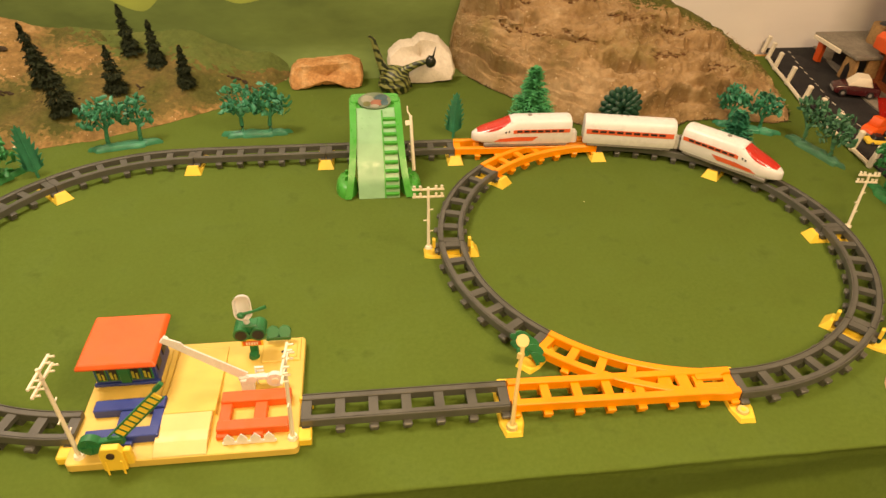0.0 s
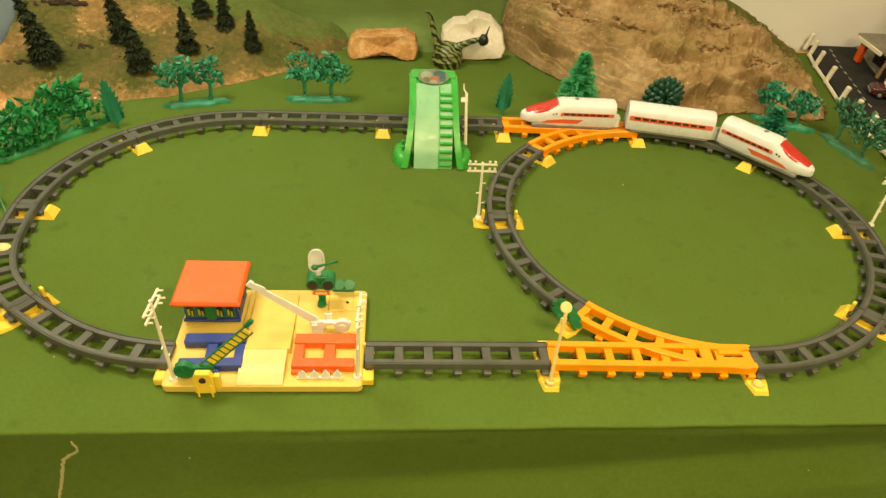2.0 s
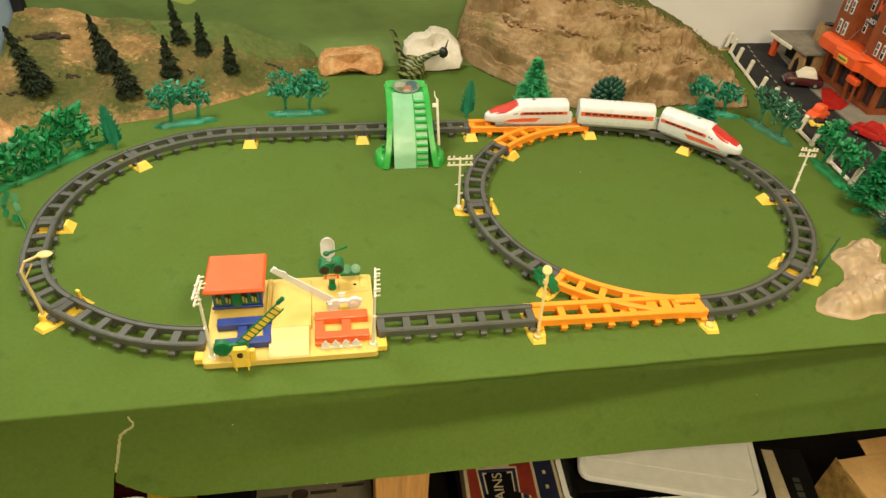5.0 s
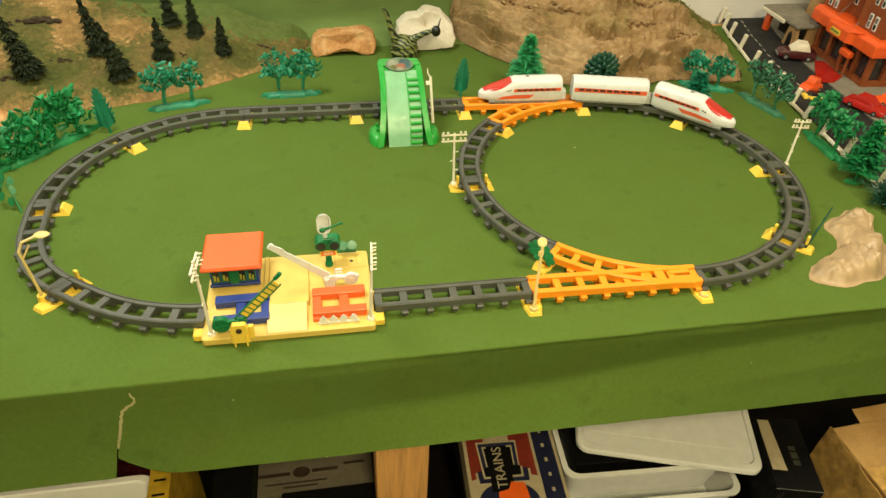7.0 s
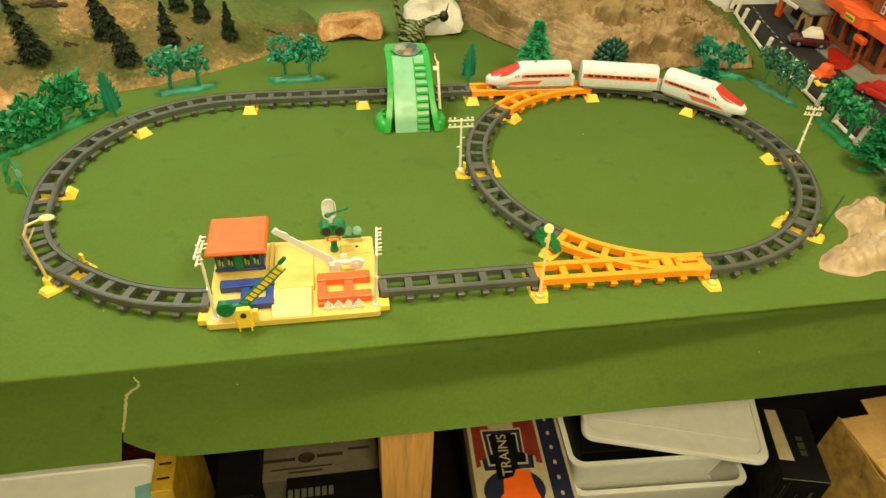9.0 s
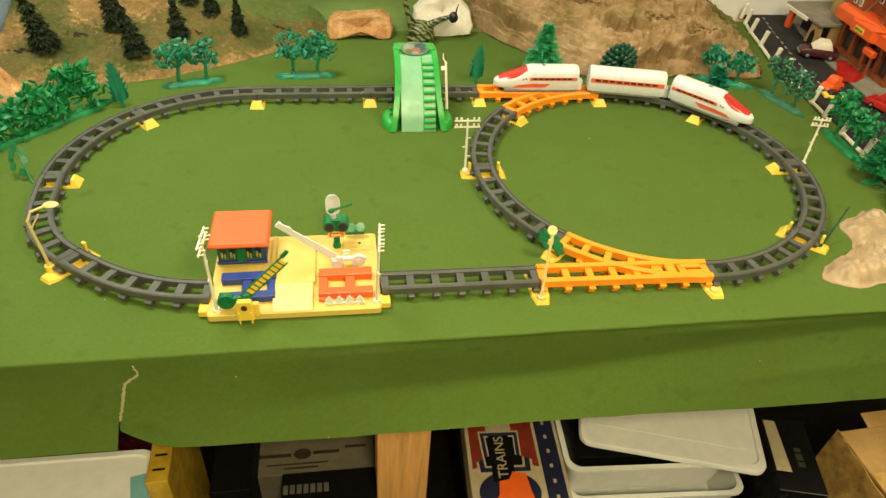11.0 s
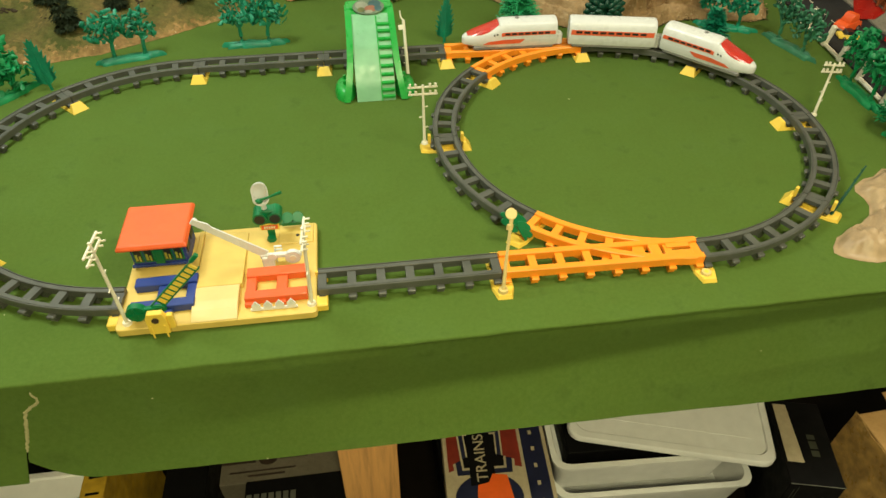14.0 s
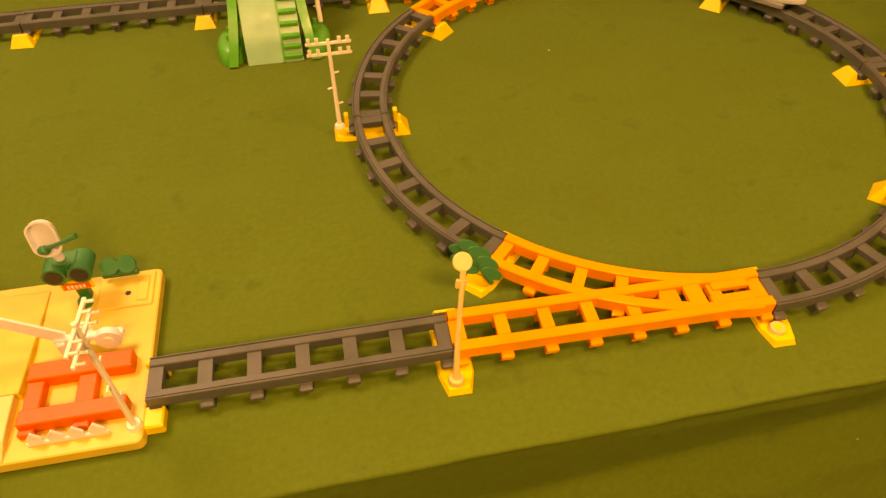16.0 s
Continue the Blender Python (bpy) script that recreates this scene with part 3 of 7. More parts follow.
def build_rock_hill():
    """A domed papier-mache hill: the brow leans on the wall, the face bulges to the table."""
    toe = [(0.2448, 1.7057), (0.2715, 1.6717), (0.3332, 1.5641), (0.4284, 1.4464), (0.4825, 1.3738), (0.5502, 1.3135), (0.6133, 1.3084), (0.6709, 1.3241), (0.7377, 1.3622), (0.7847, 1.3681), (0.8621, 1.3526), (0.9262, 1.3414), (0.9685, 1.3483), (0.9954, 1.4022), (1.0047, 1.5303), (1.0489, 1.7579)]
    crest = [(0.2445, 0.0225), (0.2578, 0.1047), (0.2819, 0.1880), (0.3386, 0.2090), (0.4068, 0.2140), (0.5758, 0.2000), (0.7232, 0.1720), (0.7882, 0.1620), (0.8851, 0.1160), (0.9770, 0.0560), (1.0265, 0.0198), (1.0660, -0.0061)]
    g, rings = Geo(), []
    n, rows = 260, 150
    random.seed(77)
    ledges = [(random.uniform(0.29, 0.93), random.uniform(0.03, 0.19), random.uniform(0.03, 0.09), random.uniform(-2.5, 1.0), random.uniform(0.014, 0.030)) for _ in range(16)]

    def shelf(d):
        """A jutting lip with a hollow under it."""
        return math.exp(-((d - 0.007) / 0.007) ** 2) - 0.8 * math.exp(-((d + 0.006) / 0.006) ** 2)

    for i in range(n + 1):
        x = 0.2445 + 0.8215 * (i / n)
        t0, c = lerp_table(toe, x) + 0.004 * fbm(x * 22, 2.0), lerp_table(crest, x)
        back_y = 1.700
        ring = []
        for j in range(rows + 1):
            k = j / rows
            if k < 0.92:
                q = k / 0.92
                y = t0 + (back_y - t0) * (q ** 1.12)
                z = c * (1 - (1 - q) ** 1.9) + 0.0015
            else:
                q = (k - 0.92) / 0.08
                y, z = back_y + 0.085 * q, c * (1 - 0.35 * q * q) + 0.0015
            amp = min(1.0, k * 7) * min(1.0, c / 0.05) * (1 - 0.75 * max(0.0, min(1.0, (k - 0.70) / 0.18)))
            ledge = abs(fbm(x * 5.0 + 1.7, z * 20 + 2.0 * x, y * 3.0, 3))
            lump = sum(amp_l * math.exp(-((x - xl) / wl) ** 2) * shelf(z - zl - 0.10 * sl * (x - xl) - 0.012 * fbm(x * 26, zl * 90)) for xl, zl, wl, sl, amp_l in ledges) + 0.040 * min(0.24, ledge) - 0.005 + 0.022 * fbm(x * 8 + 3, y * 8, z * 8) + 0.010 * abs(fbm(x * 22, y * 16, z * 40)) + 0.005 * fbm(x * 14, y * 10, z * 70, 3) - 0.014 * max(0.0, fbm(x * 6, y * 5, z * 34 + 4) - 0.08) + 0.0034 * fbm(x * 60, y * 60, z * 60) + 0.0022 * abs(fbm(x * 140, y * 140, z * 140))
            ring.append((x, y - 0.55 * lump * amp, max(0.001, z + 0.85 * lump * amp)))
        rings.append(ring)
    hill = thing("rock_hill", pose(0, 0, 0), "rounded straw-brown papier-mache rock hill leaning on the wall", "hill")
    split = int(rows * 0.80)
    brow = Geo()
    for kind, target in ((False, g), (True, brow)):
        index, faces, verts = {}, [], []
        for i in range(n):
            x = 0.2445 + 0.8215 * (i / n)
            for j in range(rows):
                line = lerp_table([(0.245, 0.92), (0.35, 0.87), (0.53, 0.81), (0.71, 0.74), (0.83, 0.68), (0.93, 0.54), (1.06, 0.25)], x)
                mossy = j / rows + 0.05 * fbm(x * 12, j * 0.09) + 0.07 * fbm(x * 70, j * 0.4) > line
                if mossy != kind:
                    continue
                quad = []
                for a, b in ((i, j), (i + 1, j), (i + 1, j + 1), (i, j + 1)):
                    if (a, b) not in index:
                        index[a, b] = len(verts)
                        verts.append(rings[a][b])
                    quad.append(index[a, b])
                faces.append(tuple(quad))
        target.add(verts, faces)
    part("rock_face", g, ROCK, hill, "rough straw-coloured rock face", True)
    part("mossy_brow", brow, MOSS, hill, "mossy green crown along the top", True)
    random.seed(91)
    for xa, xb, k0, rise in CRAGS:
        lip, slit = Geo(), Geo()
        count = int((xb - xa) / 0.0026)
        for c in range(count):
            x = xa + (xb - xa) * c / count + random.uniform(-0.002, 0.002)
            kk = k0 + rise * c / count + 0.035 * fbm(x * 34, k0 * 50) + random.uniform(-0.008, 0.008)
            i, j = int((x - 0.2445) / 0.8215 * n), int(kk * rows)
            if not (1 < i < n - 1 and 6 < j < rows - 2):
                continue
            p = Vector(rings[i][j])
            w = Euler((random.uniform(-0.6, 0.6), random.uniform(-0.5, 0.5), random.uniform(-0.6, 0.6))).to_matrix()
            lip.blob(p + Vector((0, 0.0, 0.0)), (random.uniform(0.006, 0.014), 0.0050, random.uniform(0.0020, 0.0038)), 6, 4, 0.35, w)
            # Rust-brown crack blobs below the lip, their darkness also painting the ledge's shade.
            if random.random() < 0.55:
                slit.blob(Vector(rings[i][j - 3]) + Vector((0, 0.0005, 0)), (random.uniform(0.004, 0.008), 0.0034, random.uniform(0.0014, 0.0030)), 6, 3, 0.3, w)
            if random.random() < 0.5:
                lip.leaf(p, (random.uniform(-1, 1), -0.8, random.uniform(-0.3, 0.9)), (0, 0, 1), random.uniform(0.006, 0.014), 0.0022, 0.1)
        part("crag", lip, ROCK, hill, "ragged straw-edged ledge", False)
        part("crack", slit, RUST, hill, "rust-brown crack under a ledge, darkened as the shade there", False)
    part("loose_stone", Geo().blob((0.7750, 1.6945, 0.161), (0.022, 0.016, 0.013), 14, 8, 0.22), MOSS, hill, "small stone set on the brow", True)
    rag = Geo()
    for i in range(700):
        a = random.random()
        x = 0.26 + 0.79 * a
        y0 = lerp_table(toe, x)
        rag.leaf((x, y0 + random.uniform(-0.004, 0.004), 0.002), (random.uniform(-1, 1), random.uniform(-1, 0.4), random.uniform(0, 0.5)), (0, 0, 1), random.uniform(0.003, 0.008), 0.0025)
    straw = Geo()
    for i in range(5200):
        a, b = random.randrange(4, n - 2), random.randrange(3, split - 1)
        p = Vector(rings[a][b])
        if fbm(p.x * 9, p.y * 9, p.z * 14) + random.uniform(-0.25, 0.25) < 0.05:
            continue
        nrm = (Vector(rings[a + 1][b]) - p).cross(Vector(rings[a][b + 1]) - p)
        nrm = nrm.normalized() if nrm.length > 1e-9 else Vector((0, -0.6, 0.8))
        nrm = nrm if nrm.z - nrm.y > 0 else -nrm
        d = Vector((random.uniform(-0.6, 0.6), random.uniform(-0.6, 0.2), random.uniform(-1.0, 0.3))) + nrm * 0.55
        straw.leaf(p + nrm * 0.0006, d, nrm, random.uniform(0.005, 0.011), random.uniform(0.0010, 0.0022), 0.1)
    tagged(part("straw", straw, STRAW, hill, "short pale straw fibres stuck to the rock"), "", "", "", "stuff")
    tagged(part("edge_litter", rag, BARK, hill, "dark frayed litter along the foot"), "", "", "", "stuff")
    return hill


build_rock_hill()


# ---- railway ----
R = 0.3225
RIGHT_CENTRE, LEFT_CENTRE = Vector((0.481, 0.9197, 0)), Vector((-0.3035, 0.9258, 0))


def right_loop(a):
    """The point of the right-hand ring at a degrees."""
    return RIGHT_CENTRE + Vector((R * math.cos(radians(a)), R * math.sin(radians(a)), 0))


def left_loop(a):
    """The left-hand curve, pulled a little open where two pieces meet near the lamp."""
    k = max(0.0, 1 - ((a % 360 - 210) / 24) ** 2)
    r = R + 0.0105 * k * k
    return LEFT_CENTRE + Vector((r * math.cos(radians(a)), r * math.sin(radians(a)), 0))


def arc(loop, a0, a1):
    return lambda u: loop(a0 + (a1 - a0) * u)


def line(x0, x1, y, y_end=None):
    return lambda u: Vector((x0 + (x1 - x0) * u, y + ((y_end or y) - y) * u, 0))


def stand(path, u):
    """Place and turn along a path, x ahead."""
    a, b = path(max(0.0, u - 0.004)), path(min(1.0, u + 0.004))
    d = (b - a).normalized()
    return path(u), d, Vector((-d.y, d.x, 0))


RAIL = [(0.0118, 0.0125), (0.0118, 0.0226), (0.0125, 0.0235), (0.0180, 0.0235), (0.0182, 0.0224), (0.0191, 0.0224), (0.0193, 0.0239), (0.0202, 0.0239), (0.0208, 0.0231), (0.0208, 0.0125)]


def rail(path, side, n, lift=0.0, u0=0.0, u1=1.0, profile=RAIL):
    g, rings = Geo(), []
    for i in range(n + 1):
        p, d, lat = stand(path, u0 + (u1 - u0) * i / n)
        rings.append([p + lat * (side * a) + Vector((0, 0, z + lift)) for a, z in profile])
    return g.rings(rings)


def sleeper(path, u, half, lift=0.0, wide=False):
    p, d, lat = stand(path, u)
    m = Matrix(((d.x, lat.x, 0, p.x), (d.y, lat.y, 0, p.y), (0, 0, 1, lift), (0, 0, 0, 1)))
    g = Geo().box(-half, half, -0.0120, 0.0120, 0.0150, 0.0212, m)
    for s in (-1, 1):
        g.soft_box(-0.0056, 0.0056, min(s * 0.0200, s * 0.0272), max(s * 0.0200, s * 0.0272), 0.0070, 0.0124, 0.0012, m)
        g.box(-0.0048, 0.0048, min(s * 0.0130, s * 0.0226), max(s * 0.0130, s * 0.0226), 0.0004, 0.0128, m)
    return g


def track_piece(path, length, n=18, label="dark grey plastic curved toy track piece", group="grey track pieces"):
    t = thing("track_piece", pose(0, 0, 0), label, "toy track", group)
    for s in (1, -1):
        part("rail", rail(path, s, n, 0.0, 0.003, 0.997), TRACK, t)
    k = 6
    for i in range(k + 1):
        u = 0.024 + (1 - 0.048) * i / k
        part("sleeper", sleeper(path, u, 0.0058, 0.0, i in (0, k)), TRACK, t)
    return t


for a, b in ((89, 45), (45, -1), (-1, -47), (-47, -91)):
    track_piece(arc(right_loop, a, b), 0.25)
track_piece(arc(right_loop, 134, 179), 0.25, label="dark grey plastic curved toy track piece of the inner ring")
track_piece(arc(right_loop, 179, 224.8), 0.25, label="dark grey plastic curved toy track piece of the inner ring")
for a, b in ((88, 133.5), (133.5, 179.5), (179.5, 224.5), (224.5, 268.5)):
    track_piece(arc(left_loop, a, b), 0.25)
track_piece(line(-0.2930, -0.047, 1.2500, 1.2512), 0.25, 2, "dark grey plastic straight toy track piece")
track_piece(line(-0.047, 0.2025, 1.2512, 1.2500), 0.25, 2, "dark grey plastic straight toy track piece, passing under the green bridge")
track_piece(line(-0.0605, 0.1885, 0.6045, 0.6040), 0.25, 2, "dark grey plastic straight toy track piece beside the yellow station")


def switch(straight, branch, label):
    """A turnout: a straight and a curved road that share one end."""
    t = thing("track_switch", pose(0, 0, 0), label, "toy track switch", "orange track switches")
    thick = [(a, z) for a, z in ((0.0118, 0.0120), (0.0118, 0.0240), (0.0129, 0.0252), (0.0204, 0.0252), (0.0216, 0.0240), (0.0216, 0.0120))]
    deep = [(a, z - 0.0006) for a, z in thick]
    for s in (1, -1):
        part("rail", rail(straight, s, 8, 0.0, 0.002, 0.998, thick), ORANGE, t)
        part("rail", rail(branch, s, 22, 0.0, 0.03, 0.998, deep), ORANGE, t, "curved branch rail")
    for i in range(8):
        part("sleeper", sleeper(straight, 0.022 + 0.956 * i / 7, 0.0055 if 0 < i < 7 else 0.0065, 0.0, i in (0, 7)), ORANGE, t)
    for i in range(5):
        part("sleeper", sleeper(branch, 0.975 - 0.62 * i / 4, 0.0055, 0.0003, i == 0), ORANGE, t)
    p, d, lat = stand(straight, 0.06)
    q = Matrix(((d.x, lat.x, 0, p.x), (d.y, lat.y, 0, p.y), (0, 0, 1, 0), (0, 0, 0, 1)))
    for y0, y1, xa in ((-0.0128, -0.0040, 0.030), (0.0020, 0.0128, 0.036)):
        part("frog_plate", Geo().soft_box(-0.004, xa, y0, y1, 0.0180, 0.0236, 0.0008, q), ORANGE, t, "flat blade plate where both roads meet")
    part("frog_plate", Geo().soft_box(0.040, 0.056, -0.0128, 0.0128, 0.0180, 0.0238, 0.0008, q), ORANGE, t, "flat bridge between the blades")
    return t


switch(line(0.476, 0.1890, 0.5990, 0.6045), arc(right_loop, 268.5, 224.8), "orange plastic track switch in front, beside the yellow signal lamp")
switch(line(0.487, 0.2030, 1.2425, 1.2490), arc(right_loop, 89, 134), "orange plastic track switch at the back, under the white train")


def riser(p, ahead, near=0.044, far=0.033, label="yellow plastic riser block under a track joint", clips=()):
    """A wedge bar across a joint. near: its reach on the lateral side, far: on the other."""
    ahead = Vector((*ahead, 0)).normalized()
    lat = Vector((-ahead.y, ahead.x, 0))
    m = Matrix(((ahead.x, lat.x, 0, p[0]), (ahead.y, lat.y, 0, p[1]), (0, 0, 1, 0), (0, 0, 0, 1)))
    t = thing("track_riser", m, label, "riser block", "yellow riser blocks")
    g = Geo()
    ends = ((-far, 0.0), (-far + 0.003, 0.0040 if far < 0.04 else 0.0060), (-0.0298, 0.0040), (-0.0295, 0.0040), (0.0295, 0.0040), (0.0300, 0.0145), (near - 0.009, 0.0145), (near, 0.0))
    rings = []
    for y, z in ends:
        w0 = 0.0155 if y > -0.034 else 0.0155 - 0.34 * (-0.034 - y)
        w1 = w0 - z * 0.42
        rings.append([(-w0, y, 0.0003), (w0, y, 0.0003), (w1, y, max(z, 0.0006)), (-w1, y, max(z, 0.0006))])
    g.rings(rings)
    part("block", g, YELLOW, t, "", False, 0.0008)
    part("tie_plate", Geo().box(-0.009, 0.009, -0.012, 0.012, 0.003, 0.0105), YELLOW, t, "yellow plate showing between the rails")
    for s in clips:
        c = Geo().soft_box(-0.004, 0.004, min(s * 0.026, s * 0.031), max(s * 0.026, s * 0.031), 0.012, 0.029, 0.001)
        part("clip", c, YELLOW, t, "upright yellow clip")
    return t


def joint(loop, a):
    p, q = loop(a), loop(a + 1)
    return (p.x, p.y), ((q - p).x, (q - p).y)


for a in (89, 45, -1, 134):
    p, d = joint(right_loop, a)
    riser(p, d)
for a in (179, -47):
    p, d = joint(right_loop, a)
    riser(p, d, 0.044, 0.044, clips=(-1, 1), label="yellow plastic riser block with upright clips")
for a in (88, 133.5, 179.5):
    p, d = joint(left_loop, a)
    riser(p, d)
p, d = joint(left_loop, 224.5)
riser(p, d, 0.040, 0.048, clips=(1,), label="yellow plastic riser block holding a street lamp")
p, d = joint(right_loop, 224.8)
riser(p, d, 0.036, 0.046, clips=(-1,), label="yellow plastic riser block with clips, holding a small tree")
riser((-0.047, 1.2512), (-1, 0)), riser((0.2020, 1.2490), (-1, 0))
riser((0.1890, 0.6050), (1, -0.02), 0.036, 0.050, label="yellow plastic riser block holding the signal lamp")
riser((0.4770, 0.5985), (1, -0.02), 0.036, 0.050, label="yellow plastic riser block with an empty socket")


# ---- train ----
HALF = [(0.0215, 0.000), (0.0230, 0.006), (0.0235, 0.016), (0.0232, 0.026), (0.0222, 0.034), (0.0200, 0.0415), (0.0160, 0.0470), (0.0100, 0.0500), (0.0035, 0.0512)]
RAIL_TOP = 0.0245


def car_point(s, k, nose, length):
    """A point of the body shell: s along the car from its front, k across the half profile from sill to roof."""
    i = min(int(k), len(HALF) - 2)
    f = k - i
    y, z = (HALF[i][j] + (HALF[i + 1][j] - HALF[i][j]) * f for j in (0, 1))
    if nose:
        u = min(1.0, max(0.0, s / 0.082))
        high = 0.24 + 0.76 * (u ** 0.80) * (1.0 if u >= 1 else (1 - 0.10 * math.sin(math.pi * u)))
        wide = (1 - (1 - min(1.0, u * 1.25 + 0.01)) ** 2.4) ** 0.5
        y, z = y * max(0.16, wide), 0.004 * (1 - u) + z * high
    else:
        e = min(s, length - s)
        k2 = 0.965 + 0.035 * min(1.0, e / 0.004)
        y, z = y * k2, z * k2
    t = length - s if nose else 1.0
    if nose and t < 0.004:
        y, z = y * (0.965 + 0.035 * t / 0.004), z * (0.965 + 0.035 * t / 0.004)
    return Vector((s, y, z))


def shell(nose, length):
    g, rings = Geo(), []
    n = 60 if nose else 14
    cuts = [length * (i / n) ** (1.5 if nose else 1.0) for i in range(n + 1)]
    if not nose:
        cuts = [0, 0.002, 0.004] + [0.004 + (length - 0.008) * i / 10 for i in range(1, 10)] + [length - 0.004, length - 0.002, length]
    for s in cuts:
        half = [car_point(s, k, nose, length) for k in range(len(HALF))]
        rings.append(half + [Vector((p.x, -p.y, p.z)) for p in half[::-1]])
    return g.rings(rings)


def skin(side, nose, length, s0, s1, k0, k1, out=0.0005, n=10, kn=2, slant=0.0):
    """A decal-thin raised patch that follows the shell."""
    g, rings = Geo(), []
    for i in range(n + 1):
        ring = []
        for j in range(kn + 1):
            k = k0 + (k1 - k0) * j / kn
            s = s0 + (s1 - s0) * i / n + slant * j / kn
            p = car_point(s, k, nose, length)
            a, b = car_point(s + 0.0015, k, nose, length) - car_point(max(0, s - 0.0015), k, nose, length), car_point(s, min(k + 0.1, 7.99), nose, length) - car_point(s, max(0, k - 0.1), nose, length)
            nrm = a.cross(b)
            nrm = nrm.normalized() if nrm.length > 0 else Vector((0, 1, 0))
            nrm = nrm if nrm.y >= 0 else -nrm
            q = p + nrm * out
            ring.append(Vector((q.x, side * q.y, q.z)))
        rings.append(ring)
    return g.rings(rings, caps=False, closed=False)


def screen_patch(length, s0, s1, k0):
    """The windscreen: wraps over the nose from one flank to the other."""
    g, rings = Geo(), []
    for i in range(21):
        s = s0 + (s1 - s0) * i / 20
        low = k0 - 1.5 * math.sin(math.pi * min(1.0, i / 20) ** 0.9) if i < 20 else k0
        ks = [low + (7.9 - low) * j / 6 for j in range(7)]
        half = [car_point(s, k, True, length) + Vector((0, 0, 0.0006)) for k in ks]
        half = [Vector((p.x - 0.0003, p.y * 1.012, p.z)) for p in half]
        rings.append(half + [Vector((p.x, -p.y, p.z)) for p in half[::-1]])
    return g.rings(rings, caps=False, closed=False)


def rail_car(p_front, p_back, nose, label):
    """A car between its front and back ends; the nose points to the front."""
    a, b = Vector(p_front), Vector(p_back)
    length = (b - a).length
    d = (b - a).normalized()
    lat = Vector((-d.y, d.x, 0))
    m = Matrix(((d.x, lat.x, 0, a.x), (d.y, lat.y, 0, a.y), (0, 0, 1, RAIL_TOP), (0, 0, 0, 1)))
    name = "train_power_car" if nose else "train_coach"
    t = thing(name, m, label, "toy train", "white train cars")
    lift = Matrix.Translation((0, 0, 0.0080))

    def put(nm, g, mat, lab="", smooth=True):
        ob = part(nm, g, mat, t, lab, smooth)
        ob.matrix_basis = lift
        return ob

    put("body", shell(nose, length), WHITE, "glossy white body shell")
    s0 = 0.045 if nose else 0.010
    for side in (1, -1):
        if nose:
            put("stripe", skin(side, True, length, 0.078, length - 0.004, 2.75, 3.60, 0.0006, 16), STRIPE, "red window band")
            put("stripe", skin(side, True, length, 0.040, length * 0.60, 1.1, 2.0, 0.0006, 14, 2, 0.012), STRIPE, "red sweep along the flank")
            for i in range(7):
                x = 0.085 + (length - 0.098) * i / 7
                put("window", skin(side, True, length, x, x + 0.0105, 2.95, 3.42, 0.0011, 2, 1), BLACK)
            for x in (0.062, 0.068):
                put("window", skin(side, True, length, x, x + 0.003, 3.3, 3.8, 0.0011, 1, 1), BLACK, "small round cab window")
        else:
            put("stripe", skin(side, False, length, 0.004, length - 0.004, 2.55, 3.65, 0.0006, 12), STRIPE, "red window band")
            for i in range(9):
                x = 0.014 + (length - 0.030) * i / 9
                put("window", skin(side, False, length, x, x + 0.0120, 2.92, 3.42, 0.0011, 1, 1), BLACK)
    if nose:
        put("windscreen", screen_patch(length, 0.0100, 0.073, 6.2), NOSE_GLASS, "glossy dark red windscreen")
        brow = [car_point(0.0745, k, True, length) + Vector((0, 0, 0.0012)) for k in (5.6, 6.2, 6.8, 7.4, 7.9)]
        put("brow", Geo().tube(brow + [Vector((p.x, -p.y, p.z)) for p in brow[::-1]], 0.0013, 6), WHITE, "raised rim behind the windscreen")
        put("vent", Geo().cyl((length * 0.58, 0, 0.0505), (length * 0.58, 0, 0.0520), 0.0048, 0.0044, 16), GREY, "round grey roof vent")
    else:
        for x in (0.4, 0.47):
            put("vent", Geo().cyl((length * x, 0.004, 0.0500), (length * x, 0.004, 0.0515), 0.0014, 0.0014, 8), GREY, "tiny roof screw")
    under = Geo()
    under.soft_box(0.022 if nose else 0.008, length - 0.006, -0.0212, 0.0212, 0.0022, 0.0100, 0.0015)
    part("underframe", under, GREY, t, "grey underframe")
    for x in ((0.058, 0.078, length - 0.046, length - 0.026) if nose else (0.026, 0.046, length - 0.046, length - 0.026)):
        for side in (-1, 1):
            part("wheel", Geo().cyl((x, side * 0.0150, 0.0062), (x, side * 0.0182, 0.0062), 0.0062, 0.0062, 12), BLACK, t)
    part("coupler", Geo().box(length - 0.003, length + 0.010, -0.004, 0.004, 0.008, 0.016).cyl((length + 0.0095, 0, 0.002), (length + 0.0095, 0, 0.022), 0.0092, 0.0078, 16).cyl((length + 0.0095, 0, 0.022), (length + 0.0095, 0, 0.027), 0.0050, 0.0040, 12), WHITE, t, "ivory coupling hook", True)
    return t


rail_car((0.2376, 1.2480, 0), (0.4310, 1.2440, 0), True, "white toy power car with red windscreen and stripes")
rail_car((0.4600, 1.2415, 0), (0.6310, 1.2035, 0), False, "white toy coach with a red window band")
rail_car((0.7770, 1.0480, 0), (0.6530, 1.1930, 0), True, "white toy power car trailing with red windscreen, on the curve")


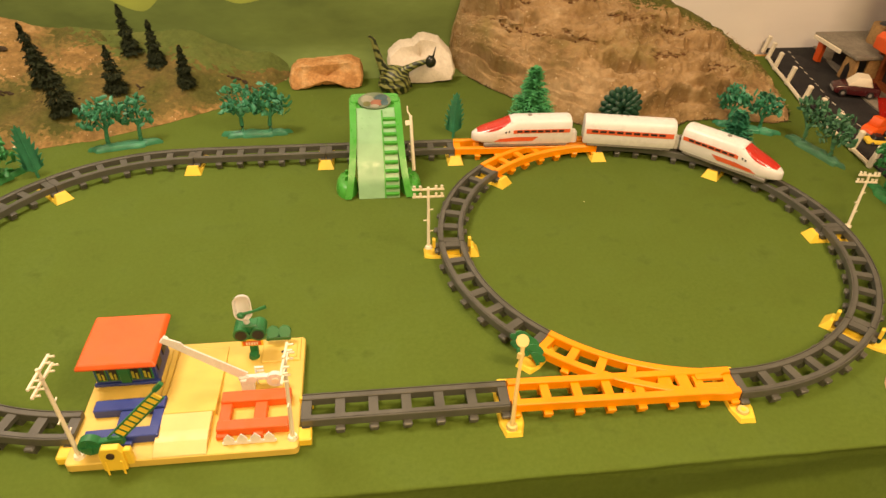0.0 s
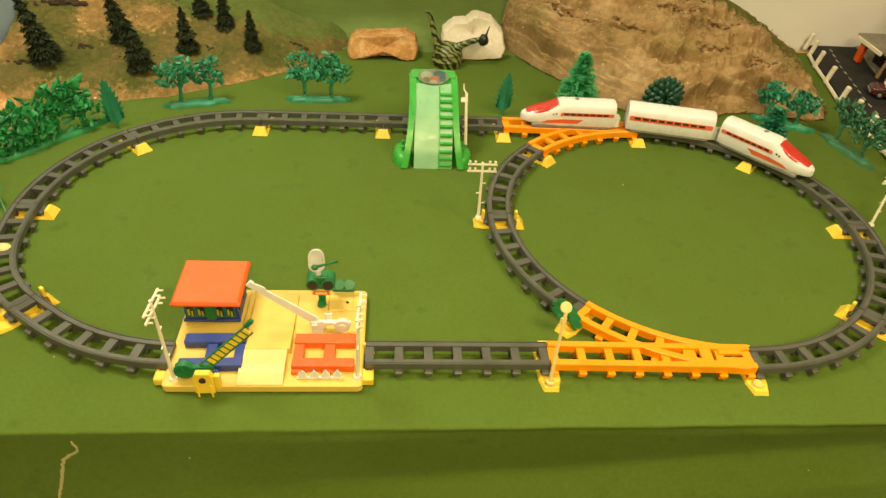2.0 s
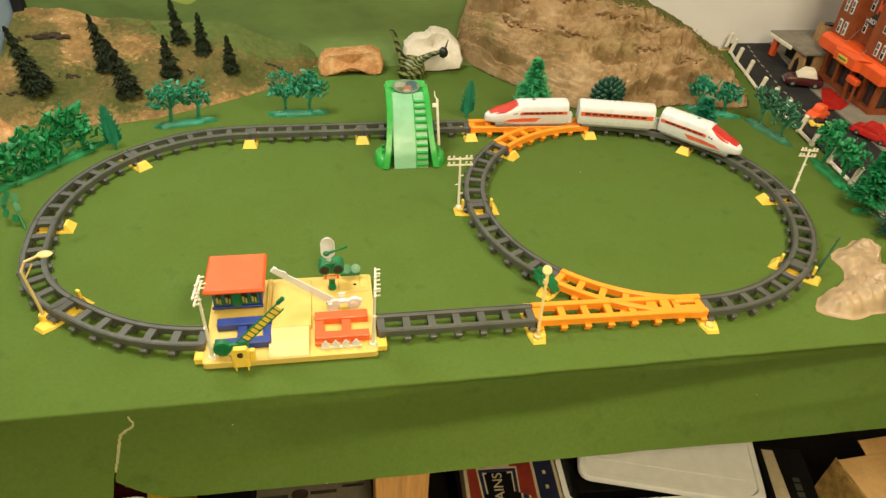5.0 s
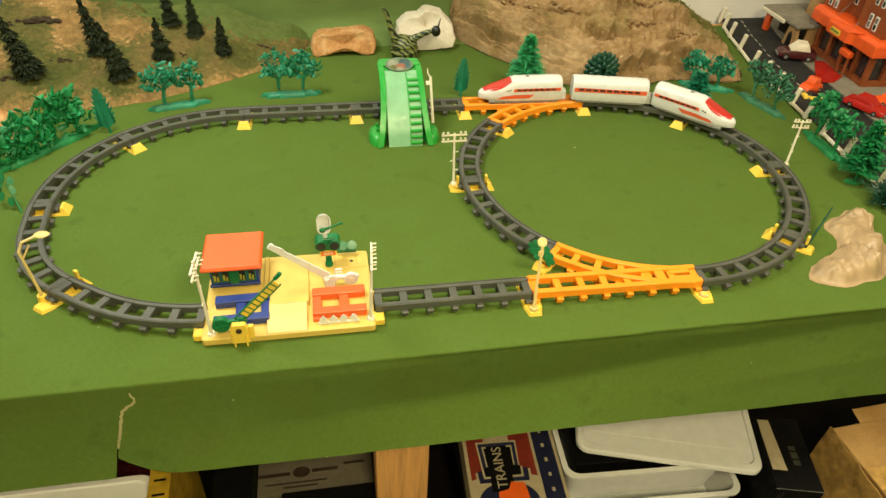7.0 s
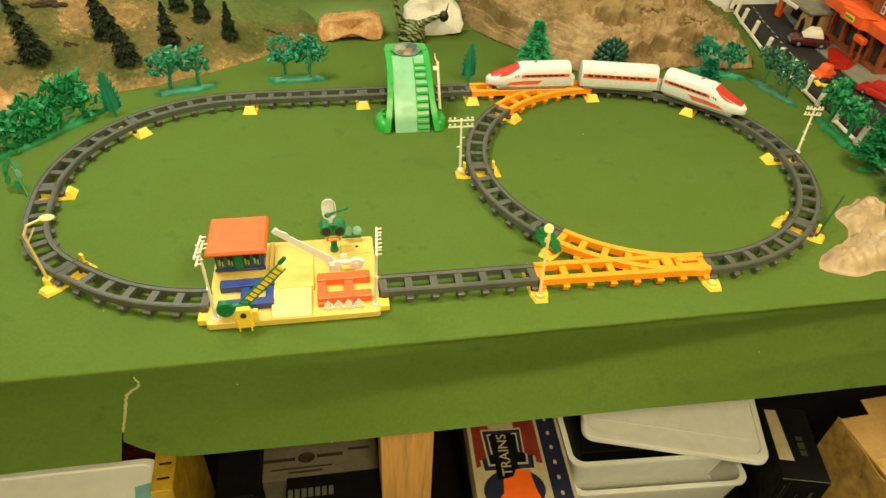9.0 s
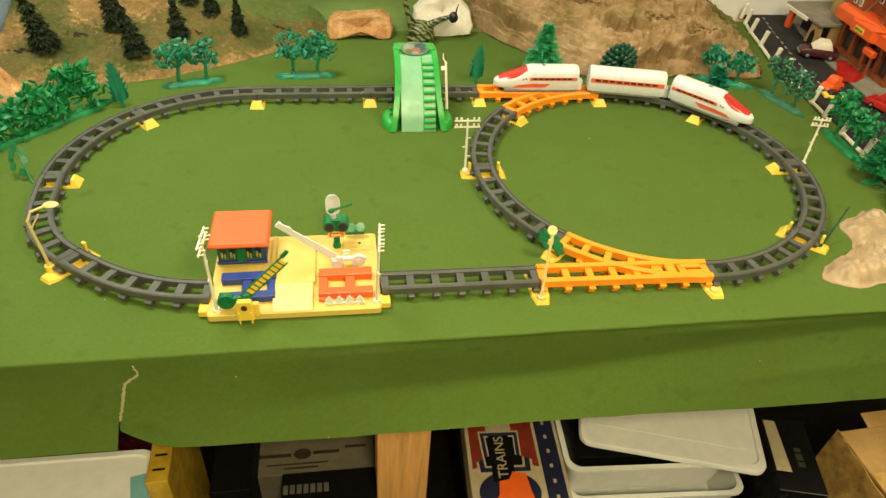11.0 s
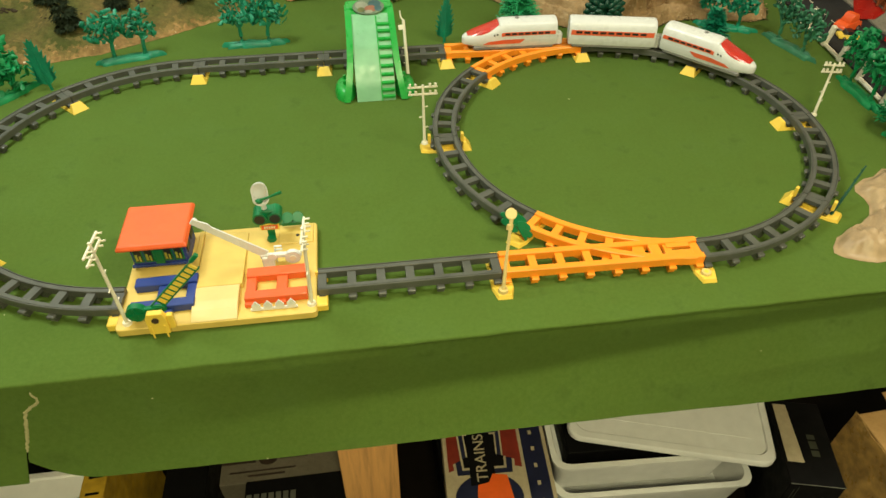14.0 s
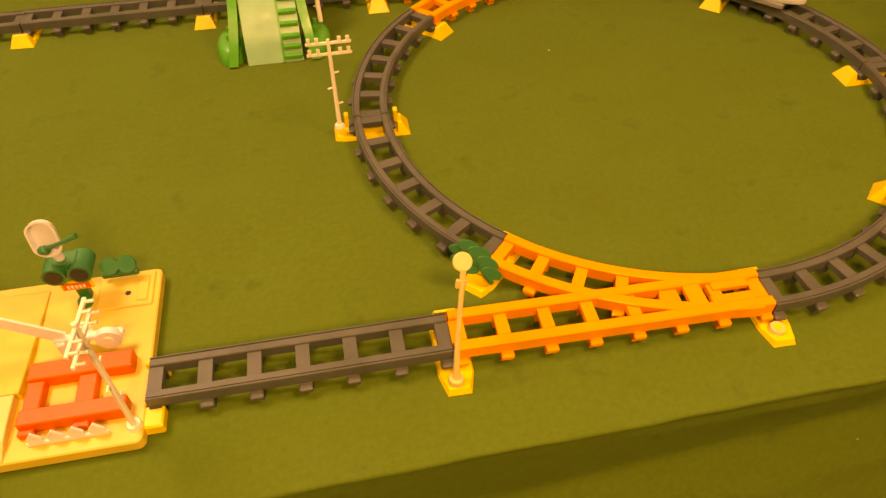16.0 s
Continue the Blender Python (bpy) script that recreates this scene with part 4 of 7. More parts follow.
# ---- yellow station board on the front line ----
def rounded(x0, x1, y0, y1, r, n=4):
    pts = []
    for cx, cy, a in ((x1 - r, y1 - r, 0), (x0 + r, y1 - r, 90), (x0 + r, y0 + r, 180), (x1 - r, y0 + r, 270)):
        pts += [(cx + r * math.cos(radians(a + 90 * i / n)), cy + r * math.sin(radians(a + 90 * i / n))) for i in range(n + 1)]
    return pts


SX0, SX1, SY0, SY1, ST = -0.3150, -0.0620, 0.5545, 0.7360, 0.0135


def build_station():
    t = thing("station_board", pose(0, 0, 0), "yellow plastic station board with level crossing across the track", "toy station")
    g = Geo().rings([[(x, y, z) for x, y in rounded(SX0 + k, SX1 - k, SY0 + k, SY1 - k, 0.006 - k / 2)] for k, z in ((0.003, 0.0), (0.003, 0.0026), (0.0, 0.0027), (0.0, ST - 0.001), (0.0012, ST))])
    part("base", g, BOARD_YELLOW, t)
    for x0, x1 in ((SX0 - 0.013, SX0 + 0.002), (SX1 - 0.002, SX1 + 0.014)):
        part("track_clip", Geo().soft_box(x0, x1, 0.566, 0.586, 0.0005, 0.0125, 0.0015), YELLOW, t, "yellow track connector tab")
        part("track_clip", Geo().soft_box(x0, x1, 0.6195, 0.6235, 0.0005, 0.0225, 0.001), YELLOW, t, "thin yellow upright tab")
    front = Geo().prism([(SY0 + 0.001, ST - 0.001), (SY0 + 0.001, ST + 0.001), (0.571, ST + 0.0070), (0.585, ST + 0.0085), (0.6105, ST + 0.0090), (0.6105, ST - 0.001)], "x", -0.2215, -0.1630)
    part("road_plate", front, PALE_YELLOW, t, "smooth pale yellow crossing ramp", False, 0.0006)
    back = Geo().prism([(0.6112, ST - 0.001), (0.6112, ST + 0.0088), (0.628, ST + 0.0078), (0.724, ST + 0.0012), (0.728, ST - 0.001)], "x", -0.2215, -0.1600)
    part("road_plate", back, BOARD_YELLOW, t, "yellow ramp behind the crossing", False, 0.0006)
    part("kerb", Geo().soft_box(-0.2300, -0.2230, 0.634, 0.733, ST - 0.001, ST + 0.0035, 0.001), BOARD_YELLOW, t)
    part("step_plate", Geo().soft_box(-0.1165, -0.067, 0.692, 0.733, ST - 0.001, ST + 0.0018, 0.001), BOARD_YELLOW, t, "raised yellow corner plate")
    part("recess", Geo().soft_box(-0.0815, -0.0715, 0.697, 0.727, ST + 0.0015, ST + 0.0030, 0.0008), BOARD_YELLOW, t)
    part("peg_hole", Geo().cyl((-0.0895, 0.7080, ST + 0.0014), (-0.0895, 0.7080, ST + 0.0021), 0.0026, 0.0026, 12), BLACK, t, "dark round peg hole")
    part("threshold", Geo().soft_box(-0.131, -0.117, 0.652, 0.672, ST - 0.001, ST + 0.003, 0.001), BOARD_YELLOW, t)
    return t


build_station()


def guard_track(x0, x1, material, label, gaps, turn=0.0):
    """The short coloured rails either side of the crossing: two rails joined by cross bars."""
    mid = (x0 + x1) / 2
    t = thing("crossing_rails", pose(mid, 0.606, 0, 0, 0, turn) @ pose(-mid, -0.606, 0), label, "toy track", "crossing rails")
    for y in (0.5850, 0.6275):
        w = 0.0085 if y > 0.6 else 0.0072
        part("rail", Geo().soft_box(x0, x1, y - w, y + w, ST, ST + 0.0125, 0.001), material, t)
    for a, b in gaps:
        part("cross_bar", Geo().soft_box(a, b, 0.5915, 0.6195, ST, ST + 0.0095, 0.0008), material, t)
    for x in (x0 + 0.006, (x0 + x1) / 2 + 0.006):
        part("foot", Geo().soft_box(x - 0.006, x + 0.006, 0.5725, 0.5785, ST, ST + 0.0065, 0.0008), material, t)
    return t


guard_track(-0.1545, -0.0735, RED, "red plastic crossing rails set into the yellow board", ((-0.1542, -0.1410), (-0.1145, -0.1000)))
guard_track(-0.2990, -0.2185, BLUE, "blue plastic crossing rails set into the yellow board", ((-0.2680, -0.2545), (-0.2310, -0.2190)), 1.0)

SEEN_YELLOW = plastic("dull_yellow", (0.34, 0.33, 0.05), 0.5, 0.1)
hut = thing("station_hut", pose(-0.2724, 0.6958, ST), "blue plastic signal hut with green windows and a flat red roof", "toy building")
part("wall", Geo().soft_box(-0.0365, 0.0365, -0.028, 0.028, 0, 0.050, 0.001), BLUE, hut)
roof = Geo()
roof.rings([[(-0.0455, -0.048, 0.048), (0.0455, -0.048, 0.048), (0.0455, 0.042, 0.048), (-0.0455, 0.042, 0.048)],
            [(-0.0455, -0.048, 0.0515), (0.0455, -0.048, 0.0515), (0.0455, 0.042, 0.0515), (-0.0455, 0.042, 0.0515)],
            [(-0.0425, -0.045, 0.0560), (0.0425, -0.045, 0.0560), (0.0425, 0.039, 0.0560), (-0.0425, 0.039, 0.0560)]])
part("roof", roof, RED, hut, "flat red roof with bevelled rim", False, 0.0012)
part("sill", Geo().soft_box(-0.0385, 0.0385, -0.0320, -0.0275, 0.004, 0.0085, 0.0006), BLUE, hut)
part("window_band", Geo().soft_box(-0.0335, 0.0335, -0.0300, -0.0276, 0.009, 0.046, 0.0005), BLUE, hut, "raised blue window surround")
for x in (-0.0265, -0.0125, 0.0125, 0.0265):
    w = part("window", Geo().soft_box(x - 0.0062, x + 0.0062, -0.0312, -0.0298, 0.0130, 0.0370, 0.0003), GREEN, hut, "dark green window frame")
    part("opening", Geo().box(x - 0.0046, x + 0.0046, -0.0316, -0.0311, 0.0155, 0.0350), BLACK, w, "dark opening")
    part("pane", Geo().box(x - 0.0040, x - 0.0010, -0.0320, -0.0315, 0.0170, 0.0280), SEEN_YELLOW, w, "dull yellow bar inside the window")
    part("pane", Geo().box(x + 0.0006, x + 0.0030, -0.0320, -0.0315, 0.0155, 0.0250), SEEN_YELLOW, w, "dull yellow bar inside the window")
part("door", Geo().soft_box(-0.0060, 0.0060, -0.0318, -0.0290, 0.009, 0.0440, 0.0004), GREEN, hut, "green door panel")
for y in (-0.015, 0.012):
    part("side_window", Geo().soft_box(0.0360, 0.0378, y - 0.008, y + 0.008, 0.018, 0.042, 0.0003), BLACK, hut)


def mast(m, high, turn, label, group="white line masts", sideways=False):
    """A pole with two cross arms of insulator pins and climbing pegs."""
    t = thing("line_mast", m, label, "toy mast", group)
    q = pose(0, 0, 0, 0, 0, turn)
    part("base_disc", Geo().cyl((0, 0, 0), (0, 0, 0.004), 0.0062, 0.0052, 14), IVORY, t, "", True)
    part("pole", Geo().tube([(0, 0, 0.002), (0, 0, high * 0.5), (0, 0, high)], [0.0026, 0.0023, 0.0020], 8), IVORY, t, "", True)
    for i, z in enumerate((high * 0.28, high * 0.46, high * 0.63)):
        part("peg", Geo().cyl(q @ Vector((-0.0075 if i % 2 else 0, 0, z)), q @ Vector((0.0 if i % 2 else 0.0075, 0, z + 0.0015)), 0.0010, 0.0010, 6), IVORY, t)
    for z in (high - 0.004, high - 0.016):
        arm = part("cross_arm", Geo().soft_box(-0.0245, 0.0245, -0.0014, 0.0014, z - 0.0016, z + 0.0016, 0.0005, q), IVORY, t)
        for x in (-0.021, -0.012, 0.012, 0.021):
            pin = Geo().cyl(q @ Vector((x, 0, z)), q @ (Vector((x, -0.0072, z + 0.001)) if sideways else Vector((x, 0, z + 0.0060))), 0.0011 if sideways else 0.0018, 0.0013 if sideways else 0.0022, 8)
            part("insulator", pin, IVORY, arm)
    return t


mast(pose(0.1215, 0.9210, 0.0146, -9, 0, 0), 0.104, 0, "ivory plastic line mast with two cross arms on a riser")
mast(pose(-0.3007, 0.5659, ST, 0, -0.8, 0), 0.138, 86, "ivory plastic line mast on the corner of the station board", sideways=True)
mast(pose(-0.0688, 0.5692, ST, 0, 1.9, 0), 0.131, 86, "ivory plastic line mast on the corner of the station board", sideways=True)
mast(pose(0.8536, 0.9419, 0.0, -11, 8.8, 0), 0.098, 10, "ivory plastic line mast leaning on the felt beside the curve")

# picket fence
fence = thing("picket_fence", pose(-0.1167, 0.5667, ST), "short white plastic picket fence on the yellow board", "toy fence")
part("fence_rail", Geo().soft_box(-0.030, 0.030, -0.0012, 0.0012, 0.0, 0.0045, 0.0005), WHITE, fence)
for x in (-0.0225, -0.0075, 0.0075, 0.0225):
    part("picket", Geo().prism([(x - 0.0052, 0.0), (x - 0.0058, 0.0090), (x, 0.0170), (x + 0.0058, 0.0090), (x + 0.0052, 0.0)], "y", -0.0011, 0.0011), WHITE, fence, "", False, 0.0004)

# raised barrier, with ladder-like arm
gate = thing("barrier_gate", pose(-0.2583, 0.5632, ST), "green and yellow crossing barrier raised on a yellow post", "toy barrier")
part("pivot_post", Geo().prism([(-0.0125, -0.006), (-0.0125, 0.022), (-0.009, 0.030), (0.009, 0.030), (0.0125, 0.022), (0.0125, -0.006)], "y", -0.0155, -0.0070), YELLOW, gate, "yellow pivot post", False, 0.0008)
part("pivot_post", Geo().soft_box(0.0125, 0.020, -0.013, -0.006, 0.0, 0.024, 0.001), YELLOW, gate, "yellow pivot bracket")
part("pivot_pin", Geo().cyl((0, -0.0175, 0.020), (0, -0.0150, 0.020), 0.0045, 0.0038, 14), BARK, gate, "brown pivot pin")
for x in (-0.0085, 0.0085):
    part("post_rib", Geo().soft_box(x - 0.0012, x + 0.0012, -0.0166, -0.0150, -0.012, 0.010, 0.0004), YELLOW, gate)
low = pose(0.0, 0.004, 0.021, 0, -8, 0)
part("counterweight", Geo().soft_box(-0.034, 0.010, -0.0035, 0.0035, -0.005, 0.005, 0.001, low).cyl(low @ Vector((-0.027, -0.0045, 0)), low @ Vector((-0.027, 0.0045, 0)), 0.0125, 0.0125, 18).cyl(low @ Vector((-0.027, -0.0064, 0)), low @ Vector((-0.027, -0.0040, 0)), 0.0034, 0.0034, 12).box(-0.0375, -0.0165, -0.0060, -0.0040, -0.0010, 0.0010, low).box(-0.0280, -0.0260, -0.0060, -0.0040, -0.0105, 0.0105, low), GREEN, gate, "green round counterweight", True)
ang = pose(-0.002, 0.004, 0.022, 0, -47, 0)
arm = part("barrier_arm", Geo().soft_box(0.0, 0.100, -0.0018, 0.0018, 0.0056, 0.0072, 0.0004, ang).soft_box(0.010, 0.092, -0.0018, 0.0018, -0.0072, -0.0056, 0.0004, ang), GREEN, gate, "green ladder-like barrier arm")
part("arm_panel", Geo().soft_box(0.012, 0.090, -0.0010, 0.0010, -0.0054, 0.0054, 0.0004, ang), YELLOW, arm, "yellow panel between the green bars")
for i in range(9):
    part("arm_bar", Geo().box(0.012 + i * 0.0090, 0.0137 + i * 0.0090, -0.0017, 0.0017, -0.0056, 0.0056, ang), GREEN, arm)
part("arm_tip", Geo().soft_box(0.094, 0.108, -0.0024, 0.0024, 0.0038, 0.0092, 0.0006, ang), GREEN, arm)

# white swing boom
boom = thing("swing_boom", pose(-0.1268, 0.6513, ST), "white plastic swing boom raised from a bracket with a wheel", "toy crane")
part("bracket", Geo().soft_box(-0.008, 0.008, -0.006, 0.006, 0.0, 0.018, 0.001), WHITE, boom)
part("hub_arm", Geo().soft_box(-0.010, 0.046, -0.0032, 0.0032, 0.014, 0.0210, 0.0012), WHITE, boom)
wheel = part("wheel", Geo().cyl((0.034, -0.0005, 0.0165), (0.034, -0.0070, 0.0165), 0.0105, 0.0105, 18), WHITE, boom, "white boom wheel", True)
part("wheel_hub", Geo().cyl((0.034, -0.0065, 0.0165), (0.034, -0.0085, 0.0165), 0.0045, 0.0045, 14), IVORY, wheel)
part("pulley", Geo().cyl((0.006, -0.0025, 0.019), (0.006, -0.0065, 0.019), 0.0060, 0.0060, 14), WHITE, boom, "small white pulley", True)
jib = part("jib", Geo().prism([(0.0, -0.0060), (0.104, -0.0070), (0.107, 0.0010), (0.088, 0.0048), (0.083, 0.0026), (0.0, 0.0066)], "y", -0.0011, 0.0011, pose(-0.002, 0, 0.021, 0, -40.5, 180)), WHITE, boom, "long flat white jib")
part("jib_tip", Geo().soft_box(0.102, 0.108, -0.0026, 0.0026, -0.0065, 0.0030, 0.0006, pose(-0.002, 0, 0.021, 0, -40.5, 180)), WHITE, jib)
part("rungs", Geo().box(0.010, 0.020, 0.0040, 0.0070, 0.010, 0.0112).box(0.010, 0.020, 0.0040, 0.0070, 0.016, 0.0172).box(0.010, 0.020, 0.0040, 0.0070, 0.022, 0.0232).box(0.010, 0.020, 0.0040, 0.0070, 0.028, 0.0292).box(0.0095, 0.0108, 0.0045, 0.0065, 0.0, 0.030), WHITE, boom, "small white rungs")

# green signal box with dish
sig = thing("radar_signal", pose(-0.1261, 0.7128, ST + 0.0), "green plastic twin-lamp signal with a white dish on top", "toy signal")
part("stem", Geo().soft_box(-0.005, 0.005, -0.004, 0.004, 0.0, 0.034, 0.001), GREEN, sig)
part("foot_gear", Geo().cyl((0, -0.008, 0.0), (0, -0.008, 0.005), 0.007, 0.006, 10), GREEN, sig)
part("sign_board", Geo().soft_box(-0.0135, 0.0135, -0.0065, -0.0042, 0.017, 0.028, 0.0006), YELLOW, sig, "small yellow-framed sign")
part("sign_face", Geo().soft_box(-0.0115, 0.0115, -0.0074, -0.0064, 0.0188, 0.0262, 0.0003), RED, sig, "orange sign face with unreadable bars")
for x in (-0.0078, -0.0045, -0.0012, 0.0021, 0.0054):
    part("sign_bar", Geo().box(x, x + 0.0022, -0.0078, -0.0073, 0.0205, 0.0245), IVORY, sig)
for x in (-0.0105, 0.0105):
    lamp_tube = part("lamp_tube", Geo().cyl((x, -0.013, 0.042), (x, 0.010, 0.042), 0.0098, 0.0098, 18), GREEN, sig, "", True)
    part("lens", Geo().cyl((x, -0.0135, 0.042), (x, -0.0128, 0.042), 0.0074, 0.0074, 16), BLACK, lamp_tube)
part("bridge_plate", Geo().soft_box(-0.010, 0.010, -0.008, 0.008, 0.041, 0.0525, 0.001), GREEN, sig)
dish_q = pose(-0.004, -0.004, 0.081, 80, 0, 6)
rim = rounded(-0.0112, 0.0112, -0.0175, 0.0175, 0.0105, 6)
dish = Geo().rings([[(x * 0.9, y * 0.9, -0.004) for x, y in rim], [(x, y, 0.003) for x, y in rim], [(x * 0.86, y * 0.90, 0.003) for x, y in rim], [(x * 0.70, y * 0.78, -0.0022) for x, y in rim]], dish_q)
d_ob = part("dish", dish, WHITE, sig, "white oval dish", True)
part("dish_neck", Geo().cyl((-0.003, 0, 0.050), (-0.004, -0.002, 0.064), 0.0042, 0.0036, 10), WHITE, d_ob)
part("feed_horn", Geo().tube([(-0.006, -0.010, 0.074), (0.010, -0.014, 0.082), (0.026, -0.015, 0.089)], [0.0024, 0.0016, 0.0024], 8).blob((-0.006, -0.010, 0.073), (0.0055, 0.0045, 0.0042)), GREEN, d_ob, "green feed arm", True)
tray = part("side_bracket", Geo().soft_box(0.014, 0.046, 0.012, 0.017, 0.006, 0.012, 0.0008), GREEN, sig, "green bracket with two discs")
for x in (0.024, 0.039):
    part("disc", Geo().cyl((x, 0.0150, 0.0195), (x, 0.0125, 0.0215), 0.0086, 0.0080, 14), GREEN, tray)


# ---- green bridge over the back line ----
def build_bridge():
    t = thing("slide_bridge", pose(0, 0, 0), "bright green plastic bridge with a slide and ladder over the track", "toy bridge")
    x0, x1 = 0.006, 0.095
    slope = [(1.098, 0.0), (1.108, 0.026), (1.126, 0.056), (1.150, 0.0870), (1.178, 0.110), (1.205, 0.123), (1.232, 0.127)]
    outer = slope + [(1.256, 0.127), (1.276, 0.123), (1.286, 0.112), (1.290, 0.0)]
    inner = [(1.284, 0.0), (1.283, 0.060), (1.276, 0.0860), (1.262, 0.099), (1.239, 0.104), (1.212, 0.100), (1.190, 0.088), (1.182, 0.060), (1.180, 0.0)]
    part("arch", Geo().prism(outer + inner, "x", x0 + 0.008, x1 - 0.008), BRIGHT_GREEN, t, "arched green body with a tunnel through it")

    def ribbon(xa, xb, lift, material, name, label, s0=0.0, s1=1.0, flare=0.0):
        g, rr = Geo(), []
        pts = slope + [(1.246, 0.127)]
        n = 24
        for i in range(n + 1):
            u = (s0 + (s1 - s0) * i / n) * (len(pts) - 1)
            k = min(int(u), len(pts) - 2)
            y = pts[k][0] + (pts[k + 1][0] - pts[k][0]) * (u - k)
            z = pts[k][1] + (pts[k + 1][1] - pts[k][1]) * (u - k)
            w = flare * (1 - min(1.0, z / 0.127)) ** 2
            ny, nz = -0.8, 0.5
            rr.append([(xa - w, y + ny * lift, z + nz * lift), (xb - w, y + ny * lift, z + nz * lift), (xb - w, y + 0.012, max(0.0, z - 0.008)), (xa - w, y + 0.012, max(0.0, z - 0.008))])
        g.rings(rr)
        part(name, g, material, t, label, True)

    ribbon(x0 + 0.008, 0.0620, 0.0012, SLIDE_GREEN, "slide", "smooth pale green slide", 0.0, 0.74)
    ribbon(0.0620, x1 - 0.008, 0.0006, SLIDE_GREEN, "ladder_bed", "pale strip under the ladder", 0.0, 0.74)
    ribbon(x0 - 0.002, x0 + 0.0100, 0.0052, BRIGHT_GREEN, "side_rail", "raised green side wall", flare=0.015)
    ribbon(x1 - 0.0100, x1 + 0.002, 0.0052, BRIGHT_GREEN, "side_rail", "raised green side wall", flare=-0.013)
    ribbon(0.0605, 0.0627, 0.0030, BRIGHT_GREEN, "ladder_string", "ladder edge", 0.0, 0.70)
    pts = slope
    for i in range(10):
        u = (0.04 + 0.66 * i / 9) * (len(pts) - 1)
        k = min(int(u), len(pts) - 2)
        y = pts[k][0] + (pts[k + 1][0] - pts[k][0]) * (u - k)
        z = pts[k][1] + (pts[k + 1][1] - pts[k][1]) * (u - k)
        part("rung", Geo().soft_box(0.0630, x1 - 0.0085, y - 0.0045, y + 0.003, z - 0.001, z + 0.0042, 0.0008), BRIGHT_GREEN, t)
    part("crown", Geo().prism(rounded(x0, x1, 1.222, 1.256, 0.006), "z", 0.118, 0.1315), BRIGHT_GREEN, t, "flat green crown", False, 0.0015)
    oval = [(0.0500 + 0.030 * math.cos(2 * math.pi * i / 28), 1.222 + 0.020 * math.sin(2 * math.pi * i / 28)) for i in range(28)]
    tilt = pose(0.0500, 1.2215, 0.1300, 22, 0, 0) @ pose(-0.0500, -1.2215, 0)
    plate = part("badge", Geo().prism(oval, "z", 0.0, 0.0035, tilt @ pose(0, 0, 0.0)), BADGE_BASE, t, "oval picture badge with faded colours")
    for cx, cy, rx, ry, mat in ((-0.013, 0.003, 0.012, 0.010, BADGE_PALE), (0.012, 0.006, 0.012, 0.009, BADGE_BLUE), (0.004, -0.006, 0.012, 0.008, BADGE_PINK), (-0.014, -0.008, 0.007, 0.006, BADGE_OLIVE), (0.000, -0.014, 0.008, 0.004, BADGE_PALE), (0.018, -0.006, 0.007, 0.007, BADGE_BLUE)):
        o = [(0.0500 + cx + rx * math.cos(2 * math.pi * i / 14), 1.222 + cy + ry * math.sin(2 * math.pi * i / 14)) for i in range(14)]
        h = 0.0037 + 0.0001 * len(plate.children)
        part("badge_patch", Geo().prism(o, "z", 0.0034, h, tilt), mat, plate, "faded colour patch")
    for s, cx in ((-1, -0.007), (1, 0.108)):
        pod = Geo()
        rings = []
        for z, k in ((0.0, 1.08), (0.008, 1.05), (0.016, 0.95), (0.021, 0.78), (0.023, 0.50)):
            rings.append([(cx + 0.0185 * k * math.cos(2 * math.pi * i / 18), 1.136 + 0.0340 * k * math.sin(2 * math.pi * i / 18), z) for i in range(18)])
        pod.rings(rings)
        p = part("side_pod", pod, BRIGHT_GREEN, t, "rounded green stabiliser pod", True)
        for yy in (1.128, 1.150):
            part("pod_pin", Geo().cyl((cx, yy, 0.022), (cx, yy, 0.0305), 0.0035, 0.003, 10), BRIGHT_GREEN, p)
    return t


BADGE_BASE = plastic("faded_badge", (0.13, 0.18, 0.11), 0.45, 0.3)
BADGE_BLUE = plastic("faded_blue_print", (0.040, 0.095, 0.100), 0.45, 0.35)
BADGE_PINK = plastic("faded_pink_print", (0.26, 0.105, 0.06), 0.45, 0.35)
BADGE_PALE = plastic("faded_pale_print", (0.25, 0.26, 0.19), 0.45, 0.3)
BADGE_OLIVE = plastic("faded_olive_print", (0.13, 0.14, 0.045), 0.45, 0.35)
build_bridge()
sigpost = thing("semaphore", pose(0.1158, 1.1484, 0.026, -22, -2, 0), "thin white plastic semaphore post standing on the bridge pod", "toy signal")
part("post", Geo().tube([(0, 0, 0), (0.0005, 0, 0.06), (0.001, 0, 0.100)], [0.0036, 0.0030, 0.0028], 8), IVORY, sigpost, "", True)
part("arm", Geo().soft_box(-0.010, 0.0015, -0.0016, 0.0016, 0.082, 0.091, 0.0006), IVORY, sigpost)
part("finial", Geo().tube([(0.001, 0, 0.098), (-0.004, 0, 0.106), (-0.004, 0, 0.117)], [0.0018, 0.0016, 0.0012], 6), IVORY, sigpost)
for z in (0.02, 0.034, 0.048):
    part("peg", Geo().cyl((0, 0, z), (-0.006, 0, z + 0.001), 0.0009, 0.0009, 6), IVORY, sigpost)

# ---- lamps on risers ----
lamp_l = thing("street_lamp", pose(-0.5632, 0.6852, 0.0), "yellow plastic street lamp leaning from a riser block", "toy lamp")
part("socket", Geo().cyl((0, 0, 0), (0, 0, 0.013), 0.0085, 0.0072, 14), YELLOW, lamp_l, "", True)
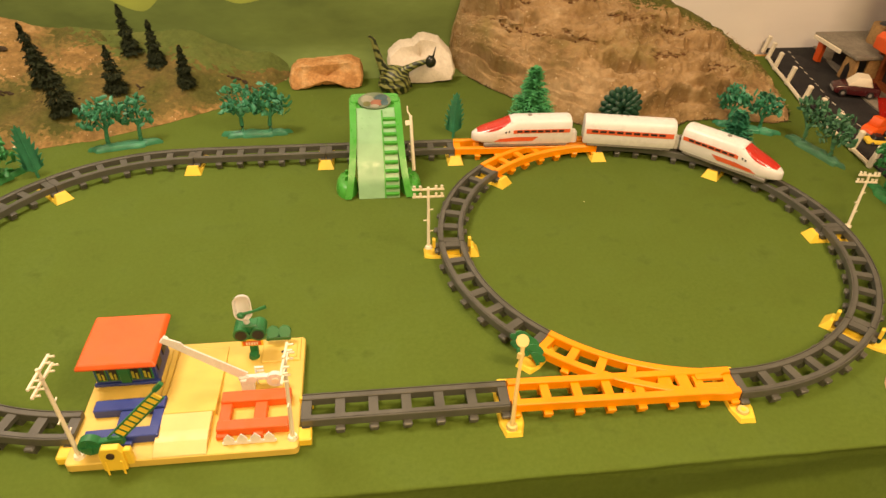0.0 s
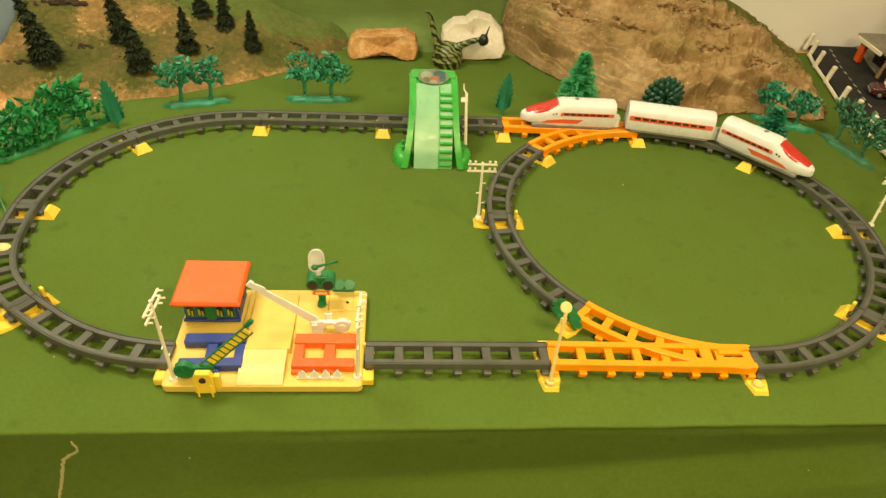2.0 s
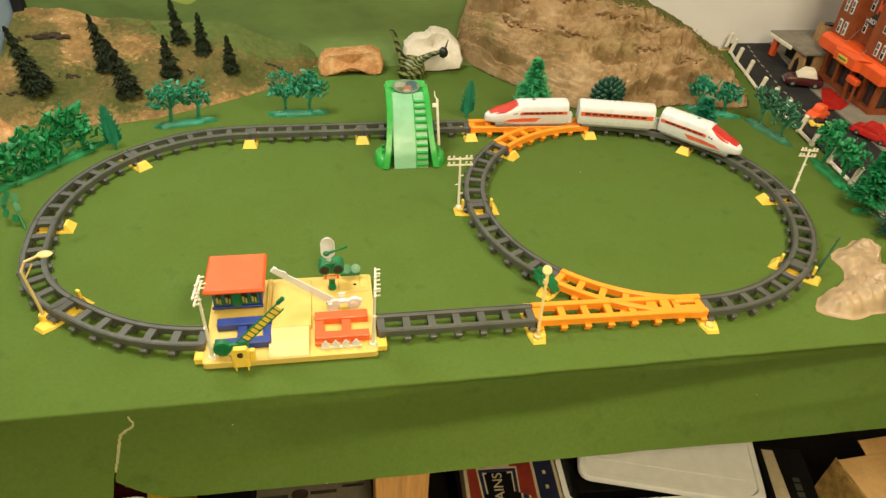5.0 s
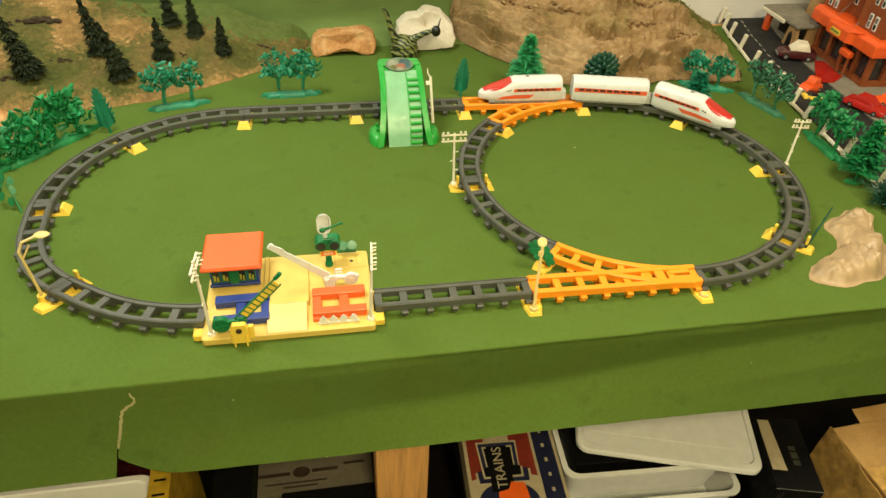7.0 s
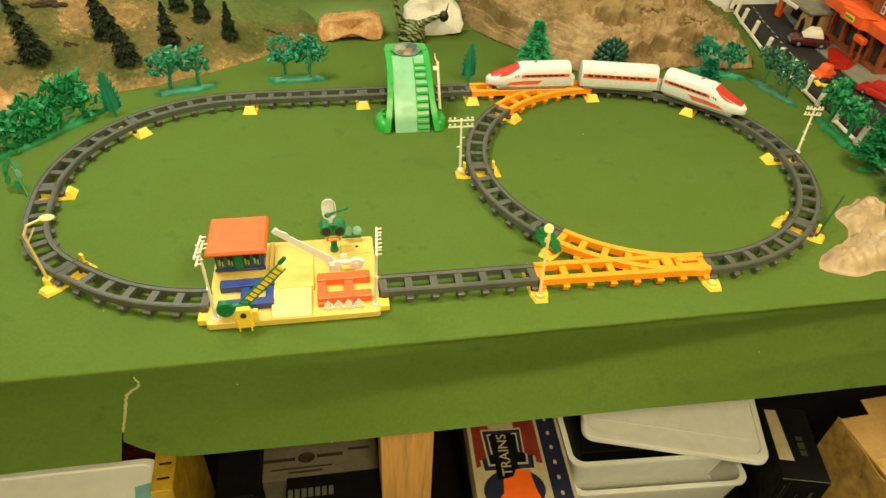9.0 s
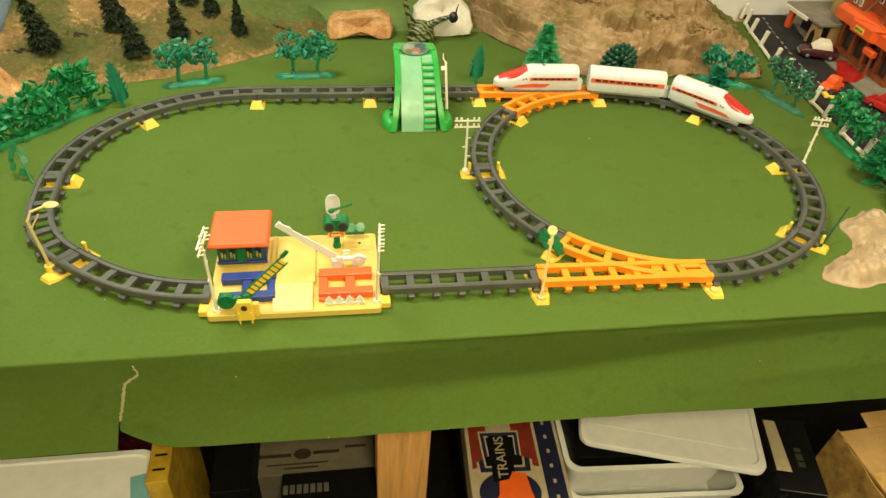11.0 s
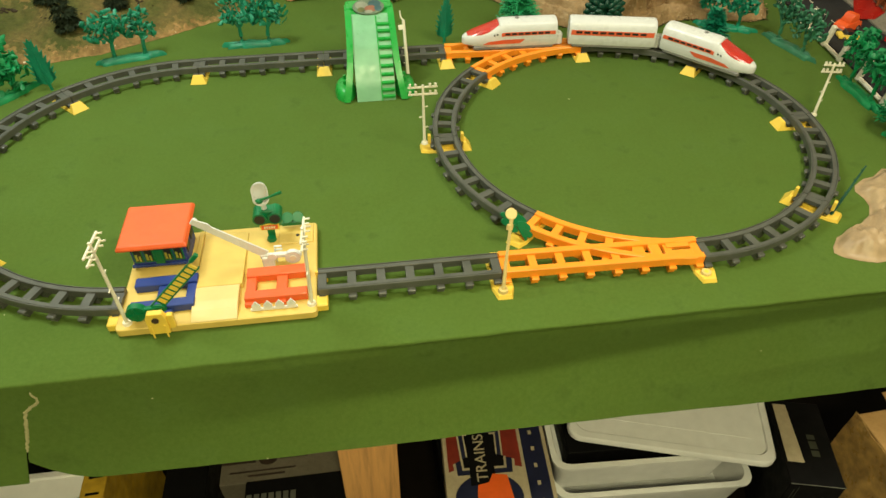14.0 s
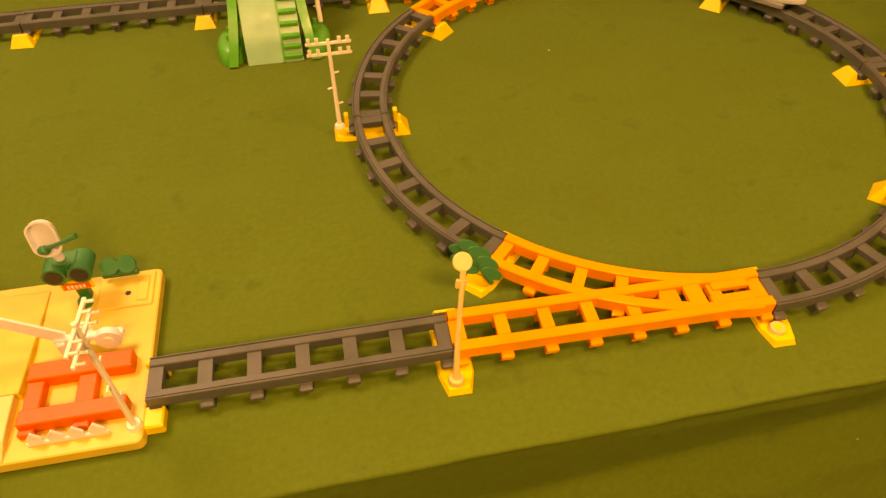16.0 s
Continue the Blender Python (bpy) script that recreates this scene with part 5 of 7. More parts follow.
part("pole", Geo().tube([(0, 0, 0.010), (-0.006, 0.004, 0.060), (-0.010, 0.008, 0.092), (-0.004, 0.014, 0.104), (0.014, 0.024, 0.107)], [0.0026, 0.0024, 0.0023, 0.0022, 0.0020], 8), PALE_YELLOW, lamp_l, "", True)
part("brace", Geo().tube([(-0.007, 0.006, 0.080), (0.004, 0.016, 0.098)], 0.0014, 6), PALE_YELLOW, lamp_l)
part("shade", Geo().blob((0.020, 0.028, 0.106), (0.0115, 0.0085, 0.0035), 14, 6), PALE_YELLOW, lamp_l, "flat oval lamp head", True)
lamp_f = thing("street_lamp", pose(0.1865, 0.5655, 0.0), "yellow plastic street lamp standing on the front riser", "toy lamp")
part("socket", Geo().cyl((0, 0, 0), (0, 0, 0.011), 0.0078, 0.0062, 14), PALE_YELLOW, lamp_f, "", True)
part("pole", Geo().tube([(0, 0, 0.010), (0.003, 0.011, 0.045), (0.008, 0.025, 0.080), (0.012, 0.036, 0.104)], [0.0030, 0.0023, 0.0021, 0.0026], 8), PALE_YELLOW, lamp_f, "", True)
part("collar", Geo().soft_box(-0.0050, 0.0038, -0.0014, 0.0014, -0.0045, 0.0045, 0.0010, pose(0.0098, 0.0310, 0.093, -12, 8, 0)), PALE_YELLOW, lamp_f, "small clip below the head")
part("shade", Geo().cyl((0.012, 0.0402, 0.1076), (0.012, 0.0386, 0.1090), 0.0080, 0.0076, 20), PALE_YELLOW, lamp_f, "flat round lamp head", False, 0.0006)
sock = thing("lamp_socket", pose(0.4745, 0.5635, 0), "empty yellow plastic lamp socket beside a riser", "socket")
part("collar", Geo().cyl((0, 0, 0), (0, 0, 0.009), 0.0082, 0.0066, 16), PALE_YELLOW, sock, "", True)
part("hole", Geo().cyl((0, 0, 0.0088), (0, 0, 0.0094), 0.0034, 0.0034, 12), YELLOW, sock, "shallow round hole")

# ---- trees ----
def trunk_path(base, top, bend, n=5):
    base, top = Vector(base), Vector(top)
    side = Vector((random.uniform(-1, 1), random.uniform(-1, 1), 0)) * bend
    return [base.lerp(top, i / (n - 1)) + side * math.sin(math.pi * i / (n - 1)) for i in range(n)]


def clump_tree(m, trees, material, label, seed, base=None, group="plastic trees", leaf=0.011, name="toy_tree"):
    """One or more moulded trees on a shared wavy base: a forked trunk whose limbs end in curled pads of leaves."""
    random.seed(seed)
    t = thing(name, m, label, "toy tree", group)
    if base:
        bx, by = base
        out = []
        for i in range(40):
            a = 2 * math.pi * i / 40
            w = 1 + 0.12 * math.sin(7 * a + seed) + 0.08 * math.sin(13 * a) + random.uniform(-0.05, 0.05)
            out.append((bx * w * math.copysign(abs(math.cos(a)) ** 0.6, math.cos(a)), by * w * math.sin(a)))
        b = Geo().rings([[(x, y, 0.0) for x, y in out], [(x * 0.98, y * 0.95, 0.004 + random.uniform(0, 0.0025)) for x, y in out], [(x * 0.90, y * 0.7, 0.0090 + 0.006 * fbm(x * 70, seed)) for x, y in out], [(x * 0.5, y * 0.2, 0.0100 + 0.005 * fbm(x * 50, seed)) for x, y in out]])
        part("base", b, material, t, "wavy moulded base", True)
    for x, y, high, spread, bunches in trees:
        tr, crown = Geo(), Geo()
        fork = Vector((x + random.uniform(-0.003, 0.003), y, high * random.uniform(0.30, 0.40)))
        tr.tube(trunk_path((x, y, 0.002), fork, 0.003), [0.0058, 0.0046, 0.0042, 0.0040, 0.0036], 8)
        limbs = []
        for side in (-1, 1, 0.25):
            knee = Vector((x + side * spread * random.uniform(0.30, 0.5), y + random.uniform(-0.004, 0.004), high * random.uniform(0.60, 0.75)))
            tr.tube([fork, fork.lerp(knee, 0.5) + Vector((side * 0.003, 0, -0.002)), knee], [0.0034, 0.0028, 0.0020], 6)
            limbs.append(knee)
        for i in range(bunches):
            u = (i + random.uniform(0.1, 0.9)) / bunches
            a = radians(-38 + 256 * u)
            r = random.uniform(0.62, 1.0) if i % 3 else random.uniform(0.15, 0.55)
            low = 0.60
            if name == "toy_bush":
                a, r, low = random.uniform(0, 2 * math.pi), random.uniform(0.15, 1.0), 0.56
            tip = Vector((x + spread * r * math.cos(a), y + random.uniform(-0.30, 0.30) * spread, high * (low + (0.97 - low) * r * math.sin(a))))
            start = min(limbs, key=lambda k: (k - tip).length)
            tr.tube([start, start.lerp(tip, 0.55) + Vector((0, 0, 0.003)), tip], [0.0020, 0.0016, 0.0011], 5)
            for _ in range(7):
                o = Vector((random.gauss(0, 1), random.gauss(0, 0.6), random.gauss(0, 0.7)))
                q = Euler((random.uniform(-1.2, 1.2), random.uniform(-1.4, 1.4), random.uniform(-1.2, 1.2))).to_matrix()
                crown.blob(tip + o * leaf * 0.55, (leaf * random.uniform(0.35, 0.72), leaf * random.uniform(0.08, 0.14), leaf * random.uniform(0.20, 0.36)), 7, 4, 0.26, q)
        part("trunk", tr, material, t, "", True)
        part("crown", crown, material, t, "bunches of moulded leaves", True)
    return t


clump_tree(pose(-0.4438, 1.3300, 0, 0, 0, 16), [(-0.030, 0, 0.110, 0.040, 20), (0.030, 0.002, 0.108, 0.029, 14)], TEAL_LIGHT, "pair of sea-green plastic trees on one wavy base", 11, (0.062, 0.013), "plastic tree pairs", 0.0125)
clump_tree(pose(-0.1893, 1.3641, 0, 0, 0, 3), [(-0.030, 0, 0.108, 0.032, 16), (0.028, 0.0, 0.112, 0.036, 20)], TEAL_LIGHT, "pair of sea-green plastic trees on one wavy base", 12, (0.062, 0.012), "plastic tree pairs", 0.0125)
clump_tree(pose(0.8510, 1.3170, 0, 0, 0, -30), [(-0.036, 0.004, 0.096, 0.026, 18), (0.026, 0.0, 0.094, 0.030, 20)], TEAL, "pair of dark sea-green plastic trees by the rock hill", 13, (0.060, 0.013), "plastic tree pairs", 0.0120)
clump_tree(pose(0.9450, 1.2070, 0, 0, 0, -76), [(-0.034, 0.002, 0.112, 0.036, 20), (0.036, 0.0, 0.100, 0.032, 18)], TEAL_GREY, "pair of dull sea-green plastic trees along the kerb", 14, (0.070, 0.013), "plastic tree pairs", 0.0120)
clump_tree(pose(0.9790, 1.0010, 0, 0, 0, -92), [(-0.036, 0.0, 0.118, 0.036, 24), (0.034, 0.0, 0.112, 0.034, 22)], LEAF, "pair of bright green plastic trees beside the road", 15, (0.066, 0.013), "plastic tree pairs", 0.0135)
clump_tree(pose(-0.6782, 1.1574, 0, 0, 0, 50), [(0.070, 0.0, 0.112, 0.036, 16), (0.024, 0.006, 0.114, 0.036, 16), (-0.022, -0.002, 0.104, 0.036, 16), (-0.068, 0.0, 0.098, 0.036, 16)], LEAF, "long row of bright green plastic bushes on one base", 16, (0.112, 0.013), "plastic bushes", 0.0175, "toy_bush")
clump_tree(pose(-0.7656, 1.0567, 0, 0, 0, 62), [(0.012, 0.0, 0.104, 0.036, 16), (-0.035, 0.0, 0.098, 0.036, 16)], LEAF, "bright green plastic bushes beyond the curve", 17, (0.062, 0.013), "plastic bushes", 0.0175, "toy_bush")


def frond_tree(m, high, wide, material, label, group="leaf-shaped trees", planes=1, teeth=8):
    """A feather-shaped moulded tree: serrated flat blades crossed on one stem."""
    t = thing("toy_tree", m, label, "toy tree", group)
    part("stem", Geo().tube([(0, 0, 0), (0, 0, high * 0.5), (0, 0, high * 0.97)], [0.0030, 0.0022, 0.0008], 7), material, t, "", True)
    for p in range(planes):
        q = pose(0, 0, 0, 0, 0, 180 * p / planes)
        for side in (-1, 1):
            edge = [(0.0, high * 0.10)]
            for i in range(teeth):
                u = i / teeth
                w = wide * 0.5 * (math.sin(math.pi * (0.16 + 0.84 * u) ** 0.75) ** 0.8) * (1 - 0.12 * u)
                z = high * (0.08 + 0.88 * u)
                edge += [(side * w, z + high * 0.110), (side * w * 0.58, z + high * 0.070)]
            edge.append((0.0, high))
            part("blade", Geo().prism(edge, "y", -0.0008, 0.0008, q @ pose(0, 0, 0, 0, 0, side * 9)), material, t)
    return t


frond_tree(pose(0.2118, 1.3251, 0, 0, 3, 10), 0.100, 0.046, TEAL, "sea-green plastic leaf-shaped tree behind the switch")
frond_tree(pose(-0.5717, 1.2198, 0, 0, -4, 24), 0.108, 0.046, TEAL, "sea-green plastic leaf-shaped tree outside the curve")


def tier_tree(m, high, wide, material, label, seed, tiers=10, open_=1.0, group="plastic firs"):
    """A lacy plastic fir: tiers of drooping feathered twigs round a stem."""
    random.seed(seed)
    t = thing("toy_fir", m, label, "toy tree", group)
    disc = Geo().rings([[(0.022 * math.cos(a) * (1 + 0.1 * math.sin(3 * a)), 0.012 * math.sin(a), z) for a in (2 * math.pi * i / 18 for i in range(18))] for z in (0.0, 0.0028)])
    part("base", disc, material, t, "oval moulded base")
    part("trunk", Geo().tube([(0, 0, 0.001), (0.0005, 0, high * 0.5), (0, 0, high)], [0.0032, 0.0022, 0.0007], 7), material, t, "", True)
    crown = Geo()
    for i in range(tiers):
        u = i / (tiers - 1)
        z, r = high * (0.22 + 0.74 * u), wide * 0.5 * (1 - u) ** 0.85 + 0.003
        for k in range(int(17 - 7 * u)):
            a = random.uniform(0, 2 * math.pi)
            d = Vector((math.cos(a), math.sin(a), random.uniform(-0.25, 0.25)))
            tip = Vector((0, 0, z)) + d * r * random.uniform(0.75, 1.1)
            crown.tube([(0, 0, z), tip], [0.0012, 0.0007], 4)
            for j in range(6):
                s = (j + 1) / 6
                p = Vector((0, 0, z)).lerp(tip, s)
                for sd in (-1, 1):
                    lat = Vector((-d.y, d.x, 0)) * sd
                    crown.leaf(p, d + lat * 1.1 + Vector((0, 0, random.uniform(-0.5, 0.5))), (0, 0, 1), 0.0090 * open_ * random.uniform(0.7, 1.2), 0.0040)
    part("crown", crown, material, t, "tiers of feathery twigs")
    return t


tier_tree(pose(0.3779, 1.3399, 0), 0.146, 0.088, PINE, "light green plastic fir with lacy tiers", 21, 22, 1.2)
tier_tree(pose(0.7539, 1.1937, 0), 0.104, 0.066, TEAL, "small sea-green plastic fir outside the curve", 22, 11, 1.5)
tier_tree(pose(0.9616, 0.8612, 0), 0.140, 0.066, LEAF, "bright green plastic fir by the low wall", 23, 12, 1.6)


def fan_tree(m, high, wide, label, lobes=9):
    """A round dark tree: thick radiating lobes in a flat fan."""
    t = thing("toy_tree", m, label, "toy tree")
    part("trunk", Geo().tube([(0, 0, 0), (0.001, 0, high * 0.2), (0, 0, high * 0.6)], [0.0075, 0.0052, 0.0056], 9).blob((0, 0, 0.002), (0.012, 0.008, 0.003)), DEEP_LEAF, t, "dark moulded trunk", True)
    c = Vector((0, 0, high * 0.52))
    for rr, y, count, size in ((0.80, 0.0, 15, 1.0), (0.58, -0.006, 11, 0.95), (0.32, -0.011, 7, 0.85)):
        for i in range(count):
            a = radians(-42 + 264 * i / (count - 1))
            at = c + Vector((wide * 0.5 * rr * math.cos(a), y, high * 0.42 * rr * math.sin(a)))
            turn = Euler((0, -a, 0)).to_matrix()
            part("lobe", Geo().blob(at, (0.0110 * size, 0.0042, 0.0070 * size), 10, 6, 0.08, turn), DEEP_LEAF, t, "", True)
    part("heart", Geo().blob(c + Vector((0, 0.003, -0.004)), (wide * 0.40, 0.004, high * 0.34), 16, 8, 0.05), DEEP_LEAF, t, "dark middle of the crown", True)
    return t


fan_tree(pose(0.5616, 1.3213, 0), 0.112, 0.090, "round dark green plastic tree with fan-shaped lobes")


def bottle_fir(x, y, high, wide, seed, tilt=-11.0):
    """A flocked bottle-brush fir."""
    random.seed(seed)
    z0 = left_height(x, y) - 0.003
    t = thing("model_fir", pose(x, y, z0, 0, tilt, 0) @ pose(0, 0, 0, 0, 0, random.uniform(0, 360)), "dark flocked bottle-brush fir on the hillside", "model tree", "flocked firs")
    part("trunk", Geo().tube([(0, 0, -0.004), (0, 0, high)], [0.0028, 0.0006], 6), BARK, t)
    g = Geo()
    n = int(1500 * high / 0.1)
    for i in range(n):
        u = random.random() ** 1.35
        z = high * (0.07 + 0.93 * u)
        wave = 1 + 0.26 * math.sin(z * 360 + 2.0 * math.sin(z * 90) + seed) + 0.10 * math.sin(3 * z * 100 + seed)
        r = (wide * 0.5 * (1 - u) ** 0.9 + 0.0015) * wave
        a = random.uniform(0, 2 * math.pi)
        d = Vector((math.cos(a), math.sin(a), random.uniform(-0.95, -0.15)))
        p = Vector((0, 0, z)) + Vector((d.x, d.y, 0)) * r * random.uniform(0.25, 0.80)
        g.leaf(p, d, (0, 0, 1), r * random.uniform(0.25, 0.5) + 0.0025, 0.0038)
    tagged(part("crown", g, FIR, t, "dense dark flocked needles"))
    return t


FIRS = [(-0.4953, 1.5063, 0.106, 0.046, 31, -1.8), (-0.5767, 1.4262, 0.139, 0.054, 32, -10.7), (-0.6367, 1.5162, 0.135, 0.050, 33, -8.6), (-0.7713, 1.4296, 0.157, 0.060, 34, -12.3), (-0.4855, 1.6320, 0.113, 0.037, 35, -5.1), (-0.4266, 1.5978, 0.103, 0.037, 36, -1.1), (-0.3571, 1.5392, 0.097, 0.037, 37, -0.3)]
for row in FIRS:
    bottle_fir(*row)
rub = Geo()
random.seed(41)
LITTER = [(-0.845, 1.598, 0.012, 5, 0.005), (-0.803, 1.603, 0.009, 7, 0.0085), (-0.765, 1.612, 0.011, 9, 0.0090), (-0.255, 1.598, 0.012, 8, 0.0042), (-0.215, 1.580, 0.016, 12, 0.0028), (-0.725, 1.490, 0.017, 12, 0.0040), (-0.835, 1.420, 0.012, 7, 0.0046), (-0.445, 1.520, 0.020, 8, 0.0025), (-0.600, 1.470, 0.030, 8, 0.0020)]
for cx, cy, wide, count, size in LITTER:
    for _ in range(count):
        x, y = cx + random.gauss(0, wide), cy + random.gauss(0, wide * 0.3)
        s = size * random.uniform(0.5, 1.1)
        rub.blob((x, y, left_height(x, y) + s * 0.3), (s * 1.5, s, s * 0.8), 7, 4, 0.3)
solo("hillside_litter", rub, BARK, "dark clumps of scatter and twigs on the hillside", "litter", "", "stuff")

# ---- plants on risers and the loose rock ----
plant = thing("toy_plant", pose(0.2393, 0.6608, 0.0146), "dark green plastic plant with round leaves in a riser clip", "toy plant")
lean = pose(0, 0, 0, -24, 0, 0)
part("stem", Geo().tube([lean @ Vector(p) for p in ((0, 0, -0.004), (-0.008, 0, 0.010), (-0.015, 0, 0.024), (-0.024, 0, 0.038))], [0.0026, 0.0022, 0.0018, 0.0012], 6), GREEN, plant)
for u, v, turn_by, size in ((0.000, 0.006, 34, 1.0), (-0.003, 0.017, 34, 1.05), (-0.010, 0.028, 30, 1.1), (-0.019, 0.036, 32, 1.05), (-0.029, 0.034, 34, 0.85), (-0.027, 0.024, 30, 0.95), (-0.020, 0.014, 26, 0.85), (-0.014, 0.022, 30, 0.9)):
    oval = [(0.0118 * size * math.cos(2 * math.pi * k / 14), 0.0056 * size * math.sin(2 * math.pi * k / 14)) for k in range(14)]
    part("leaf", Geo().prism(oval, "y", -0.0012, 0.0012, lean @ pose(u, 0.0, v, 0, turn_by, 8)), GREEN, plant, "", False, 0.0005)
stick = thing("toy_plant", pose(0.7204, 0.6620, 0.0), "thin dark green plastic stem leaning from a riser clip", "toy plant")
part("stem", Geo().tube([(0, 0, 0.002), (0.036, 0.026, 0.028), (0.070, 0.052, 0.052)], [0.0026, 0.0020, 0.0014], 7), DEEP_LEAF, stick, "", True)
for u in (0.45, 0.7, 0.9):
    p = Vector((0.070 * u, 0.052 * u, 0.052 * u))
    part("thorn", Geo().cyl(p, p + Vector((-0.004, 0, 0.004)), 0.0012, 0.0006, 6), DEEP_LEAF, stick)
leaf_l = thing("toy_plant", pose(-0.6669, 0.9340, 0.0), "dark green plastic plant with drooping leaves outside the curve", "toy plant")
part("stem", Geo().tube([(0, 0, 0), (-0.008, 0.012, 0.022), (-0.020, 0.026, 0.048)], [0.0026, 0.0018, 0.0012], 6), GREEN, leaf_l)
for i, (x, y, z) in enumerate(((-0.024, 0.030, 0.056), (-0.032, 0.030, 0.044), (-0.010, 0.020, 0.036), (-0.030, 0.016, 0.026), (-0.016, 0.012, 0.016), (-0.012, 0.028, 0.050), (-0.036, 0.030, 0.034))):
    part("leaf", Geo().prism([(0.0052 * math.cos(2 * math.pi * k / 12), 0.0084 * math.sin(2 * math.pi * k / 12)) for k in range(12)], "z", -0.0007, 0.0007, pose(x, y, z, 60, 16 * (i % 2) - 8, 25 * (i % 3) - 20)), GREEN, leaf_l)

TAN_SHELL = plastic("tan_vacuum_formed_plastic", (0.37, 0.262, 0.152), 0.40, 0.22, 300.0, 0.4)


def build_shell_rock():
    """A thin moulded rock: two humps with folds, on a wandering outline."""
    out = [(0.6861, 0.5948), (0.7040, 0.6150), (0.7211, 0.6186), (0.7527, 0.6359), (0.7782, 0.6491), (0.7960, 0.6774), (0.7990, 0.6942), (0.7955, 0.7153), (0.8036, 0.7293), (0.8288, 0.7448), (0.8495, 0.7487), (0.8767, 0.7677), (0.8936, 0.7627), (0.9040, 0.7490), (0.9107, 0.7325), (0.8962, 0.7098), (0.8840, 0.6920), (0.8850, 0.6743), (0.8803, 0.651), (0.854, 0.6107), (0.8259, 0.5781), (0.8041, 0.5658), (0.7727, 0.5646), (0.7494, 0.5568), (0.7307, 0.5552), (0.7077, 0.5628), (0.6893, 0.5723), (0.6804, 0.5831)]
    g, rings = Geo(), []
    n = 168
    def edge(u):
        k = u * len(out)
        i = int(k) % len(out)
        a, b = Vector(out[i]), Vector(out[(i + 1) % len(out)])
        f = k - int(k)
        f = f * f * (3 - 2 * f) * 0.5 + f * 0.5
        return a.lerp(b, f)
    def height(x, y):
        h = 0
        for px, py, r, z in ((0.735, 0.592, 0.040, 0.024), (0.795, 0.606, 0.046, 0.034), (0.868, 0.738, 0.036, 0.032), (0.836, 0.690, 0.034, 0.026), (0.845, 0.652, 0.034, 0.032)):
            h = max(h, z * math.exp(-(((x - px) ** 2 + (y - py) ** 2) / (r * r))))
        pleat = 0.5 + 0.5 * math.sin((x * 0.95 + y * 0.15) * 300 + 3.0 * fbm(x * 20, y * 20))
        return h * (0.72 + 0.28 * pleat * min(1.0, max(0.0, (0.66 - y) / 0.04))) + 0.010 * abs(fbm(x * 26, y * 26)) + 0.0022 * fbm(x * 70, y * 70)
    spine = lambda p: Vector((0.817 + 0.45 * (p.y - 0.667) + 0.25 * (p.x - 0.793), 0.667 + 0.55 * (p.y - 0.667)))
    for j in range(13):
        k = j / 12
        ring = []
        for i in range(n):
            e = edge(i / n)
            s = spine(e)
            p = e.lerp(s, k)
            z = height(p.x, p.y) * (1 - (1 - min(1.0, max(0.0, k - 0.13) * 2.8)) ** 2) + 0.0008
            ring.append((p.x, p.y, z))
        rings.append(ring)
    g.rings(rings, caps=False)
    g.f.append(tuple(range(12 * n, 13 * n)))
    ob = solo("shell_rock", g, TAN_SHELL, "tan moulded plastic rock with glossy folds lying on the felt", "toy rock", smooth=True)
    return ob


build_shell_rock()

# ---- by the backdrop: earth slab, pale stone and a striped long-necked ornament ----
CLAY = patchy("orange_clay", [(0.3, (0.38, 0.17, 0.060)), (0.5, (0.55, 0.28, 0.110)), (0.7, (0.68, 0.44, 0.22))], 22.0, 0.9, 120.0, 0.003)
PALE_STONE = patchy("pale_stone", [(0.3, (0.60, 0.52, 0.40)), (0.6, (0.70, 0.63, 0.50)), (0.8, (0.78, 0.72, 0.60))], 20.0, 0.85, 150.0, 0.0015, dirty=0.35)


def slab(name, outline, y0, y1, lean, material, label, category, bulge=0.010):
    """A thick board-like stone with an uneven outline, leaning on the backdrop."""
    g = Geo()
    cx, cz = sum(p[0] for p in outline) / len(outline), sum(p[1] for p in outline) / len(outline)
    dense = []
    for a, b in zip(outline, outline[1:] + outline[:1]):
        for i in range(4):
            dense.append((a[0] + (b[0] - a[0]) * i / 4 + 0.0022 * fbm(a[0] * 60 + i, a[1] * 60), a[1] + (b[1] - a[1]) * i / 4 + 0.0022 * fbm(a[0] * 50, i + a[1] * 50, 3)))
    rings = []
    for k, y in ((1.0, y1), (1.0, y0 + 0.006), (0.95, y0), (0.6, y0 - bulge * 0.6), (0.25, y0 - bulge), (0.02, y0 - bulge)):
        rings.append([(cx + (x - cx) * k, y + lean * z + 0.0015 * fbm((cx + (x - cx) * k) * 40, (cz + (z - cz) * k) * 40), max(0.001, cz + (z - cz) * k)) for x, z in dense])
    g.rings(rings)
    return solo(name, g, material, label, category, smooth=True)


slab("earth_slab", [(-0.136, 0.002), (-0.142, 0.017), (-0.136, 0.034), (-0.120, 0.048), (-0.084, 0.050), (-0.034, 0.053), (0.008, 0.055), (0.026, 0.046), (0.033, 0.027), (0.028, 0.005), (0.012, 0.001), (-0.008, 0.004), (-0.024, 0.011), (-0.064, 0.011), (-0.088, 0.008), (-0.108, 0.002)], 1.586, 1.638, 0.50, CLAY, "orange-brown clay bank leaning against the backdrop", "rock", 0.0)
hump, hump_rings = Geo(), []
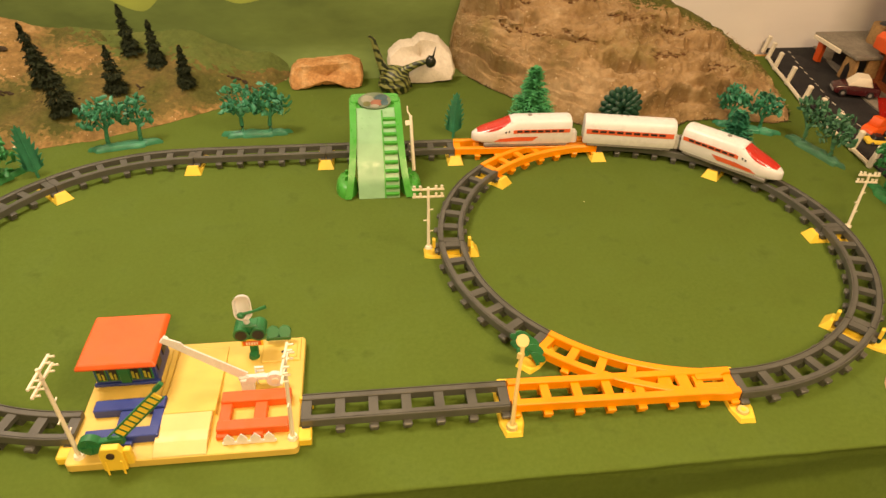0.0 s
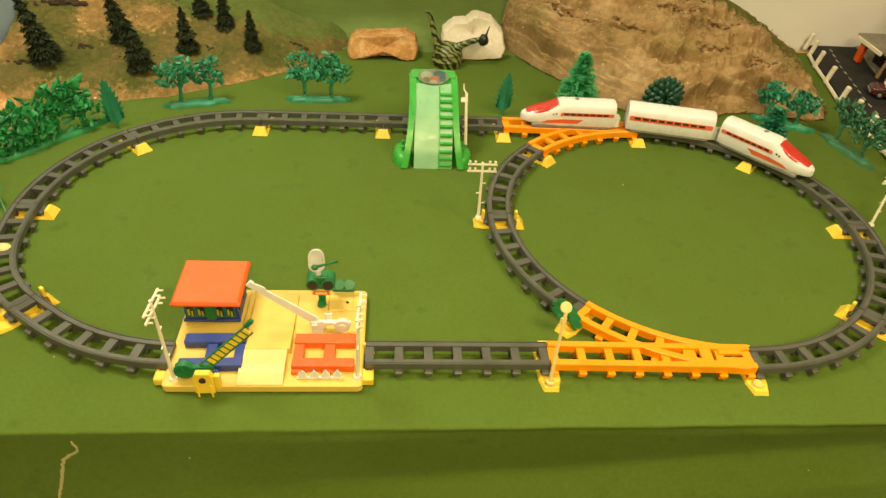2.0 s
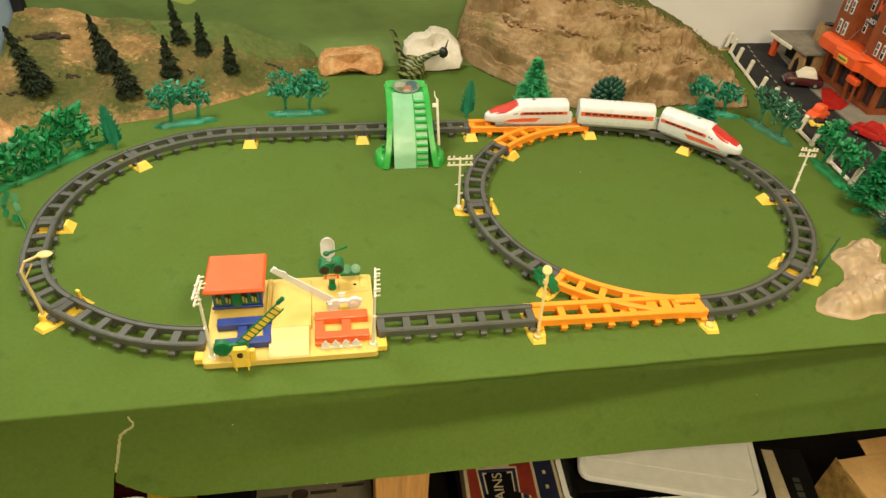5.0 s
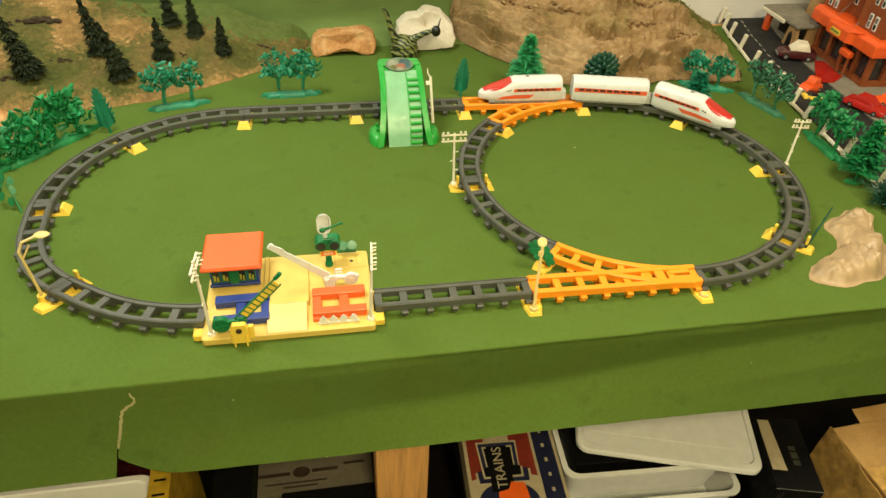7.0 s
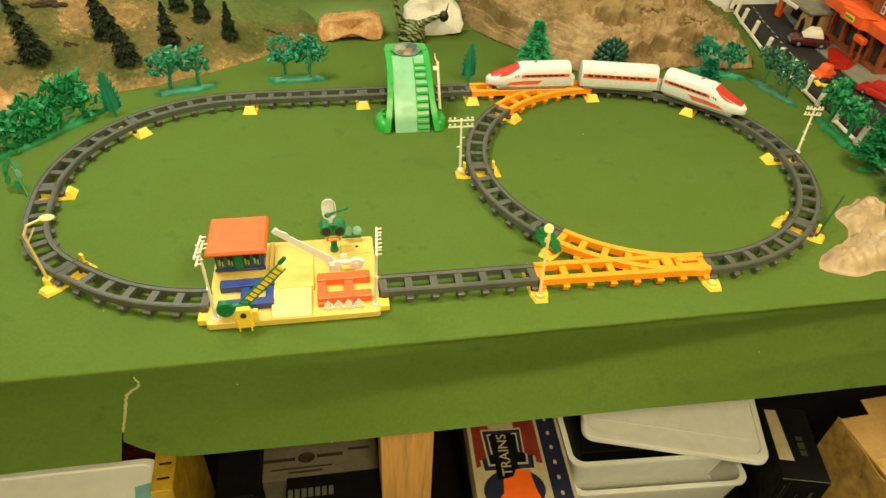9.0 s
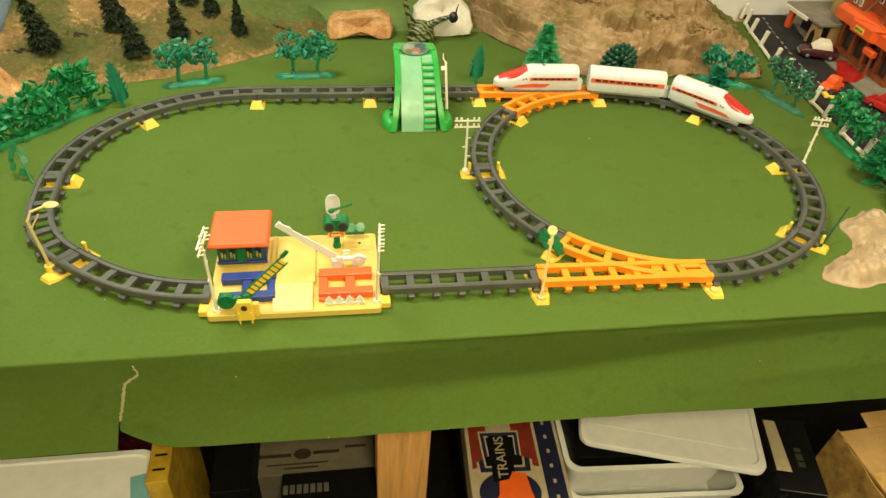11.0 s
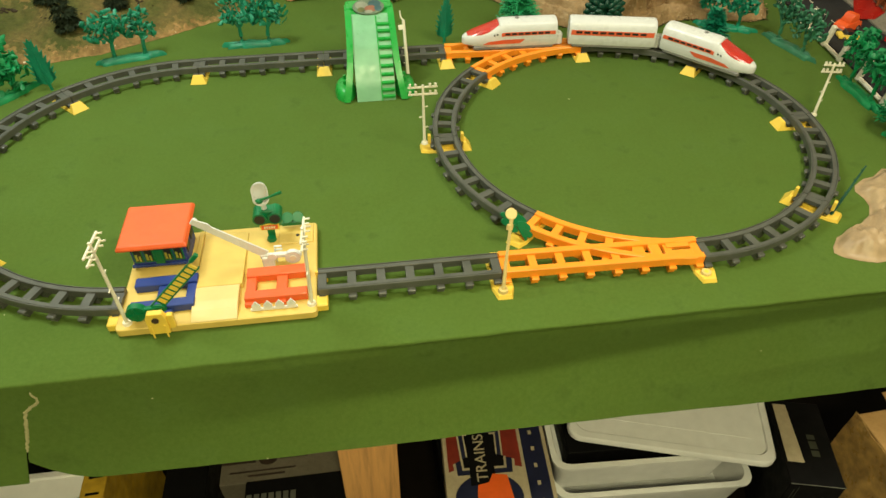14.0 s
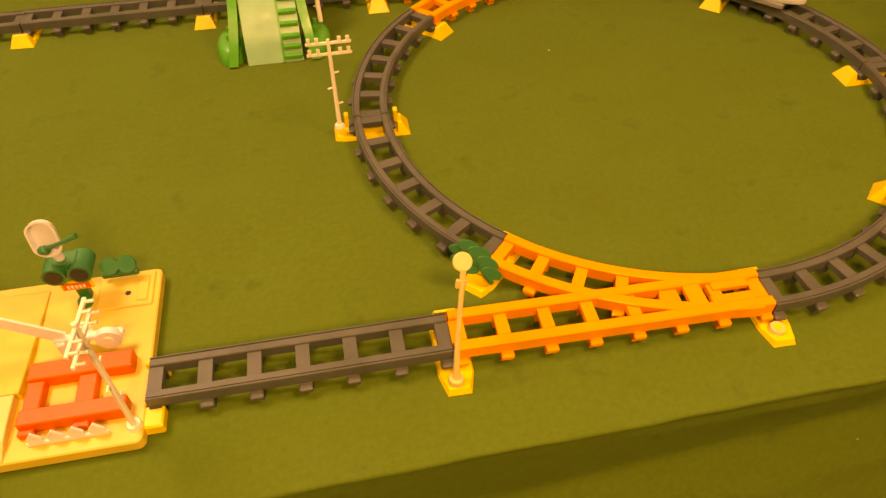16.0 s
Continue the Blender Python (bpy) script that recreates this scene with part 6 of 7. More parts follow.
for j in range(15):
    k = j / 14
    ring = []
    for i in range(44):
        a = 2 * math.pi * i / 44
        rx, ry = 0.086 * (1 + 0.18 * fbm(math.cos(a) * 1.5, math.sin(a) * 1.5)), 0.050
        px, py = -0.807 + rx * math.cos(a) * (1 - k), 1.219 + ry * math.sin(a) * (1 - k)
        ring.append((max(px, -0.886), py, 0.0006 + 0.074 * (1 - (1 - k) ** 2.6) * (1 + 0.35 * fbm(px * 18, py * 18)) + 0.004 * fbm(px * 60, py * 60) * min(1.0, k * 4)))
    hump_rings.append(ring)
hump.rings(hump_rings)
solo("tan_rock", hump, CLAY, "orange-tan moulded rock standing behind the bushes", "rock", smooth=True)
slab("pale_stone", [(0.100, 0.004), (0.092, 0.040), (0.096, 0.062), (0.124, 0.081), (0.152, 0.082), (0.168, 0.095), (0.190, 0.096), (0.218, 0.088), (0.243, 0.062), (0.254, 0.031), (0.245, 0.008), (0.177, 0.001)], 1.604, 1.654, 0.45, PALE_STONE, "rounded pale stone slab leaning against the backdrop", "rock", 0.0)


ORNAMENT_DARK = plastic("near_black_green", (0.012, 0.016, 0.010), 0.35, 0.3)


def striped():
    m, nt, b = nodes_of("olive_stripes")
    tc = nt.nodes.new("ShaderNodeTexCoord")
    wv = node(nt, "ShaderNodeTexWave", Scale=34.0, Distortion=9.0, Detail=2.0)
    wv.bands_direction = "DIAGONAL"
    nt.links.new(tc.outputs["Object"], wv.inputs["Vector"])
    nt.links.new(ramp(nt, wv.outputs["Fac"], [(0.35, (0.012, 0.022, 0.008)), (0.55, (0.14, 0.17, 0.045)), (0.8, (0.20, 0.21, 0.07))]), b.inputs["Base Color"])
    b.inputs["Roughness"].default_value = 0.45
    bump(nt, b, noise_of(nt, 200.0), 0.3, 0.001)
    return m


STRIPES = striped()
orn = thing("striped_ornament", pose(0, 0, 0), "dark green striped long-necked ornament on the felt", "ornament")
part("body", Geo().tube([(0.1050, 1.5805, 0.0), (0.1050, 1.5805, 0.014), (0.1060, 1.5825, 0.030), (0.1070, 1.5855, 0.044), (0.1090, 1.5885, 0.052)], [0.034, 0.037, 0.035, 0.027, 0.012], 18), STRIPES, orn, "round striped body", True)
coil = [(0.1050 + 0.034 * (1 - 0.25 * u) * math.cos(5.2 * math.pi * u), 1.5800 + 0.034 * (1 - 0.25 * u) * math.sin(5.2 * math.pi * u), 0.006 + 0.042 * u) for u in (i / 40 for i in range(41))]
part("coil", Geo().tube(coil, 0.0075, 8), STRIPES, orn, "coiled striped roll", True)
part("tail", Geo().tube([(0.0870, 1.5805, 0.035), (0.0730, 1.5825, 0.066), (0.0640, 1.5825, 0.096), (0.0580, 1.5825, 0.119), (0.0490, 1.5805, 0.128)], [0.014, 0.0088, 0.0068, 0.0056, 0.0038], 10), STRIPES, orn, "upright banded tail", True)
part("neck", Geo().tube([(0.1170, 1.5785, 0.040), (0.1370, 1.5765, 0.052), (0.1590, 1.5725, 0.064), (0.1780, 1.5705, 0.070)], [0.013, 0.0090, 0.0068, 0.0060], 10), STRIPES, orn, "outstretched striped neck", True)
part("head", Geo().blob((0.1880, 1.5685, 0.070), (0.0130, 0.0110, 0.0145), 14, 9, 0.06), ORNAMENT_DARK, orn, "near-black round head", True)
part("horn", Geo().tube([(0.1930, 1.5685, 0.080), (0.2000, 1.5705, 0.104)], [0.0026, 0.0009], 6), ORNAMENT_DARK, orn, "thin dark horn", True)


# ---- street beside the layout ----
ASPHALT = patchy("model_asphalt", [(0.3, (0.018, 0.018, 0.019)), (0.7, (0.040, 0.039, 0.038))], 20.0, 0.8, 300.0, 0.0008)
PAVING = patchy("model_pavement", [(0.3, (0.20, 0.18, 0.14)), (0.7, (0.32, 0.29, 0.23))], 14.0, 0.85, 200.0, 0.0008)
BRICK_RED = patchy("brick_red_plastic", [(0.3, (0.25, 0.064, 0.021)), (0.7, (0.35, 0.098, 0.036))], 30.0, 0.6, 260.0, 0.0006)
AWNING = plastic("orange_red_awning", (0.80, 0.105, 0.022), 0.4, 0.08)
GLASS_DARK = plastic("smoked_window", (0.030, 0.026, 0.026), 0.10, 0.2, sheen=0.8)
TAN_CARD = patchy("tan_card", [(0.3, (0.36, 0.20, 0.085)), (0.7, (0.50, 0.31, 0.14))], 20.0, 0.8, 150.0, 0.0006)
MAROON = plastic("maroon_paint", (0.055, 0.008, 0.010), 0.2, 0.1)
CAR_RED = plastic("red_car_paint", (0.42, 0.018, 0.014), 0.2, 0.1)
KERB = [(0.80, 0.986), (0.834, 0.992), (0.961, 1.003), (1.137, 1.020), (1.205, 1.026), (1.432, 1.046), (1.548, 1.0715), (1.643, 1.0895), (1.7635, 1.122)]


def kerb_x(y):
    return lerp_table(KERB, y)


road_g, walk_g, rings_r, rings_w = Geo(), Geo(), [], []
for i in range(41):
    y = 0.70 + 1.085 * i / 40
    x = kerb_x(y) + 0.012
    w = 0.145 + 0.02 * max(0.0, (1.3 - y))
    rings_r.append([(x, y, 0.001), (x, y, 0.005), (x + w, y, 0.005), (x + w, y, 0.001)])
    rings_w.append([(x + w + 0.0005, y, 0.001), (x + w + 0.0005, y, 0.0085), (1.62, y, 0.0085), (1.62, y, 0.001)])
road_g.rings(rings_r)
walk_g.rings(rings_w)
tagged(part("road", road_g, ASPHALT), "narrow black model road with a dashed centre line", "road", "", "structure")
tagged(part("pavement", walk_g, PAVING), "grey model pavement in front of the hotel", "pavement", "", "structure")
for i in range(26):
    y = 0.82 + i * 0.037
    x = kerb_x(y) + 0.075
    dash = Geo().box(x - 0.0009, x + 0.0009, y, y + 0.016, 0.005, 0.0054, None)
    solo("lane_dash", dash, IVORY, "short white painted lane dash on the road", "road marking", "lane dashes")

wall_t = thing("low_fence", pose(0, 0, 0), "ivory plastic kerb fence with stubby posts along the road", "toy fence")
for y in (0.835, 0.961, 1.055, 1.137, 1.205, 1.290, 1.365, 1.432, 1.548, 1.643, 1.715, 1.765):
    x = kerb_x(y)
    part("post", Geo().soft_box(-0.0042, 0.0042, -0.0055, 0.0055, 0.0, 0.044, 0.0015, pose(x, y, 0.0, 5, 9, 8)).soft_box(-0.0050, 0.0050, -0.0060, 0.0060, 0.041, 0.048, 0.002, pose(x, y, 0.0, 5, 9, 8)), IVORY, wall_t, "ivory fence post")
for ya, yb in ((0.835, 0.95), (0.966, 1.050), (1.142, 1.200), (1.210, 1.285), (1.295, 1.36), (1.437, 1.543), (1.553, 1.638), (1.648, 1.710)):
    g = Geo()
    g.tube([(kerb_x(ya), ya, 0.0062), (kerb_x((ya + yb) / 2), (ya + yb) / 2, 0.0062), (kerb_x(yb), yb, 0.0062)], 0.0045, 6)
    part("kerb_beam", g, IVORY, wall_t, "ivory kerb beam")


PANE = plastic("grey_window_pane", (0.16, 0.15, 0.14), 0.2, 0.3)


def town_window(parent, m, w, h):
    win = part("window", Geo().soft_box(-w / 2, w / 2, -0.0014, 0.0, -h / 2, h / 2, 0.0004, m), WHITE, parent, "white framed hotel window")
    part("pane", Geo().box(-w * 0.30, w * 0.30, -0.0020, -0.0012, h * 0.03, h * 0.40, m), PANE, win)
    part("pane", Geo().box(-w * 0.30, w * 0.30, -0.0020, -0.0012, -h * 0.42, -h * 0.05, m), GLASS_DARK if random.random() < 0.5 else PANE, win)


def build_hotel():
    random.seed(61)
    t = thing("model_hotel", pose(1.2640, 1.2725, 0, 0, 0, -3.4) @ pose(-1.272, -1.292, 0), "tall brick-red model hotel with an orange awning and white windows", "model building")
    gx, gy, x1, y1 = 1.272, 1.292, 1.60, 1.560
    z0 = 0.0085
    part("arcade_glass", Geo().box(gx + 0.012, x1, gy + 0.012, y1 - 0.01, z0, 0.095), GLASS_DARK, t, "dark glazed ground floor")
    for y in (gy, gy + 0.055, gy + 0.115, gy + 0.175, gy + 0.235, y1 - 0.012):
        part("column", Geo().soft_box(gx, gx + 0.014, y, y + 0.012, z0, 0.097, 0.001), BRICK_RED, t)
    for x in (gx + 0.05, gx + 0.105, gx + 0.16, gx + 0.22, gx + 0.28):
        part("column", Geo().soft_box(x, x + 0.012, gy, gy + 0.014, z0, 0.097, 0.001), BRICK_RED, t)
    part("plinth", Geo().box(gx - 0.002, x1, gy - 0.002, y1, z0, z0 + 0.012), BRICK_RED, t)
    aw = Geo()
    o = 0.022
    path = [(gx - o, y1), (gx - o, gy + 0.185), (gx - o - 0.012, gy + 0.170), (gx - o - 0.012, gy + 0.080), (gx - o, gy + 0.065), (gx - o, gy - o), (x1, gy - o), (x1, y1)]
    aw.rings([[(x, y, z) for x, y in path] for z in (0.094, 0.122)])
    aw.rings([[(gx + (x - gx) * k if x < x1 else x, gy + (y - gy) * k if y < y1 else y, z) for x, y in path] for k, z in ((1.0, 0.122), (0.55, 0.132))])
    part("awning", aw, AWNING, t, "broad orange-red awning", False, 0.0012)
    part("awning_sign", Geo().box(gx - o - 0.0135, gx - o - 0.0118, gy + 0.110, gy + 0.150, 0.100, 0.114), YELLOW, t, "small yellow sign with bars")
    for k in range(4):
        part("sign_bar", Geo().box(gx - o - 0.0142, gx - o - 0.0134, gy + 0.114 + k * 0.009, gy + 0.120 + k * 0.009, 0.104, 0.110), GREEN, t)
    bx, top = gx + 0.002, 0.42
    part("tower", Geo().box(bx + 0.030, x1, gy + 0.004, y1, 0.125, top), BRICK_RED, t, "brick tower")
    part("bay", Geo().box(bx, bx + 0.031, gy + 0.200, y1 - 0.002, 0.125, top), BRICK_RED, t, "projecting brick bay")
    part("bay", Geo().box(bx, bx + 0.031, gy + 0.002, gy + 0.110, 0.125, top), BRICK_RED, t, "projecting brick bay")
    turn = Matrix(((0, 1, 0, 0), (-1, 0, 0, 0), (0, 0, 1, 0), (0, 0, 0, 1)))
    for f in range(5):
        z = 0.158 + 0.058 * f
        for y in (gy + 0.048, gy + 0.222):
            for dy in (-0.0125, 0.0125):
                town_window(t, Matrix.Translation((bx - 0.0002, y + dy + 0.006, z)) @ turn, 0.0145, 0.036)
        town_window(t, Matrix.Translation((bx + 0.0298, gy + 0.180, z + 0.02)) @ turn, 0.0145, 0.036)
        for x in (gx + 0.040, gx + 0.085, gx + 0.140, gx + 0.19, gx + 0.25):
            for dx in (-0.0075, 0.0075):
                town_window(t, Matrix.Translation((x + dx, gy + (0.0018 if x + dx < bx + 0.031 else 0.0038), z)), 0.0125, 0.034)
    sx = bx + 0.024
    board = part("sign", Geo().soft_box(sx, sx + 0.004, gy + 0.122, gy + 0.158, 0.196, top - 0.01, 0.0005), BLACK, t, "black vertical hotel sign with red letters")
    face = Matrix(((0, 0, -1, 0), (-1, 0, 0, 0), (0, 1, 0, 0), (0, 0, 0, 1)))
    for ch, z in (("O", 0.331), ("R", 0.283), ("K", 0.235)):
        me = lettering(ch, 0.050, 0.0006, 0.0011)
        me.materials.append(AWNING)
        ob = new("letter", me)
        ob.parent = board
        ob.matrix_basis = Matrix.Translation((sx - 0.0006, gy + 0.140, z)) @ face
        ob["label"] = "raised red letter"
    me = lettering("ROYAL", 0.0165, 0.0005, 0.0004)
    me.materials.append(WHITE)
    plate = part("name_plate", Geo().box(sx - 0.0012, sx + 0.002, gy + 0.112, gy + 0.168, 0.188, 0.208), BLACK, t, "black plate with white letters")
    ob = new("letter", me)
    ob.parent = plate
    ob.matrix_basis = Matrix.Translation((sx - 0.0016, gy + 0.140, 0.198)) @ face
    for y in (gy + 0.115, gy + 0.195):
        part("stay_rod", Geo().cyl((gx - 0.018, y - 0.02, 0.124), (bx + 0.030, y, 0.165), 0.0009, 0.0009, 6), GREY, t, "thin awning stay rod")
    return t


build_hotel()
carpet = Geo().prism([(1.160, 1.3087), (1.205, 1.300), (1.250, 1.330), (1.262, 1.395), (1.262, 1.432), (1.238, 1.436), (1.205, 1.385)], "z", 0.0087, 0.0105)
solo("carpet", carpet, CAR_RED, "red entrance carpet in front of the hotel", "carpet")
stall = thing("entrance_stand", pose(1.2520, 1.3498, 0.0108, 0, 0, -5), "red and brown plastic entrance stand by the hotel door", "stand")
part("frame_post", Geo().soft_box(-0.004, 0.002, -0.018, -0.012, 0, 0.058, 0.001), BRICK_RED, stall)
part("frame_post", Geo().soft_box(-0.004, 0.002, 0.012, 0.018, 0, 0.058, 0.001), BRICK_RED, stall)
part("top_board", Geo().soft_box(-0.010, 0.006, -0.022, 0.022, 0.050, 0.066, 0.002), AWNING, stall, "orange top board")

gas = thing("filling_station", pose(1.2797, 1.6217, 0.0085), "tan card filling station with a flat grey roof and open bay", "model building")
part("wall", Geo().box(0.0, 0.14, 0.055, 0.062, 0, 0.060), TAN_CARD, gas, "back wall")
part("wall", Geo().box(-0.030, 0.12, -0.100, -0.094, 0, 0.060), TAN_CARD, gas, "side wall")
part("pillar", Geo().prism([(-0.102, 0.0), (-0.044, 0.0), (-0.056, 0.058), (-0.096, 0.058)], "x", -0.060, -0.052), TAN_CARD, gas, "tapered tan pillar")
part("pillar", Geo().prism([(0.046, 0.0), (0.066, 0.0), (0.064, 0.058), (0.040, 0.058)], "x", -0.060, -0.050), AWNING, gas, "tapered orange pillar")
part("door_opening", Geo().prism([(-0.084, 0.0), (-0.060, 0.0), (-0.063, 0.032), (-0.072, 0.044), (-0.081, 0.032)], "x", -0.0612, -0.0598), BLACK, gas, "dark arched opening")
part("inner_wall", Geo().box(-0.012, -0.006, -0.094, 0.055, 0, 0.060), BLACK, gas, "dark bay")
part("roof", Geo().soft_box(-0.070, 0.14, -0.106, 0.078, 0.060, 0.070, 0.002), PAVING, gas, "flat grey roof")
part("fascia", Geo().soft_box(-0.076, -0.070, -0.045, 0.070, 0.056, 0.066, 0.001), IVORY, gas, "ivory fascia beam")
tank = thing("storage_tank", pose(1.3272, 1.6098, 0.0785), "tan plastic storage tank on the flat roof", "tank")
part("drum", Geo().cyl((0, 0, 0), (0, 0, 0.046), 0.030, 0.028, 20), TAN_CARD, tank, "", True)
part("cap", Geo().cyl((0, 0, 0.046), (0, 0, 0.051), 0.015, 0.012, 14), BLACK, tank, "dark round cap", True)


def toy_car(m, length, width, high, material, label, roof=None):
    t = thing("toy_car", m, label, "toy car", "toy cars")
    L, W, H = length / 2, width / 2, high
    def section(x, w, z0, z1):
        return [(x, -w, z0), (x, -w * 1.02, z0 + (z1 - z0) * 0.55), (x, -w * 0.88, z1), (x, w * 0.88, z1), (x, w * 1.02, z0 + (z1 - z0) * 0.55), (x, w, z0)]
    body = [(-1.0, 0.80, 0.20, 0.42), (-0.94, 0.94, 0.14, 0.52), (-0.5, 1.0, 0.14, 0.58), (0.2, 1.0, 0.14, 0.58), (0.65, 0.98, 0.14, 0.52), (0.93, 0.90, 0.15, 0.42), (1.0, 0.74, 0.20, 0.34)]
    part("body", Geo().rings([section(a * L, b * W, c * H, d * H) for a, b, c, d in body]), material, t, "", True)
    cab = [(-0.62, 0.70, 0.56, 0.60), (-0.44, 0.80, 0.56, 0.98), (0.05, 0.80, 0.56, 1.0), (0.42, 0.76, 0.55, 0.60)]
    part("cabin", Geo().rings([section(a * L, b * W, c * H, d * H) for a, b, c, d in cab]), roof or GLASS_DARK, t, "dark windowed cabin" if not roof else "coloured cab roof", True)
    for x in (-0.58, 0.60):
        for s in (-1, 1):
            w = part("wheel", Geo().cyl((x * L, s * W * 0.78, H * 0.19), (x * L, s * W * 1.03, H * 0.19), H * 0.19, H * 0.19, 14), BLACK, t)
            part("hub", Geo().cyl((x * L, s * W * 1.02, H * 0.19), (x * L, s * W * 1.06, H * 0.19), H * 0.10, H * 0.09, 10), GREY, w)
    part("bumper", Geo().soft_box(L * 0.96, L * 1.05, -W * 0.7, W * 0.7, H * 0.18, H * 0.28, 0.0006), GREY, t)
    return t


toy_car(pose(1.1930, 1.4640, 0.0088, 0, 0, 158), 0.100, 0.050, 0.046, MAROON, "dark maroon toy car with a cream load on its roof", IVORY)
toy_car(pose(1.1120, 1.2650, 0.0054, 0, 0, 200), 0.056, 0.034, 0.038, AWNING, "small orange toy truck on the road", AWNING)
toy_car(pose(1.0980, 1.2250, 0.0054, 0, 0, -14), 0.056, 0.026, 0.018, YELLOW, "yellow toy go-kart chassis beside the truck", BLACK)
toy_car(pose(1.1900, 1.1500, 0.0088, 0, 0, -66), 0.104, 0.044, 0.034, CAR_RED, "red toy sports car on the pavement", CAR_RED)
toy_car(pose(1.2700, 1.1750, 0.0088, 0, 0, 172), 0.080, 0.034, 0.028, AWNING, "orange toy racing car on the pavement", AWNING)
toy_car(pose(1.1733, 1.0307, 0.0088, 0, 0, 175), 0.070, 0.032, 0.030, YELLOW, "yellow toy truck on the pavement", YELLOW)
toy_car(pose(1.1841, 0.9260, 0.0088, 0, 0, -50), 0.075, 0.036, 0.034, BLACK, "black toy car on the pavement", BLACK)
tier_tree(pose(0.9854, 0.7705, 0), 0.074, 0.100, DEEP_LEAF, "squat dark green plastic fir at the end of the kerb", 66, 9, 1.8)


# ---- boxes stored under the table ----
CARD = patchy("brown_card", [(0.3, (0.30, 0.165, 0.055)), (0.7, (0.46, 0.28, 0.11))], 9.0, 0.85, 130.0, 0.0003, dirty=0.3)
CREAM_CARD = patchy("cream_card", [(0.3, (0.38, 0.31, 0.20)), (0.7, (0.50, 0.42, 0.29))], 9.0, 0.8, 130.0, 0.0005, dirty=0.35)
NAVY = plastic("navy_print", (0.007, 0.010, 0.038), 0.5, 0.2)
OCHRE = plastic("dull_yellow_card", (0.45, 0.28, 0.026), 0.5, 0.3)
PRINT_ORANGE = plastic("orange_print", (0.78, 0.115, 0.018), 0.5, 0.1)
TUB = plastic("milky_plastic", (0.76, 0.755, 0.74), 0.38, 0.05)
# Black card, deepened further so gaps between the boxes read as shade.
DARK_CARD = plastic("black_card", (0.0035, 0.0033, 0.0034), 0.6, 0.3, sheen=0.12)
# Near-black wood: the shade under the table is put into its colour.
SHADE_WOOD = wood("shade_black_wood", (0.005, 0.0034, 0.0024), 0.08)
# Cream card darkened to stand in for the shade deep under the table.
SHADED_CREAM = patchy("shaded_cream_card", [(0.3, (0.115, 0.098, 0.070)), (0.7, (0.165, 0.143, 0.106))], 9.0, 0.8, 130.0, 0.0004, dirty=0.35)
TAPE = plastic("yellowed_tape", (0.46, 0.28, 0.095), 0.32, 0.45)
BROWN_PRINT = plastic("dark_brown_print", (0.032, 0.020, 0.013), 0.5, 0.3)
FADED_PRINT = plastic("grey_print", (0.10, 0.10, 0.085), 0.5, 0.3)
FAINT = plastic("faint_print", (0.035, 0.038, 0.025), 0.5, 0.3)
DULL_RED = plastic("dull_red_print", (0.20, 0.022, 0.012), 0.5, 0.2)
SHELF = -0.660
tagged(part("shelf", Geo().box(-1.05, 1.45, 0.33, 1.25, SHELF - 0.02, SHELF), SHADE_WOOD), "wooden shelf under the layout table, coloured near black as shade", "shelf", "", "structure")
tagged(part("shelf_back", Geo().box(-1.05, 1.45, 1.25, 1.27, SHELF, -0.12), SHADE_WOOD), "board behind the shelf, coloured near black as the shade there", "board", "", "structure")


def carton(name, m, sx, sy, sz, material, label, category="box"):
    """A box with a separate lid lip; its origin lies at the foot's middle."""
    t = thing(name, m, label, category)
    part("body", Geo().soft_box(-sx / 2, sx / 2, -sy / 2, sy / 2, 0, sz - 0.003, 0.0012), material, t)
    part("lid", Geo().soft_box(-sx / 2 - 0.0015, sx / 2 + 0.0015, -sy / 2 - 0.0015, sy / 2 + 0.0015, sz * 0.72, sz, 0.0015), material, t)
    return t


def print_on(parent, outline, material, z, m=None, label="printed shape"):
    return part("print", Geo().prism(outline, "z", z - 0.0006, z, m), material, parent, label)


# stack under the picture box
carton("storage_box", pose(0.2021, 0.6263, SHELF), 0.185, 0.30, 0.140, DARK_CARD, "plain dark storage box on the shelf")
tb = carton("train_set_box", pose(0.2099, 0.6337, SHELF + 0.1402, 0, 0, -3), 0.190, 0.320, 0.070, CREAM_CARD, "cream box lid printed with red, navy and orange shapes")
T = 0.0702
def oval_of(cx, cy, rx, ry, n=30):
    return [(cx + rx * math.cos(2 * math.pi * i / n), cy + ry * math.sin(2 * math.pi * i / n)) for i in range(n)]


def inset(outline, k, c):
    return [(c[0] + (x - c[0]) * k[0], c[1] + (y - c[1]) * k[1]) for x, y in outline]


print_on(tb, [(0.050, -0.157), (0.089, -0.157), (0.089, 0.157), (0.050, 0.157)], NAVY, T + 0.0004, label="navy side strip")
for i in range(9):
    y = -0.145 + i * 0.034
    print_on(tb, [(0.066, y), (0.072, y), (0.072, y + 0.008), (0.066, y + 0.008)], CREAM_CARD, T + 0.0008, label="cream bar on the strip")
print_on(tb, [(-0.089, -0.075), (-0.052, -0.062), (-0.054, 0.156), (-0.089, 0.156)], DULL_RED, T + 0.0005, label="dull red corner panel")
print_on(tb, [(0.000, -0.060), (0.044, -0.074), (0.044, 0.156), (0.000, 0.156)], DULL_RED, T + 0.0005, label="dull red corner panel")
print_on(tb, oval_of(-0.022, -0.128, 0.067, 0.052), CREAM_CARD, T + 0.0006, label="cream ring")
print_on(tb, oval_of(-0.022, -0.128, 0.060, 0.046), NAVY, T + 0.0009, label="navy disc")
